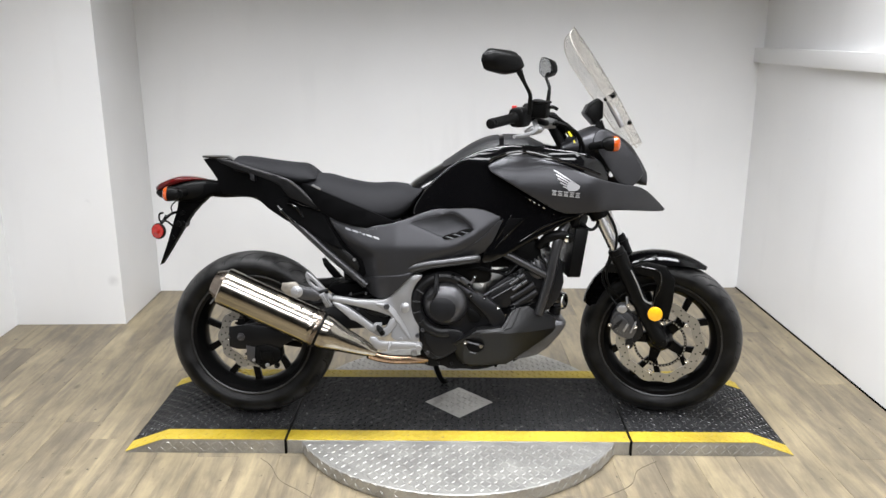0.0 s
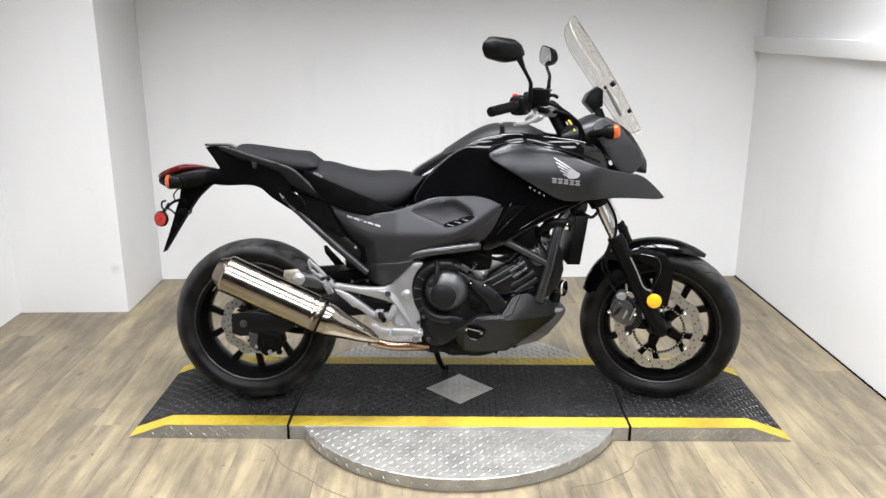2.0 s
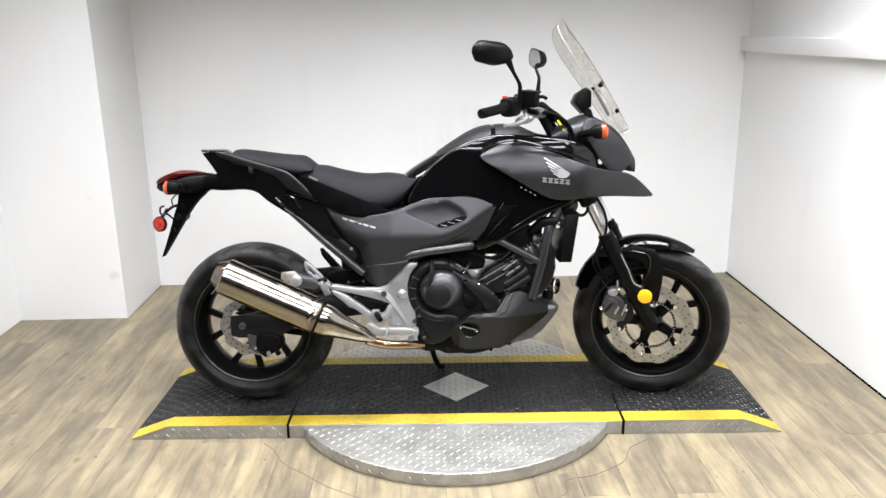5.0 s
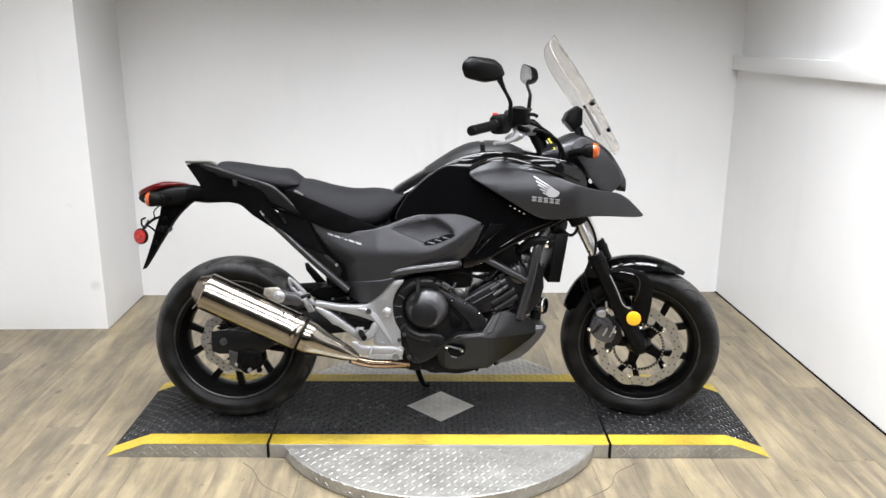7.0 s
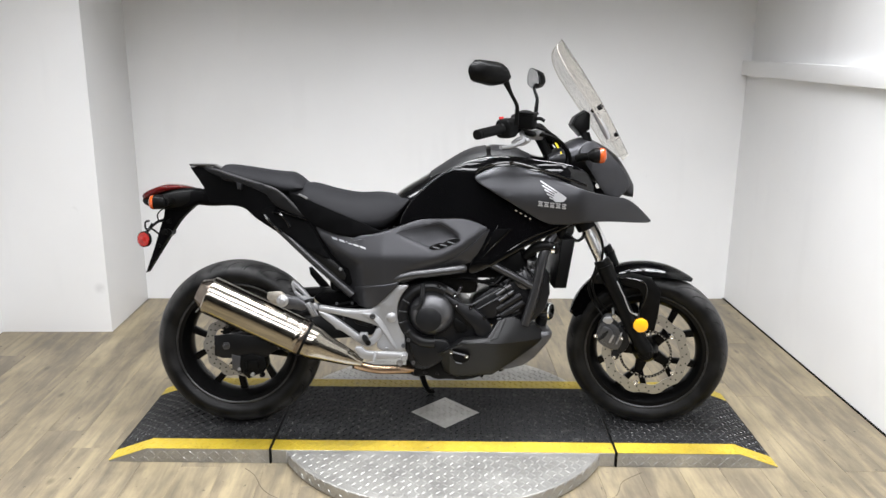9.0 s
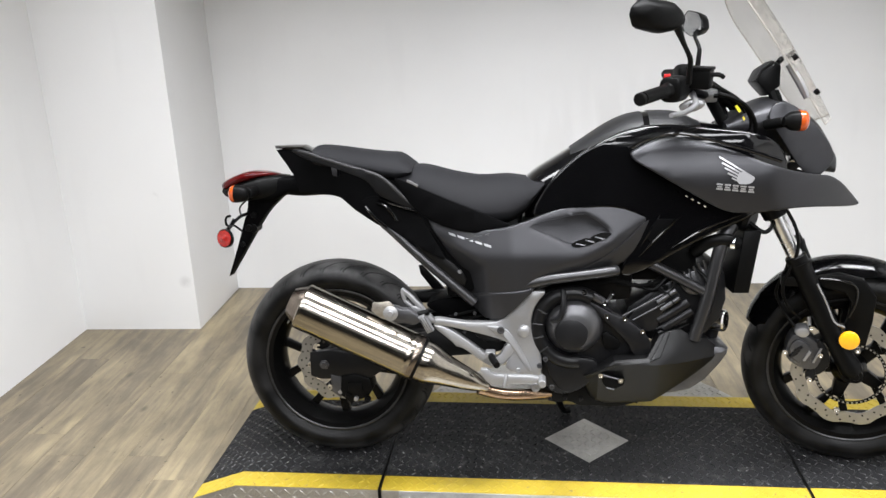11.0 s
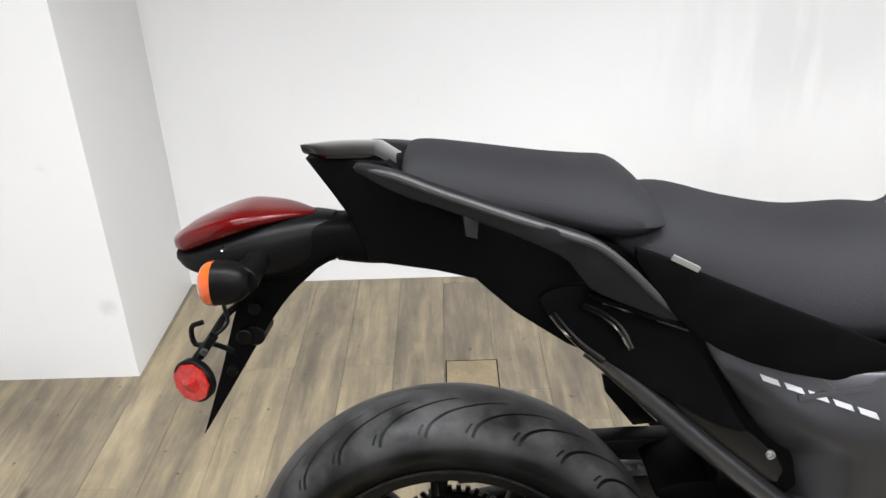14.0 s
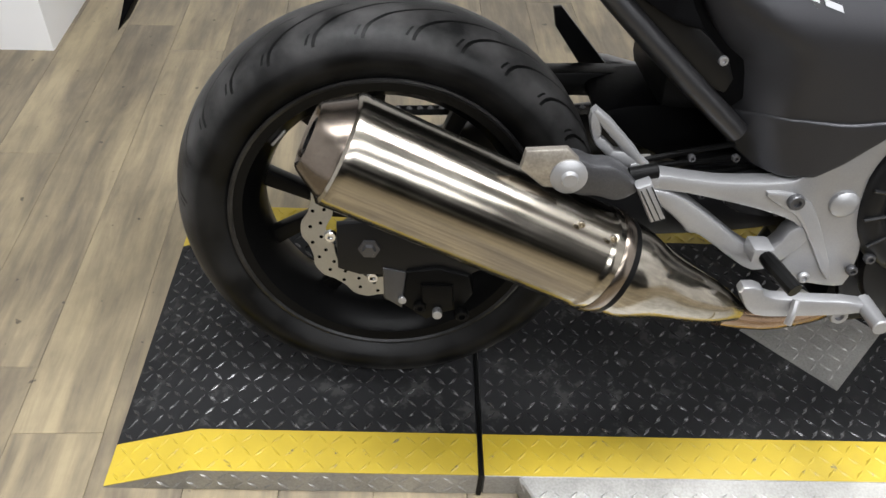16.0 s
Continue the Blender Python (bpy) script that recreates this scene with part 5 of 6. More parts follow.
TANK = [(-0.185, 0.72, 0.852, 0.075, 2.4), (-0.150, 0.70, 0.880, 0.115, 2.4), (-0.065, 0.70, 0.932, 0.136, 2.4), (0.055, 0.70, 1.008, 0.146, 2.5), (0.135, 0.70, 1.034, 0.149, 2.6), (0.234, 0.70, 1.034, 0.149, 2.6), (0.300, 0.70, 1.008, 0.147, 2.6), (0.370, 0.72, 0.990, 0.144, 2.6), (0.430, 0.76, 0.96, 0.14, 2.6), (0.47, 0.78, 0.92, 0.11, 2.4)]


def tank_slice(x0, x1, grow):
    """A stretch of the tank's own shape, a little larger than it."""
    dense = catmull([Vector(s) for s in TANK], 12)
    cut = [s for s in dense if x0 <= s[0] <= x1]
    return [(s[0], s[1], s[2] + grow, s[3] + grow, s[4]) for s in cut]


part("fuel_cover", loft(TANK), GLOSS, bike, "gloss black storage and tank cover", 50)


def above(bm, co, no):
    """Keeps what lies on the far side of a plane."""
    bmesh.ops.bisect_plane(bm, geom=bm.verts[:] + bm.edges[:] + bm.faces[:], plane_co=co, plane_no=no, clear_inner=True)
    return bm


part("storage_lid", above(loft(tank_slice(-0.062, 0.150, 0.0009), steps=1), (-0.065, 0, 0.914), (-0.40, 0, 1.0)), LID, bike, "satin black storage lid", 50)
part("key_panel", above(loft(tank_slice(0.156, 0.305, 0.0009), steps=1), (0.2, 0, 0.993), (0, 0, 1)), LID, bike, "satin black key panel", 50)


def flank():
    return slab([(-0.178, 0.742), (-0.12, 0.845), (-0.044, 0.918), (0.040, 0.965), (0.10, 0.988), (0.180, 1.000), (0.284, 0.991), (0.477, 0.966), (0.530, 0.90), (0.520, 0.82), (0.463, 0.762), (0.289, 0.684), (0.130, 0.586), (0.070, 0.578), (0.110, 0.670), (0.145, 0.735), (0.100, 0.765), (0.015, 0.775), (-0.09, 0.752)], 0.0, 0.045, 0.006, 2, shape=lambda x, z: -waist(x, z) + 0.9 * max(0, x - 0.40) ** 1.5 + 1.6 * max(0, z - 0.945) ** 1.5, grid=0.022, seg=3)


pair("flank_panel", flank, GLOSS, "gloss black side panel")


for s in (-1, 1):
    for line in ([(0.132, 0.665), (0.158, 0.709), (0.184, 0.753)], [(0.128, 0.636), (0.180, 0.692), (0.238, 0.747)], [(0.215, 0.660), (0.300, 0.712), (0.400, 0.752)]):
        part("flank_crease", tube([(x, s * (waist(x, z) + 0.0005), z) for x, z in line], [0.001, 0.0042, 0.001], 8), GLOSS, bike)
    part("flank_grille", slab([(0.150, 0.690), (0.176, 0.742), (0.226, 0.742), (0.160, 0.676)], 0.0, 0.006, 0.002, 0, shape=lambda x, z: s * (waist(x, z) + 0.002) - 0.003), MATTE, bike)


def shroud_bow(x, z):
    return -0.238 + 1.1 * max(0, x - 0.46) ** 1.35 + 0.16 * max(0, 0.33 - x) + 0.9 * max(0, z - 0.88) ** 1.2 + 0.3 * max(0, 0.84 - z) ** 1.1


def shroud():
    return slab([(0.086, 0.918), (0.135, 0.945), (0.178, 0.962), (0.240, 0.964), (0.357, 0.930), (0.474, 0.880), (0.585, 0.858), (0.655, 0.850), (0.757, 0.771), (0.760, 0.762), (0.748, 0.754), (0.570, 0.772), (0.484, 0.770), (0.403, 0.761), (0.344, 0.765), (0.265, 0.811), (0.169, 0.868)], 0.0, 0.020, 0.007, 2, shape=shroud_bow, grid=0.03, seg=3)


pair("fairing_shroud", shroud, GREY, "satin dark grey fairing shroud with a pointed beak")
part("shroud_lip", tube([(0.100, -0.196, 0.938), (0.135, -0.198, 0.958), (0.225, -0.205, 0.974), (0.357, -0.222, 0.940), (0.480, -0.222, 0.898)], 0.005, 8), GLOSS, bike)
for i in range(4):
    part("shroud_clip", rod((0.238 + 0.016 * i, -0.226, 0.812 - 0.009 * i), (0.244 + 0.016 * i, -0.226, 0.808 - 0.009 * i), 0.0022, 6), CHROME, bike)


COVER_EDGE = [(-0.165, 0.545), (-0.10, 0.578), (-0.042, 0.600), (0.030, 0.640), (0.084, 0.677), (0.152, 0.745), (0.166, 0.728), (0.130, 0.665), (0.086, 0.612), (-0.04, 0.585), (-0.12, 0.556)]
RECESS = [(-0.190, 0.728), (-0.105, 0.747), (-0.022, 0.762), (-0.008, 0.757), (0.030, 0.733), (0.062, 0.702), (-0.055, 0.671), (-0.10, 0.692), (-0.155, 0.713)]


def depth_in(outline, x, z):
    """How deep a point lies inside an outline (0 outside it)."""
    inside, near = False, 9.0
    for (ax, az), (bx, bz) in zip(outline, outline[1:] + outline[:1]):
        if (az > z) != (bz > z) and x < (bx - ax) * (z - az) / (bz - az) + ax:
            inside = not inside
        t = max(0, min(1, ((x - ax) * (bx - ax) + (z - az) * (bz - az)) / ((bx - ax) ** 2 + (bz - az) ** 2)))
        near = min(near, math.hypot(ax + t * (bx - ax) - x, az + t * (bz - az) - z))
    return near if inside else 0.0


def side_cover_bow(x, z):
    y = -(0.205 - 0.19 * max(0, -0.22 - x) - 0.10 * abs(z - 0.66) ** 1.2) + 0.3 * max(0, x - 0.05) ** 1.5
    y += 0.25 * max(0, z - 0.64)
    crease = 0.640 + (x + 0.02) * (0.62 if x > -0.02 else 0.36)
    if x > -0.17:
        y += 0.52 * max(0, crease - z) * min(1, (x + 0.17) / 0.05)
    y += 0.20 * max(0, 0.60 - z) * min(1, max(0, (-0.24 - x) / 0.06))
    y += 0.9 * min(0.85 * max(0, 0.432 - 0.626 * x - z), max(0, -0.293 - x))
    return y


def cover_skin(x, z):
    k = min(1, depth_in(RECESS, x, z) / 0.016)
    return side_cover_bow(x, z) + 0.017 * k * (0.30 + 0.65 * min(1, max(0, (x + 0.19) / 0.20)))


def side_cover():
    return slab([(-0.480, 0.768), (-0.420, 0.738), (-0.340, 0.715), (-0.265, 0.716), (-0.192, 0.735), (-0.103, 0.770), (0.010, 0.795), (0.060, 0.790), (0.114, 0.774), (0.160, 0.748), (0.115, 0.678), (0.060, 0.628), (-0.023, 0.600), (-0.103, 0.583), (-0.153, 0.558), (-0.203, 0.506), (-0.258, 0.456), (-0.275, 0.452), (-0.318, 0.461), (-0.362, 0.516), (-0.345, 0.576), (-0.391, 0.626), (-0.44, 0.700)], 0.0, 0.022, 0.006, 2, shape=cover_skin, grid=0.011, seg=3)


pair("side_cover", side_cover, GREY, "satin dark grey side cover with a recess")
# overlay in a darker grey: the hollow's shade is put into its colour
part("cover_recess", slab([(x * 0.94 - 0.003, z * 0.94 + 0.0435) for x, z in RECESS], 0.0, 0.004, 0.001, 1, shape=lambda x, z: cover_skin(x, z) - 0.002, grid=0.02), RECESS_GREY, bike, "darker textured overlay that deepens the shade of the recess")
pair("cover_edge", lambda: slab(COVER_EDGE, 0.0, 0.006, 0.002, 1, shape=lambda x, z: side_cover_bow(x, z) - 0.004, grid=0.03), GREY, "dark lower facet of the side cover")
# black patch over the skin, drawn as the shade within the slots
part("vent_slot", slab([(-0.060, 0.679), (-0.050, 0.669), (-0.012, 0.6735), (0.056, 0.702), (0.042, 0.711), (-0.016, 0.694)], 0.0, 0.003, 0.0, 1, shape=lambda u, v: cover_skin(u, v) - 0.0042, grid=0.012), SHADOW_GAP, bike, "black patch for the shade in the slotted vent")
for x, z in ((-0.046, 0.6795), (-0.020, 0.688), (0.006, 0.6965)):
    part("vent_fin", slab([(x, z - 0.0012), (x + 0.003, z + 0.0015), (x + 0.027, z - 0.0035), (x + 0.026, z - 0.0075)], 0.0, 0.004, 0.0006, 0, shape=lambda u, v: cover_skin(u, v) - 0.0062), GREY, bike)
part("inner_side_panel", slab([(-0.560, 0.718), (-0.46, 0.622), (-0.350, 0.522), (-0.325, 0.545), (-0.37, 0.66), (-0.45, 0.755), (-0.52, 0.77)], -0.130, -0.116, 0.003, 1), MATTE, bike, "dark panel between the subframe and the side cover")
part("inner_guard", slab([(-0.475, 0.668), (-0.405, 0.628), (-0.350, 0.575), (-0.362, 0.540), (-0.43, 0.600), (-0.505, 0.668)], -0.138, -0.129, 0.003, 1), BELLY, bike, "dark grey moulded guard")
part("guard_bolt", bolt(-0.372, -0.137, 0.590, 0.006, 0.005), SILVER, bike)
part("lower_side_cover", slab([(-0.335, 0.52), (-0.30, 0.535), (-0.20, 0.545), (-0.150, 0.558), (-0.203, 0.503), (-0.258, 0.452), (-0.318, 0.458), (-0.360, 0.512)], 0.0, 0.008, 0.003, 1, shape=lambda x, z: side_cover_bow(x, z) - 0.004, grid=0.015), GREY, bike, "lower half of the side cover", 60)

# --- seats
part("rider_seat", loft([(-0.575, 0.845, 0.868, 0.085, 2.4, 0.25), (-0.545, 0.825, 0.887, 0.125, 2.5, 0.3), (-0.485, 0.785, 0.894, 0.150, 2.6, 0.35), (-0.40, 0.742, 0.873, 0.162, 2.6, 0.38), (-0.32, 0.718, 0.860, 0.166, 2.6, 0.4), (-0.24, 0.718, 0.862, 0.164, 2.6, 0.36), (-0.188, 0.748, 0.855, 0.160, 2.6, 0.26), (-0.158, 0.786, 0.850, 0.156, 2.6, 0.18), (-0.138, 0.818, 0.847, 0.150, 2.6, 0.12), (-0.130, 0.832, 0.844, 0.145, 2.4, 0.1)]), SEAT, bike, "charcoal grained rider seat", 50)
part("passenger_seat", loft([(-0.815, 0.912, 0.935, 0.070, 2.4, 0.2), (-0.810, 0.900, 0.952, 0.095, 2.8, 0.3), (-0.79, 0.892, 0.957, 0.102, 2.8, 0.35), (-0.74, 0.880, 0.953, 0.112, 2.5, 0.4), (-0.65, 0.868, 0.940, 0.125, 2.5, 0.42), (-0.595, 0.856, 0.934, 0.140, 2.5, 0.42), (-0.556, 0.850, 0.930, 0.144, 2.5, 0.42), (-0.526, 0.858, 0.908, 0.136, 2.4, 0.3), (-0.510, 0.868, 0.890, 0.122, 2.4, 0.2)]), SEAT, bike, "charcoal grained passenger seat", 50)
def seat_base():
    return slab([(-0.560, 0.866), (-0.524, 0.856), (-0.481, 0.836), (-0.413, 0.808), (-0.313, 0.767), (-0.246, 0.738), (-0.215, 0.728), (-0.30, 0.700), (-0.40, 0.720), (-0.47, 0.750), (-0.52, 0.80)], 0.0, 0.010, 0.003, 1, shape=lambda x, z: -0.168 + 0.10 * max(0, -0.40 - x), grid=0.04)


pair("seat_base", seat_base, MATTE, "black lower edge of the seat")
part("seat_tag", box(-0.017, 0.017, -0.002, 0.002, -0.0034, 0.0034, 0.001), SILVER, bike, "small grey seat tag").matrix_local = Matrix.Translation((-0.500, -0.1640, 0.843)) @ pose(0, 0, 0, 8, 27, 0)

# --- tail
def tail_half(x):
    return min(0.046, 0.010 + 0.7 * max(0, x + 0.946) ** 0.9)


cap = bmesh.new()
rims = []
for i in range(15):
    x = -0.946 + 0.122 * i / 14
    w = tail_half(x)
    ring = []
    for j in range(9):
        v = j / 4 - 1
        ring.append(cap.verts.new((x + 0.004 * v * v, w * v, 0.9570 - 0.007 * abs(v) ** 2.2 + 0.002 * math.sin(math.pi * i / 14) - 0.014 * max(0, (i - 11) / 3))))
    ring += [cap.verts.new((x + 0.006, w * v, 0.9475 - 0.014 * max(0, (i - 11) / 3))) for v in (0.97, -0.97)]
    rims.append(ring)
for p, q in zip(rims, rims[1:]):
    for j in range(11):
        cap.faces.new((p[j], p[(j + 1) % 11], q[(j + 1) % 11], q[j]))
cap.faces.new(rims[0]); cap.faces.new(rims[-1])
part("tail_cowl", cap, GLOSS, bike, "gloss black tail cowl with a sharp tip", 25)
body = slab([(-0.936, 0.944), (-0.915, 0.947), (-0.83, 0.944), (-0.80, 0.925), (-0.70, 0.892), (-0.62, 0.872), (-0.56, 0.85), (-0.48, 0.79), (-0.410, 0.645), (-0.430, 0.632), (-0.53, 0.686), (-0.617, 0.724), (-0.68, 0.766), (-0.727, 0.806), (-0.774, 0.812), (-0.860, 0.816), (-0.880, 0.868), (-0.903, 0.901)], -0.100, 0.100, 0.006, 0, grid=0.04)
for v in body.verts:
    v.co.y *= min(1.0, 0.22 + 3.2 * max(0, v.co.x + 0.945)) * (1 + 0.5 * max(0, 0.86 - v.co.z))
part("tail_body", body, MATTE, bike, "black tail body under the seat", 25)


def tail_side():
    return slab([(-0.66, 0.800), (-0.60, 0.815), (-0.505, 0.790), (-0.475, 0.745), (-0.415, 0.640), (-0.405, 0.628), (-0.45, 0.640), (-0.53, 0.690), (-0.585, 0.725), (-0.64, 0.770)], 0.0, 0.012, 0.004, 2, shape=lambda x, z: -0.140 + 0.15 * (z - 0.72), grid=0.025)


pair("tail_side_panel", tail_side, MATTE, "black tail side panel")
for pts in ([(-0.600, -0.138, 0.803), (-0.560, -0.144, 0.790), (-0.486, -0.150, 0.766)], [(-0.606, -0.142, 0.792), (-0.585, -0.146, 0.784), (-0.564, -0.148, 0.766), (-0.550, -0.147, 0.740)], [(-0.640, -0.140, 0.782), (-0.624, -0.144, 0.762), (-0.605, -0.144, 0.742), (-0.580, -0.142, 0.722)]):
    part("panel_ridge", tube(pts, 0.005, 10), GLOSS, bike, "gloss black moulded ridge")


def grab_bow(x, z):
    return -(0.152 - 0.34 * max(0, -0.64 - x)) + 0.12 * max(0, 0.86 - z)


GRAB_TOP = [(-0.871, 0.943), (-0.862, 0.948), (-0.817, 0.940), (-0.769, 0.925), (-0.686, 0.902), (-0.624, 0.885), (-0.592, 0.872), (-0.562, 0.848), (-0.527, 0.812), (-0.491, 0.778)]


def grab():
    return slab(GRAB_TOP + [(-0.500, 0.771), (-0.555, 0.794), (-0.598, 0.814), (-0.614, 0.835), (-0.628, 0.855), (-0.655, 0.868), (-0.70, 0.883), (-0.763, 0.902), (-0.810, 0.914), (-0.843, 0.927)], -0.010, 0.018, 0.005, 1, shape=grab_bow, grid=0.04, seg=2)


pair("grab_rail", grab, RAIL, "matte black passenger grab rail")
for s in (1, -1):
    edge = [(x, s * (grab_bow(x, z) - 0.007), z - 0.004) for x, z in GRAB_TOP[1:]]
    # paler than the rail: wear, and the lit top edge put into the colour
    part("rail_edge", tube(edge, [0.002] + [0.005] * 7 + [0.002], 10), RUBBED_LIT, bike, "rubbed grey upper edge of the rail, lightened for its lit top")
part("rail_stay", slab([(-0.742, 0.900), (-0.722, 0.895), (-0.724, 0.868), (-0.738, 0.872)], -0.128, -0.105, 0.003, 0), GREY, bike, "grey rail stay")
part("under_tray", loft([(-0.905, 0.805, 0.862, 0.030, 2.6), (-0.86, 0.802, 0.875, 0.045, 2.6), (-0.76, 0.802, 0.87, 0.06, 2.8), (-0.68, 0.76, 0.85, 0.07, 2.8), (-0.60, 0.72, 0.82, 0.08, 2.8), (-0.50, 0.68, 0.78, 0.08, 2.8), (-0.42, 0.62, 0.72, 0.08, 2.8)]), MATTE, bike, "matte black under-tail tray")
before_tail = set(bike.children)
boom = loft([(-0.86, 0.812, 0.864, 0.036, 4), (-0.91, 0.812, 0.864, 0.038, 4), (-0.955, 0.790, 0.864, 0.044, 4), (-1.00, 0.786, 0.862, 0.050, 4), (-1.05, 0.792, 0.846, 0.050, 4), (-1.09, 0.802, 0.838, 0.036, 3)])
tail = part("tail_fender", boom, MATTE, bike, "matte black rear fender arm")
part("tail_light", loft([(-0.940, 0.866, 0.872, 0.010, 2.6), (-0.975, 0.864, 0.879, 0.036, 2.8), (-1.012, 0.857, 0.882, 0.052, 3.0), (-1.034, 0.850, 0.881, 0.057, 3.2), (-1.066, 0.840, 0.872, 0.056, 3.2), (-1.100, 0.827, 0.858, 0.046, 3.2), (-1.117, 0.826, 0.848, 0.030, 3.0), (-1.124, 0.832, 0.843, 0.018, 2.6)]), RED, tail, "deep red wedge-shaped tail light")
part("light_base", loft([(-0.915, 0.806, 0.868, 0.030, 3), (-0.945, 0.800, 0.870, 0.044, 3), (-0.985, 0.790, 0.868, 0.056, 3), (-1.02, 0.788, 0.861, 0.060, 3), (-1.06, 0.790, 0.849, 0.059, 3), (-1.100, 0.800, 0.833, 0.045, 3), (-1.118, 0.812, 0.830, 0.030, 3)]), BLACK, tail, "black body under the tail light")
part("light_screw", bolt(-1.048, -0.056, 0.838, 0.004, 0.004), CHROME, tail)
part("plate_stalk", slab([(-0.925, 0.812), (-0.947, 0.790), (-0.972, 0.768), (-0.998, 0.737), (-1.033, 0.684), (-1.104, 0.572), (-1.120, 0.549), (-1.115, 0.560), (-1.082, 0.650), (-1.060, 0.720), (-1.045, 0.760), (-1.04, 0.800), (-0.99, 0.815)], -0.022, 0.022, 0.006, 1), MATTE, tail, "matte black number plate stalk")
part("stalk_joint", rod((-1.030, -0.026, 0.704), (-1.030, 0.026, 0.704), 0.014, 14), BLACK, tail)
for s in (-1, 1):
    y = s * 0.13
    st = rod((-1.005, s * 0.045, 0.824), (-1.005, y, 0.822), 0.014, 14, 0.018)
    signal = part("rear_signal", merge(st, moved(loft([(-0.990, -0.011, 0.011, 0.013, 2.4), (-0.997, -0.019, 0.019, 0.020, 2.4), (-1.012, -0.0245, 0.0245, 0.0245, 2.6), (-1.030, -0.026, 0.026, 0.026, 2.4)]), Matrix.Translation((-0.006, y, 0.822)))), BLACK, tail, "black rear turn signal body")
    part("lens", moved(loft([(-1.030, -0.026, 0.026, 0.026, 2.4), (-1.041, -0.024, 0.024, 0.024, 2.3), (-1.047, -0.016, 0.016, 0.016, 2.2)], steps=3), Matrix.Translation((-0.006, y, 0.822))), ORANGE, signal, "orange rear signal lens")
refl = part("rear_reflector", moved(lathe([(0, 0.010), (0.024, 0.010), (0.0285, 0.008), (0.0285, 0.0), (0.0265, -0.002), (0, -0.002)], 32), Matrix.Translation((-1.084, -0.120, 0.688)) @ pose(0, 0, 0, 0, 0, -18)), BLACK, bike, "round red side reflector in a black ring")
part("reflector_face", moved(lathe([(0, -0.0075), (0.013, -0.0035), (0.0255, -0.003), (0.0255, 0), (0, 0)], 9), Matrix.Translation((-1.084, -0.122, 0.688)) @ pose(0, 0, 0, 0, 0, -18)), RED_BRIGHT, refl, "red reflector face", 5)
part("reflector_arm", tube([(-1.088, -0.105, 0.705), (-1.068, -0.085, 0.730), (-1.058, -0.05, 0.745), (-1.045, -0.02, 0.750)], 0.005, 8), BLACK, bike)
part("reflector_arm", tube([(-1.075, -0.085, 0.752), (-1.090, -0.085, 0.745), (-1.088, -0.085, 0.722), (-1.066, -0.085, 0.722), (-1.050, -0.06, 0.70)], 0.0035, 8), BLACK, bike)

for x, z, r in ((-1.024, 0.746, 0.009), (-1.042, 0.706, 0.011), (-1.064, 0.655, 0.007)):
    part("stalk_knob", rod((x, -0.034, z), (x, -0.018, z), r, 14), BLACK, tail)
part("reflector_link", slab([(-1.084, 0.708), (-1.072, 0.712), (-1.052, 0.738), (-1.060, 0.746)], -0.110, -0.098, 0.002, 0), BLACK, bike)
part("link_bolt", bolt(-1.068, -0.111, 0.724, 0.005, 0.004), ENGINE_LIGHT, bike)
part("wire", tube([(-1.03, -0.05, 0.80), (-1.05, -0.07, 0.775), (-1.045, -0.08, 0.750), (-1.06, -0.09, 0.735)], 0.0025, 7), BLACK, bike)
for ob in set(bike.children) - before_tail:
    ob.matrix_local = Matrix.Translation((0.006, 0, 0.0))

# --- front fairing, screen, dash
part("front_cowl", loft([(0.365, 0.965, 1.003, 0.110, 2.4), (0.43, 0.945, 1.045, 0.120, 2.3), (0.495, 0.925, 1.068, 0.118, 2.2), (0.560, 0.90, 1.045, 0.100, 2.2), (0.620, 0.87, 1.004, 0.070, 2.2), (0.660, 0.855, 0.952, 0.042, 2.2), (0.690, 0.85, 0.90, 0.015, 2.2)]), GREY, bike, "satin dark grey front cowl", 50)
part("headlight", loft([(0.560, 0.88, 1.012, 0.070, 2.4), (0.610, 0.875, 0.985, 0.062, 2.4), (0.645, 0.875, 0.945, 0.040, 2.3), (0.668, 0.88, 0.91, 0.018, 2.2)]), CHROME, bike, "clear headlight behind the cowl edge")


def nose_cheek():
    return slab([(0.465, 1.005), (0.478, 1.042), (0.508, 1.054), (0.546, 1.038), (0.589, 1.000), (0.660, 0.912), (0.648, 0.876), (0.602, 0.840), (0.556, 0.870), (0.515, 0.930)], 0.0, 0.010, 0.004, 1, shape=lambda x, z: -0.148 + 0.34 * max(0, x - 0.50) + 0.35 * max(0, z - 0.97), grid=0.03)


pair("nose_cheek", nose_cheek, GREY, "matte black nose panel")
scr = bmesh.new()
rows, cols = 40, 14
grid = []
for i in range(rows + 1):
    u = i / rows
    x, z = 0.668 - 0.255 * u + 0.012 * math.sin(u * math.pi), 1.008 + 0.412 * u
    half = 0.93 * (0.092 + 0.030 * math.sin(min(u * 1.6, 1) * math.pi * 0.5)) * math.sqrt(max(0.0, 1 - (max(0, (u - 0.66) / 0.345)) ** 2.4))
    bow = (0.056 + 0.018 * u) * (half / 0.12) ** 1.1
    line = []
    for j in range(cols + 1):
        v = 2 * j / cols - 1
        line.append(scr.verts.new((x - bow * abs(v) ** 1.8, half * v, z - 0.020 * v * v)))
    grid.append(line)
SCREEN_RIMS = [[line[0].co.to_tuple() for line in grid], [line[-1].co.to_tuple() for line in grid], [v.co.to_tuple() for v in grid[0]]]
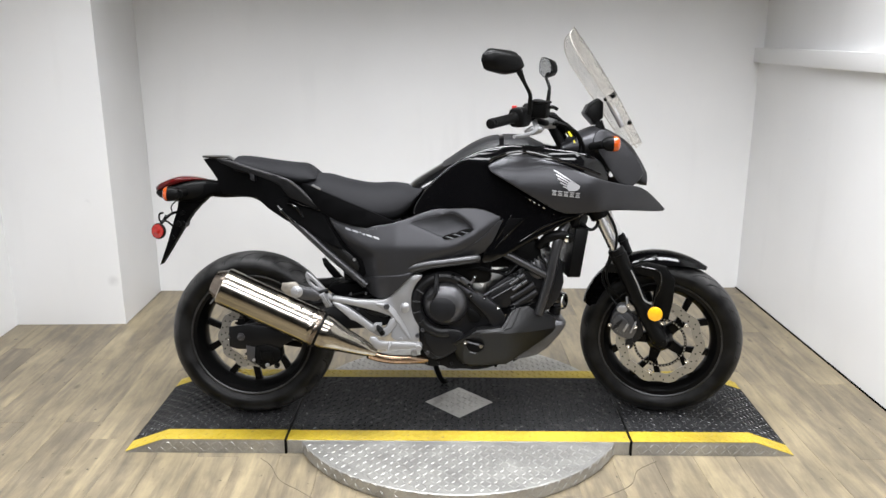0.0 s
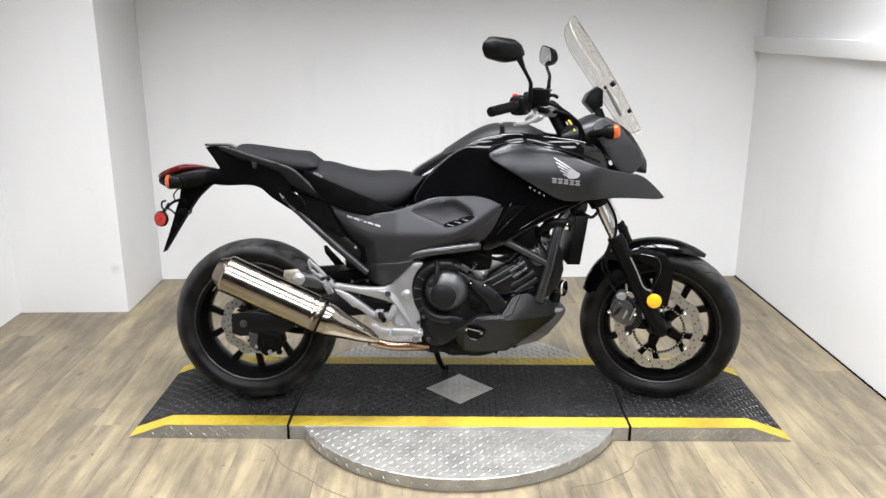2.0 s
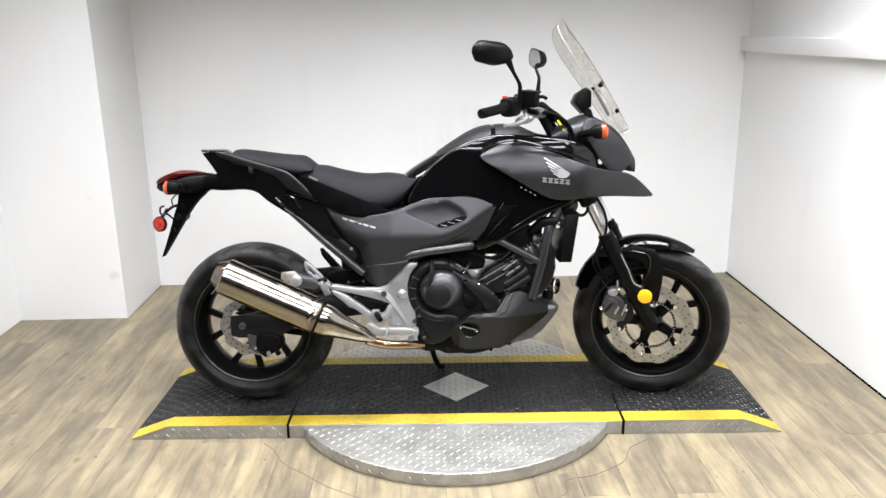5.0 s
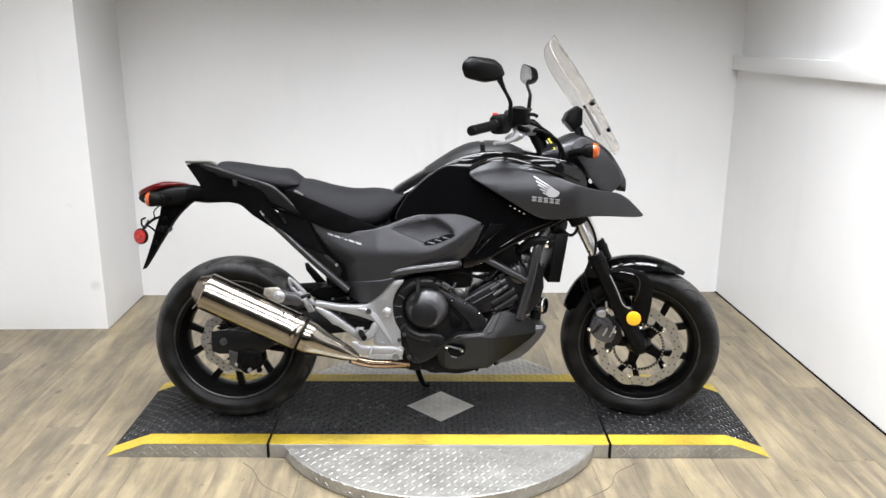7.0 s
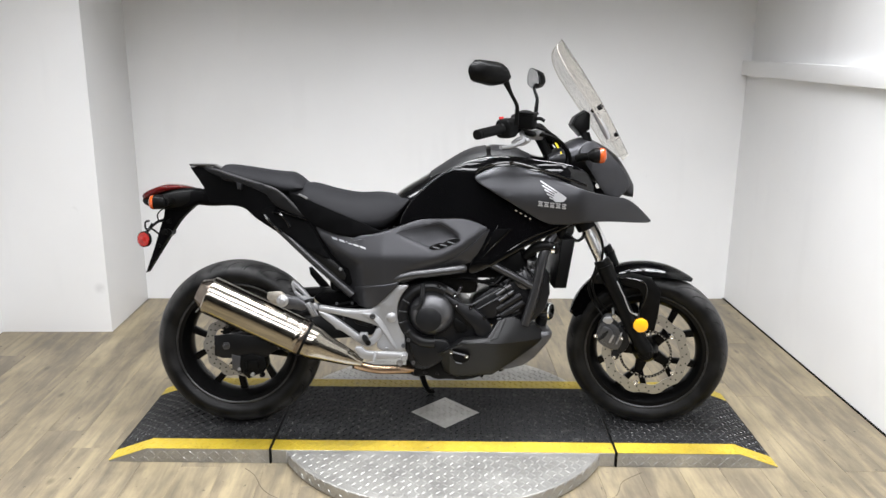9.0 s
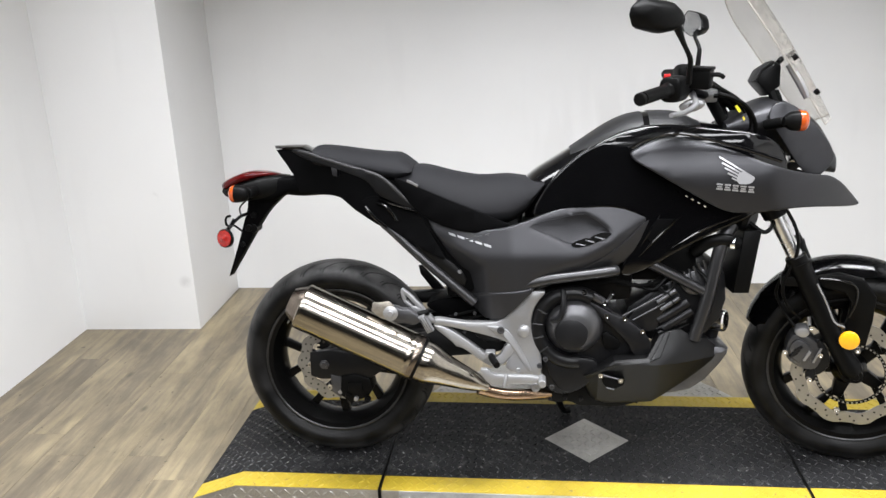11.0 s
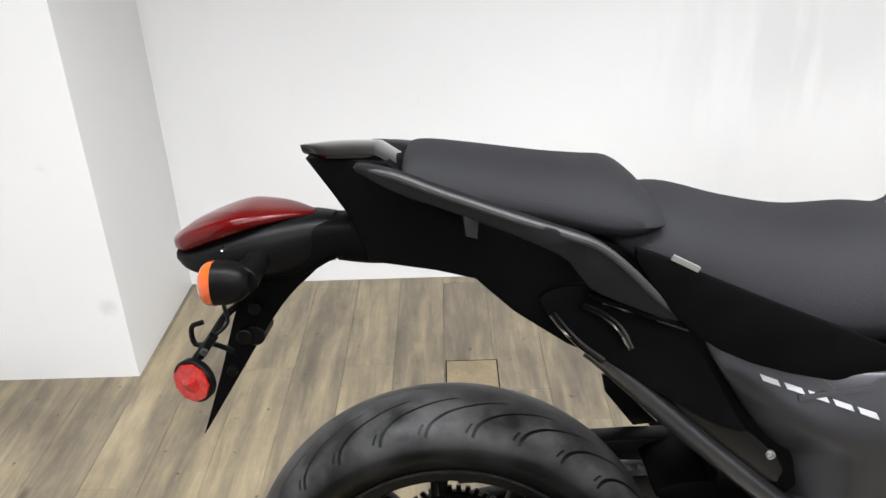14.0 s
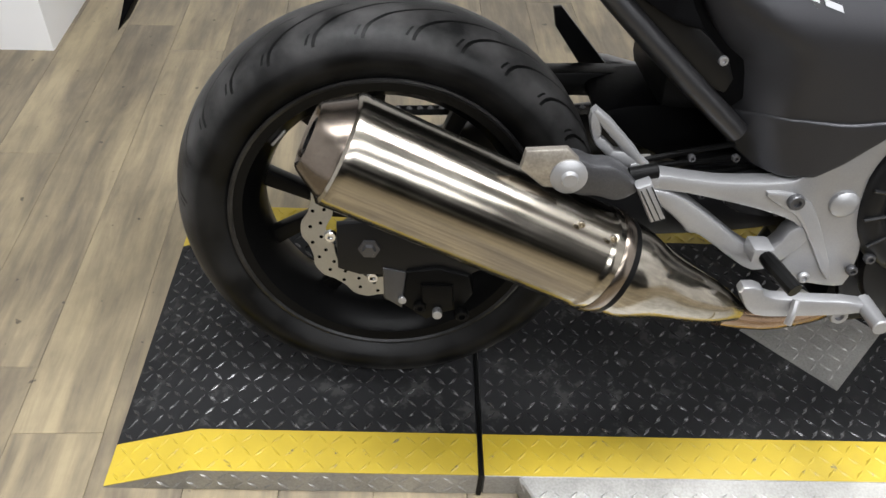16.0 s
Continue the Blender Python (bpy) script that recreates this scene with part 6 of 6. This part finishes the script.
for p, q in zip(grid, grid[1:]):
    for j in range(cols):
        scr.faces.new((p[j], p[j + 1], q[j + 1], q[j]))
bmesh.ops.solidify(scr, geom=scr.faces[:], thickness=0.003)
screen = part("windscreen", scr, SCREEN, bike, "clear tall acrylic windscreen")
ends = [[Vector(p) for p in rim] for rim in SCREEN_RIMS]
for rim in ends:
    part("screen_edge", tube(rim, 0.0016, 6, 0), SCREEN_EDGE, screen, "dull cut edge of the screen")
part("screen_bolt", rod((0.540, -0.075, 1.165), (0.550, -0.080, 1.173), 0.008, 12), BLACK, bike)
part("screen_bolt", rod((0.600, -0.080, 1.072), (0.609, -0.085, 1.079), 0.008, 12), BLACK, bike)
part("screen_bolt", rod((0.545, 0.075, 1.165), (0.557, 0.082, 1.176), 0.008, 12), BLACK, bike)
part("screen_bracket", tube([(0.525, -0.09, 1.150), (0.555, -0.095, 1.100), (0.575, -0.095, 1.060)], [0.009, 0.011, 0.009], 8), SILVER, bike, "pale screen bracket")
dash = part("instrument_panel", slab([(0.452, 1.108), (0.466, 1.138), (0.500, 1.160), (0.515, 1.150), (0.515, 1.095), (0.487, 1.070)], -0.062, 0.035, 0.006, 0), BLACK, bike, "black instrument panel")
part("display", slab([(0.4535, 1.112), (0.467, 1.140), (0.4985, 1.1605), (0.4965, 1.1645), (0.463, 1.143), (0.4485, 1.112)], -0.054, 0.028, 0.001, 0), LID, dash, "dark display face")
part("dash_stay", tube([(0.50, -0.05, 1.08), (0.51, -0.06, 1.04), (0.50, -0.06, 1.0)], 0.016, 8), BLACK, bike)
for s in (-1, 1):
    fs = part("front_signal", merge(rod((0.460, s * 0.13, 0.990), (0.497, s * 0.175, 0.998), 0.014, 12), moved(loft([(0.488, -0.012, 0.012, 0.014, 2.4), (0.505, -0.024, 0.024, 0.024, 2.4), (0.524, -0.026, 0.026, 0.028, 2.4)]), Matrix.Translation((0, s * 0.195, 1.0)))), BLACK, bike, "black front turn signal body")
    part("lens", moved(loft([(0.524, -0.027, 0.027, 0.029, 2.4), (0.540, -0.026, 0.026, 0.027, 2.3), (0.548, -0.016, 0.016, 0.016, 2.2)], steps=3), Matrix.Translation((0, s * 0.195, 1.0))), ORANGE, fs, "orange front signal lens")

# --- fork, front fender, brake
for s in (-1, 1):
    front("fork_tube", rod((0.470, s * 0.105, 0.870), (0.612, s * 0.105, 0.590), 0.0205, 20), FORK, "bright steel fork tube")
    front("dust_seal", rod((0.585, s * 0.105, 0.643), (0.603, s * 0.105, 0.607), 0.029, 20), BLACK)
    front("fork_leg", tube([(0.597, s * 0.105, 0.622), (0.618, s * 0.105, 0.575), (0.715, s * 0.105, 0.380), (0.752, s * 0.105, 0.318), (0.762, s * 0.105, 0.297)], [0.0315, 0.0285, 0.027, 0.030, 0.022], 18, 4), BLACK, "satin black fork leg")
    front("lower_clamp", rod((0.508, s * 0.105, 0.795), (0.530, s * 0.105, 0.752), 0.033, 16), BLACK)
front("fork_bridge", box(0.455, 0.535, -0.10, 0.10, 0.755, 0.795, 0.012), BLACK)
front("axle_clamp", rod((0.763, -0.128, 0.303), (0.763, 0.128, 0.303), 0.020, 16), BLACK)
front("axle_end", rod((0.763, -0.131, 0.303), (0.763, -0.12, 0.303), 0.011, 6), BLACK)
amb = moved(lathe([(0, -0.006), (0.022, -0.005), (0.0255, -0.003), (0.026, 0.004), (0, 0.004)], 32), Matrix.Translation((0.735, -0.147, 0.419)))
front("front_reflector", amb, AMBER, "round amber reflector on the fork leg")
front("reflector_stay", rod((0.715, -0.140, 0.412), (0.700, -0.11, 0.405), 0.008, 8), BLACK)
fen = bmesh.new()
rings = []
for i in range(25):
    a = radians(156 - 95 * i / 24)
    R0 = 0.314 + 0.022 * math.sin(math.pi * (i / 24) ** 0.8) + 0.006 * i / 24
    half = (0.062 + 0.014 * math.sin(math.pi * i / 24) - 0.012 * max(0, (4 - i) / 4)) * math.sqrt(max(0.04, 1 - max(0, (i - 16) / 8.2) ** 2))
    drop = 0.052 - 0.040 * max(0, (i - 14) / 10)
    ring = []
    for j in range(13):
        v = j / 6 - 1
        rr = R0 - drop * abs(v) ** 2.6
        ring.append(fen.verts.new((0.758 + rr * math.cos(a), half * v, 0.284 + rr * math.sin(a))))
    rings.append(ring)
for p, q in zip(rings, rings[1:]):
    for j in range(12):
        fen.faces.new((p[j], p[j + 1], q[j + 1], q[j]))
bmesh.ops.solidify(fen, geom=fen.faces[:], thickness=0.004)
front("front_fender", fen, GLOSS, "gloss black front fender")
for s in (-1, 1):
    y0, y1 = (-0.098, -0.072) if s < 0 else (0.072, 0.098)
    fb = slab([(0.630, 0.575), (0.700, 0.592), (0.765, 0.578), (0.800, 0.530), (0.796, 0.455), (0.785, 0.385), (0.735, 0.385), (0.730, 0.440), (0.738, 0.510), (0.722, 0.540), (0.670, 0.548)], y0, y1, 0.005, 0)
    front("fender_stay", fb, BLACK, "black fender stay")
front("brake_line_guide", tube([(0.655, -0.108, 0.580), (0.690, -0.110, 0.580), (0.742, -0.106, 0.565), (0.750, -0.102, 0.520), (0.735, -0.102, 0.47)], 0.0035, 8), GLOSS)
front("brake_line_guide", tube([(0.645, -0.135, 0.573), (0.672, -0.138, 0.520), (0.695, -0.140, 0.468), (0.722, -0.136, 0.452)], 0.0026, 8), SILVER)
fc = slab([(0.577, 0.352), (0.584, 0.386), (0.597, 0.413), (0.633, 0.411), (0.663, 0.387), (0.680, 0.349), (0.674, 0.314), (0.642, 0.302), (0.613, 0.313), (0.588, 0.329)], -0.112, -0.045, 0.006, 1)
slab([(0.583, 0.362), (0.602, 0.401), (0.630, 0.394), (0.651, 0.369), (0.645, 0.330), (0.617, 0.323)], -0.122, -0.108, 0.005, 1, bm=fc)
caliper = front("front_caliper", fc, ENGINE_LIGHT, "grey cast front brake caliper")
front("caliper_top", slab([(0.597, 0.414), (0.605, 0.431), (0.633, 0.435), (0.641, 0.419), (0.626, 0.401)], -0.118, -0.070, 0.004, 1), SILVER, "pale caliper end block", caliper)
front("caliper_bridge", slab([(0.625, 0.339), (0.631, 0.335), (0.646, 0.364), (0.640, 0.370)], -0.126, -0.118, 0.001, 0), SILVER, "pale strip on the caliper", caliper)
for k in range(3):
    front("caliper_rib", slab([(x + 0.006 * k, z + 0.010 * k) for x, z in ((0.588, 0.348), (0.592, 0.342), (0.612, 0.357), (0.608, 0.363))], -0.127, -0.112, 0.0015, 0), ENGINE, "", caliper)
front("caliper_arm", slab([(0.654, 0.391), (0.670, 0.400), (0.691, 0.367), (0.701, 0.329), (0.679, 0.296), (0.659, 0.290), (0.661, 0.326), (0.676, 0.349)], -0.112, -0.092, 0.004, 1), FRAME, "", caliper)
front("caliper_ear", slab([(0.638, 0.302), (0.662, 0.313), (0.667, 0.278), (0.652, 0.263), (0.635, 0.275)], -0.110, -0.092, 0.003, 1), ENGINE, "", caliper)
for x, z in ((0.641, 0.438), (0.670, 0.358), (0.647, 0.282), (0.578, 0.360), (0.762, 0.380)):
    front("caliper_bolt", bolt(x, -0.118, z, 0.0075, 0.010), CHROME, "", caliper)
front("bleed_nipple", rod((0.639, -0.105, 0.424), (0.635, -0.100, 0.463), 0.005, 10), SILVER, "", caliper)
front("pad_pin", rod((0.653, -0.120, 0.332), (0.671, -0.120, 0.377), 0.003, 8), SILVER, "", caliper)
front("brake_hose", tube([(0.612, -0.10, 0.455), (0.575, -0.115, 0.50), (0.560, -0.12, 0.56), (0.590, -0.125, 0.66), (0.575, -0.115, 0.74), (0.50, -0.10, 0.85)], 0.0048, 8), BLACK)
front("brake_hose", tube([(0.600, -0.10, 0.430), (0.570, -0.09, 0.47), (0.545, -0.09, 0.53), (0.566, -0.10, 0.60), (0.575, -0.11, 0.66)], 0.0045, 8), BLACK)
front("hose_joint", box(0.553, 0.600, -0.12, -0.09, 0.555, 0.585, 0.006), BLACK)

# --- handlebar, controls, mirrors
front("handlebar", tube([(0.190, -0.40, 1.108), (0.238, -0.285, 1.116), (0.280, -0.20, 1.112), (0.322, -0.11, 1.088), (0.332, 0.0, 1.080), (0.322, 0.11, 1.088), (0.280, 0.20, 1.112), (0.238, 0.285, 1.116), (0.190, 0.40, 1.108)], 0.011, 12), BLACK, "black tubular handlebar")
for s in (-1, 1):
    d = Vector((0.193, s * 0.392, 1.108)) - Vector((0.243, s * 0.272, 1.116))
    g0 = Vector((0.243, s * 0.272, 1.116))
    gp, gr = [], []
    for i in range(15):
        gp.append(g0 + d * i / 14)
        gr.append(0.0172 - 0.0012 * (i % 2) + (0.003 if i == 0 else 0))
    front("grip", tube(gp, gr, 16, 0), BLACK, "ribbed black rubber grip")
    front("bar_end", rod(g0 + d * 1.0, g0 + d * 1.12, 0.0165, 16), BLACK)
    front("switch_box", moved(loft([(-0.030, -0.026, 0.026, 0.024, 3), (-0.022, -0.033, 0.033, 0.030, 3), (0.022, -0.033, 0.033, 0.030, 3), (0.030, -0.026, 0.026, 0.024, 3)]), Matrix.Translation((0.258, s * 0.235, 1.116)) @ pose(0, 0, 0, 0, 0, 90 + s * 22)), BLACK, "black switch housing")
    front("mirror_stem", tube([(0.293, s * 0.262, 1.130), (0.296, s * 0.268, 1.170), (0.296, s * 0.278, 1.196), (0.280, s * 0.305, 1.235), (0.266 if s < 0 else 0.298, s * 0.335, 1.276 if s < 0 else 1.250)], [0.0085, 0.0075, 0.0065, 0.0065, 0.012], 10), BLACK, "black mirror stem")
    mh = bmesh.new()
    corners = [Vector(p) for p in ((-0.086, 0.006), (-0.082, 0.024), (-0.058, 0.043), (0.036, 0.033), (0.066, 0.014), (0.082, -0.016), (0.050, -0.035), (0.0, -0.040), (-0.072, -0.023))]
    shape = [q for a, b_ in zip(corners, corners[1:] + corners[:1]) for q in (a.lerp(b_, 0.14), a.lerp(b_, 0.86))]
    layers = []
    for k, (sc, dep) in enumerate(((0.0, 0.036), (0.55, 0.034), (0.80, 0.026), (0.96, 0.010), (1.0, 0.0), (0.97, -0.004), (0.92, -0.003))):
        layers.append([mh.verts.new((dep, s * p.x * sc * -1, p.y * sc)) for p in shape] if sc else [mh.verts.new((dep, 0, 0))])
    n = len(shape)
    for u, v in zip(layers, layers[1:]):
        for j in range(n):
            if len(u) == 1:
                mh.faces.new((u[0], v[j], v[(j + 1) % n]))
            else:
                mh.faces.new((u[j], v[j], v[(j + 1) % n], u[(j + 1) % n]))
    MM = Matrix.Translation((0.222 if s < 0 else 0.272, s * 0.365, 1.300 if s < 0 else 1.268)) @ pose(0, 0, 0, 0, 6, -42 if s < 0 else 24) @ Matrix.Scale(1.03, 4)
    house = front("mirror", moved(mh, MM), BLACK, "black mirror housing")
    mg = bmesh.new()
    mg.faces.new([mg.verts.new((-0.003, s * p.x * 0.93 * -1, p.y * 0.93)) for p in shape])
    bmesh.ops.solidify(mg, geom=mg.faces[:], thickness=0.002)
    front("mirror_glass", moved(mg, MM), MIRROR, "silvered mirror glass", house)
front("brake_lever", tube([(0.298, -0.175, 1.100), (0.312, -0.23, 1.074), (0.285, -0.31, 1.062), (0.262, -0.385, 1.066)], [0.009, 0.008, 0.007, 0.006], 10), SILVER, "silver brake lever")
front("clutch_lever", tube([(0.298, 0.175, 1.100), (0.305, 0.23, 1.092), (0.285, 0.31, 1.086), (0.262, 0.385, 1.086)], [0.009, 0.008, 0.007, 0.006], 10), SILVER, "silver clutch lever")
front("brake_reservoir", moved(box(-0.030, 0.030, -0.026, 0.026, -0.026, 0.026, 0.006), Matrix.Translation((0.318, -0.185, 1.137)) @ pose(0, 0, 0, 0, 4, -10)), BLACK, "black brake fluid reservoir")
front("reservoir_cap", moved(box(-0.034, 0.034, -0.030, 0.030, 0.0, 0.008, 0.003), Matrix.Translation((0.318, -0.185, 1.160)) @ pose(0, 0, 0, 0, 4, -10)), BLACK)
front("reservoir_spout", tube([(0.345, -0.185, 1.145), (0.365, -0.185, 1.146), (0.378, -0.18, 1.138)], 0.006, 8), BLACK)
front("stop_switch", moved(box(-0.008, 0.008, -0.006, 0.006, -0.005, 0.005, 0.002), Matrix.Translation((0.240, -0.245, 1.150))), REDKNOB, "red engine stop switch")
front("bar_clamp", box(0.300, 0.362, -0.075, 0.075, 1.062, 1.096, 0.010), SILVER, "silver handlebar clamp")
front("top_yoke", box(0.36, 0.46, -0.11, 0.11, 0.950, 0.980, 0.012), BLACK)
front("bar_riser", rod((0.345, -0.045, 1.070), (0.400, -0.045, 0.97), 0.018, 12), BLACK)
front("bar_riser", rod((0.345, 0.045, 1.070), (0.400, 0.045, 0.97), 0.018, 12), BLACK)
front("lever_perch", slab([(0.262, 1.062), (0.290, 1.085), (0.330, 1.085), (0.335, 1.066), (0.300, 1.050)], -0.215, -0.165, 0.006, 1), SILVER, "silver lever perch")
front("perch_bolt", bolt(0.300, -0.216, 1.070, 0.007, 0.006), CHROME)
front("cable_box", loft([(0.345, 1.055, 1.088, 0.020, 3), (0.365, 1.045, 1.090, 0.024, 3), (0.392, 1.040, 1.078, 0.022, 3)]), BLACK)
for i in range(5):
    y = -0.15 + 0.05 * i
    part("control_cable", tube([(0.330, y, 1.075 - 0.004 * i), (0.370, y - 0.01, 1.062 + 0.005 * (i % 3)), (0.412, y * 0.9, 1.036), (0.436, y * 0.8, 0.995), (0.44, y * 0.7, 0.95)], 0.0062, 8), BLACK, bike)
for i in range(5):
    y = -0.12 + 0.03 * i
    part("control_cable", tube([(0.300, -0.17 + 0.02 * i, 1.098), (0.345, y - 0.02, 1.085 + 0.006 * i), (0.395, y, 1.055), (0.425, y, 1.00), (0.415, y * 0.8, 0.95)], 0.0046, 8), BLACK, bike)
part("caution_tag", slab([(0.378, 1.042), (0.384, 1.045), (0.396, 1.028), (0.390, 1.024)], -0.135, -0.132, 0.0, 0), YELLOW_TAG, bike, "yellow caution label on a cable")
part("caution_tag", slab([(0.398, 1.012), (0.402, 1.014), (0.406, 1.006), (0.402, 1.003)], -0.137, -0.134, 0.0, 0), YELLOW_TAG, bike, "yellow caution label on a cable")

# --- badges, as plain shapes
def stroke(a, b_, w, bow, mat_, name, label="", lift=0.003):
    """A flat strip from a to b_ on the bodywork."""
    a, b_ = Vector(a), Vector(b_)
    nrm = Vector((-(b_ - a).y, (b_ - a).x)).normalized() * w / 2
    return part(name, slab([a - nrm, b_ - nrm, b_ + nrm, a + nrm], -lift, 0.0, 0.0, 0, shape=bow, grid=0.015), mat_, bike, label)


WING = [(0.322, 0.912), (0.328, 0.897), (0.334, 0.884), (0.342, 0.870), (0.352, 0.857)]
for i, tip in enumerate(WING):
    stroke(tip, (0.398 - 0.004 * i, 0.863 - 0.005 * i), 0.0044, shroud_bow, DECAL, "wing_badge_bar", "silver wing-shaped badge bar")
part("wing_badge_body", slab([(0.372, 0.878), (0.404, 0.863), (0.411, 0.855), (0.398, 0.840), (0.362, 0.842)], -0.0034, 0.0, 0.0, 1, shape=shroud_bow), DECAL, bike, "silver root of the wing badge")
for i in range(5):
    x0 = 0.315 + 0.0200 * i
    z0 = 0.836 - 0.0022 * i
    for dz in (-0.0062, 0.0062):
        stroke((x0, z0 + dz), (x0 + 0.015, z0 + dz - 0.0016), 0.0042, shroud_bow, DECAL, "badge_block")
    stroke((x0 + 0.002, z0 - 0.0006), (x0 + 0.013, z0 - 0.0018), 0.0040, shroud_bow, DECAL, "badge_block")
stroke((-0.352, 0.716), (-0.300, 0.672), 0.009, side_cover_bow, DARK_DECAL, "badge_slash", "black badge stroke", 0.0015)
stroke((-0.360, 0.684), (-0.285, 0.702), 0.006, side_cover_bow, GREY, "badge_slash", "grey badge stroke", 0.0022)
for i in range(5):
    x0, z0 = -0.398 + 0.0255 * i, 0.7035 - 0.0070 * i
    part("model_badge_bar", slab([(x0 - 0.0030, z0 + 0.0036), (x0 + 0.0160, z0 - 0.0016), (x0 + 0.0190, z0 - 0.0082), (x0, z0 - 0.0030)], -0.002, 0.0, 0.0, 0, shape=side_cover_bow), DECAL, bike, "pale silver badge bar")

# the bodywork drawn in to the wheels' plane
SNUG = Matrix.Translation((-0.2, 0, 1.35)) @ Matrix.Diagonal((0.992, 1, 0.992, 1)) @ Matrix.Translation((0.2, 0, -1.35))
for ob in bike.children_recursive:
    if ob in (rear_wheel, front_wheel) or ob.parent in (rear_wheel, front_wheel):
        continue
    m = ob.matrix_local if ob.parent == bike else ob.parent.matrix_local @ ob.matrix_local
    ob.data.transform(m.inverted() @ SNUG @ m)


# ---------------------------------------------------------------- floor hatch and planks
hatch = box(-0.772, -0.628, 0.905, 1.060, -0.003, 0.0014, 0.001, 1)
tagged(part("floor_hatch", hatch, HATCH, None), "brown square cover board let into the floor", "hatch", kind="structure")
gap_rim = box(-0.775, -0.625, 0.902, 1.063, -0.003, 0.0006, 0.0, 1)
tagged(part("hatch_gap", gap_rim, SHADOW_GAP, None), "thin dark gap round the floor hatch", "hatch gap", kind="structure")
PW, PL = 0.145, 1.22
me = None
rows = int((X_RIGHT - X_LEFT + 0.1) / PW) + 1
for i in range(rows):
    x = X_LEFT - 0.02 + PW * (i + 0.5)
    y = Y_REAR - PL * ((i * 0.37 + 0.13 * (i % 3)) % 1.0)
    while y < Y_BACK:
        y0, y1 = max(y, Y_REAR), min(y + PL, Y_BACK)
        whole = y1 - y0 > PL - 0.001
        if y1 - y0 < 0.02:
            y += PL
            continue
        if whole and me is not None:
            ob = new("plank", me)
            ob.parent = floor
        else:
            half = (y1 - y0) / 2
            ob = part("plank", box(-PW / 2 + 0.0003, PW / 2 - 0.0003, -half + 0.0003, half - 0.0003, -0.003, 0.0, 0.0006, 1), PLANK, floor)
            if whole:
                me = ob.data
        ob.location = (x, (y0 + y1) / 2, 0)
        y += PL

# the rough cut line round the turntable
cut = [(-0.70, -0.32), (-0.65, -0.37), (-0.61, -0.45), (-0.54, -0.52), (-0.41, -0.63), (-0.25, -0.72), (-0.14, -0.745), (0.15, -0.75), (0.32, -0.69), (0.335, -0.62), (0.45, -0.58), (0.55, -0.51), (0.60, -0.42), (0.68, -0.36)]
pts = catmull([Vector((x, y, 0.0003)) for x, y in cut], 5)
pts = [p + Vector((noise.noise(p * 9) * 0.012, noise.noise(p * 9 + Vector((3, 1, 2))) * 0.012, 0)) for p in pts]
tagged(part("floor_cut", tube(pts, 0.0014, 5, 0), CUT, None), "thin dark uneven cut line in the floor round the turntable", "floor cut", kind="structure")
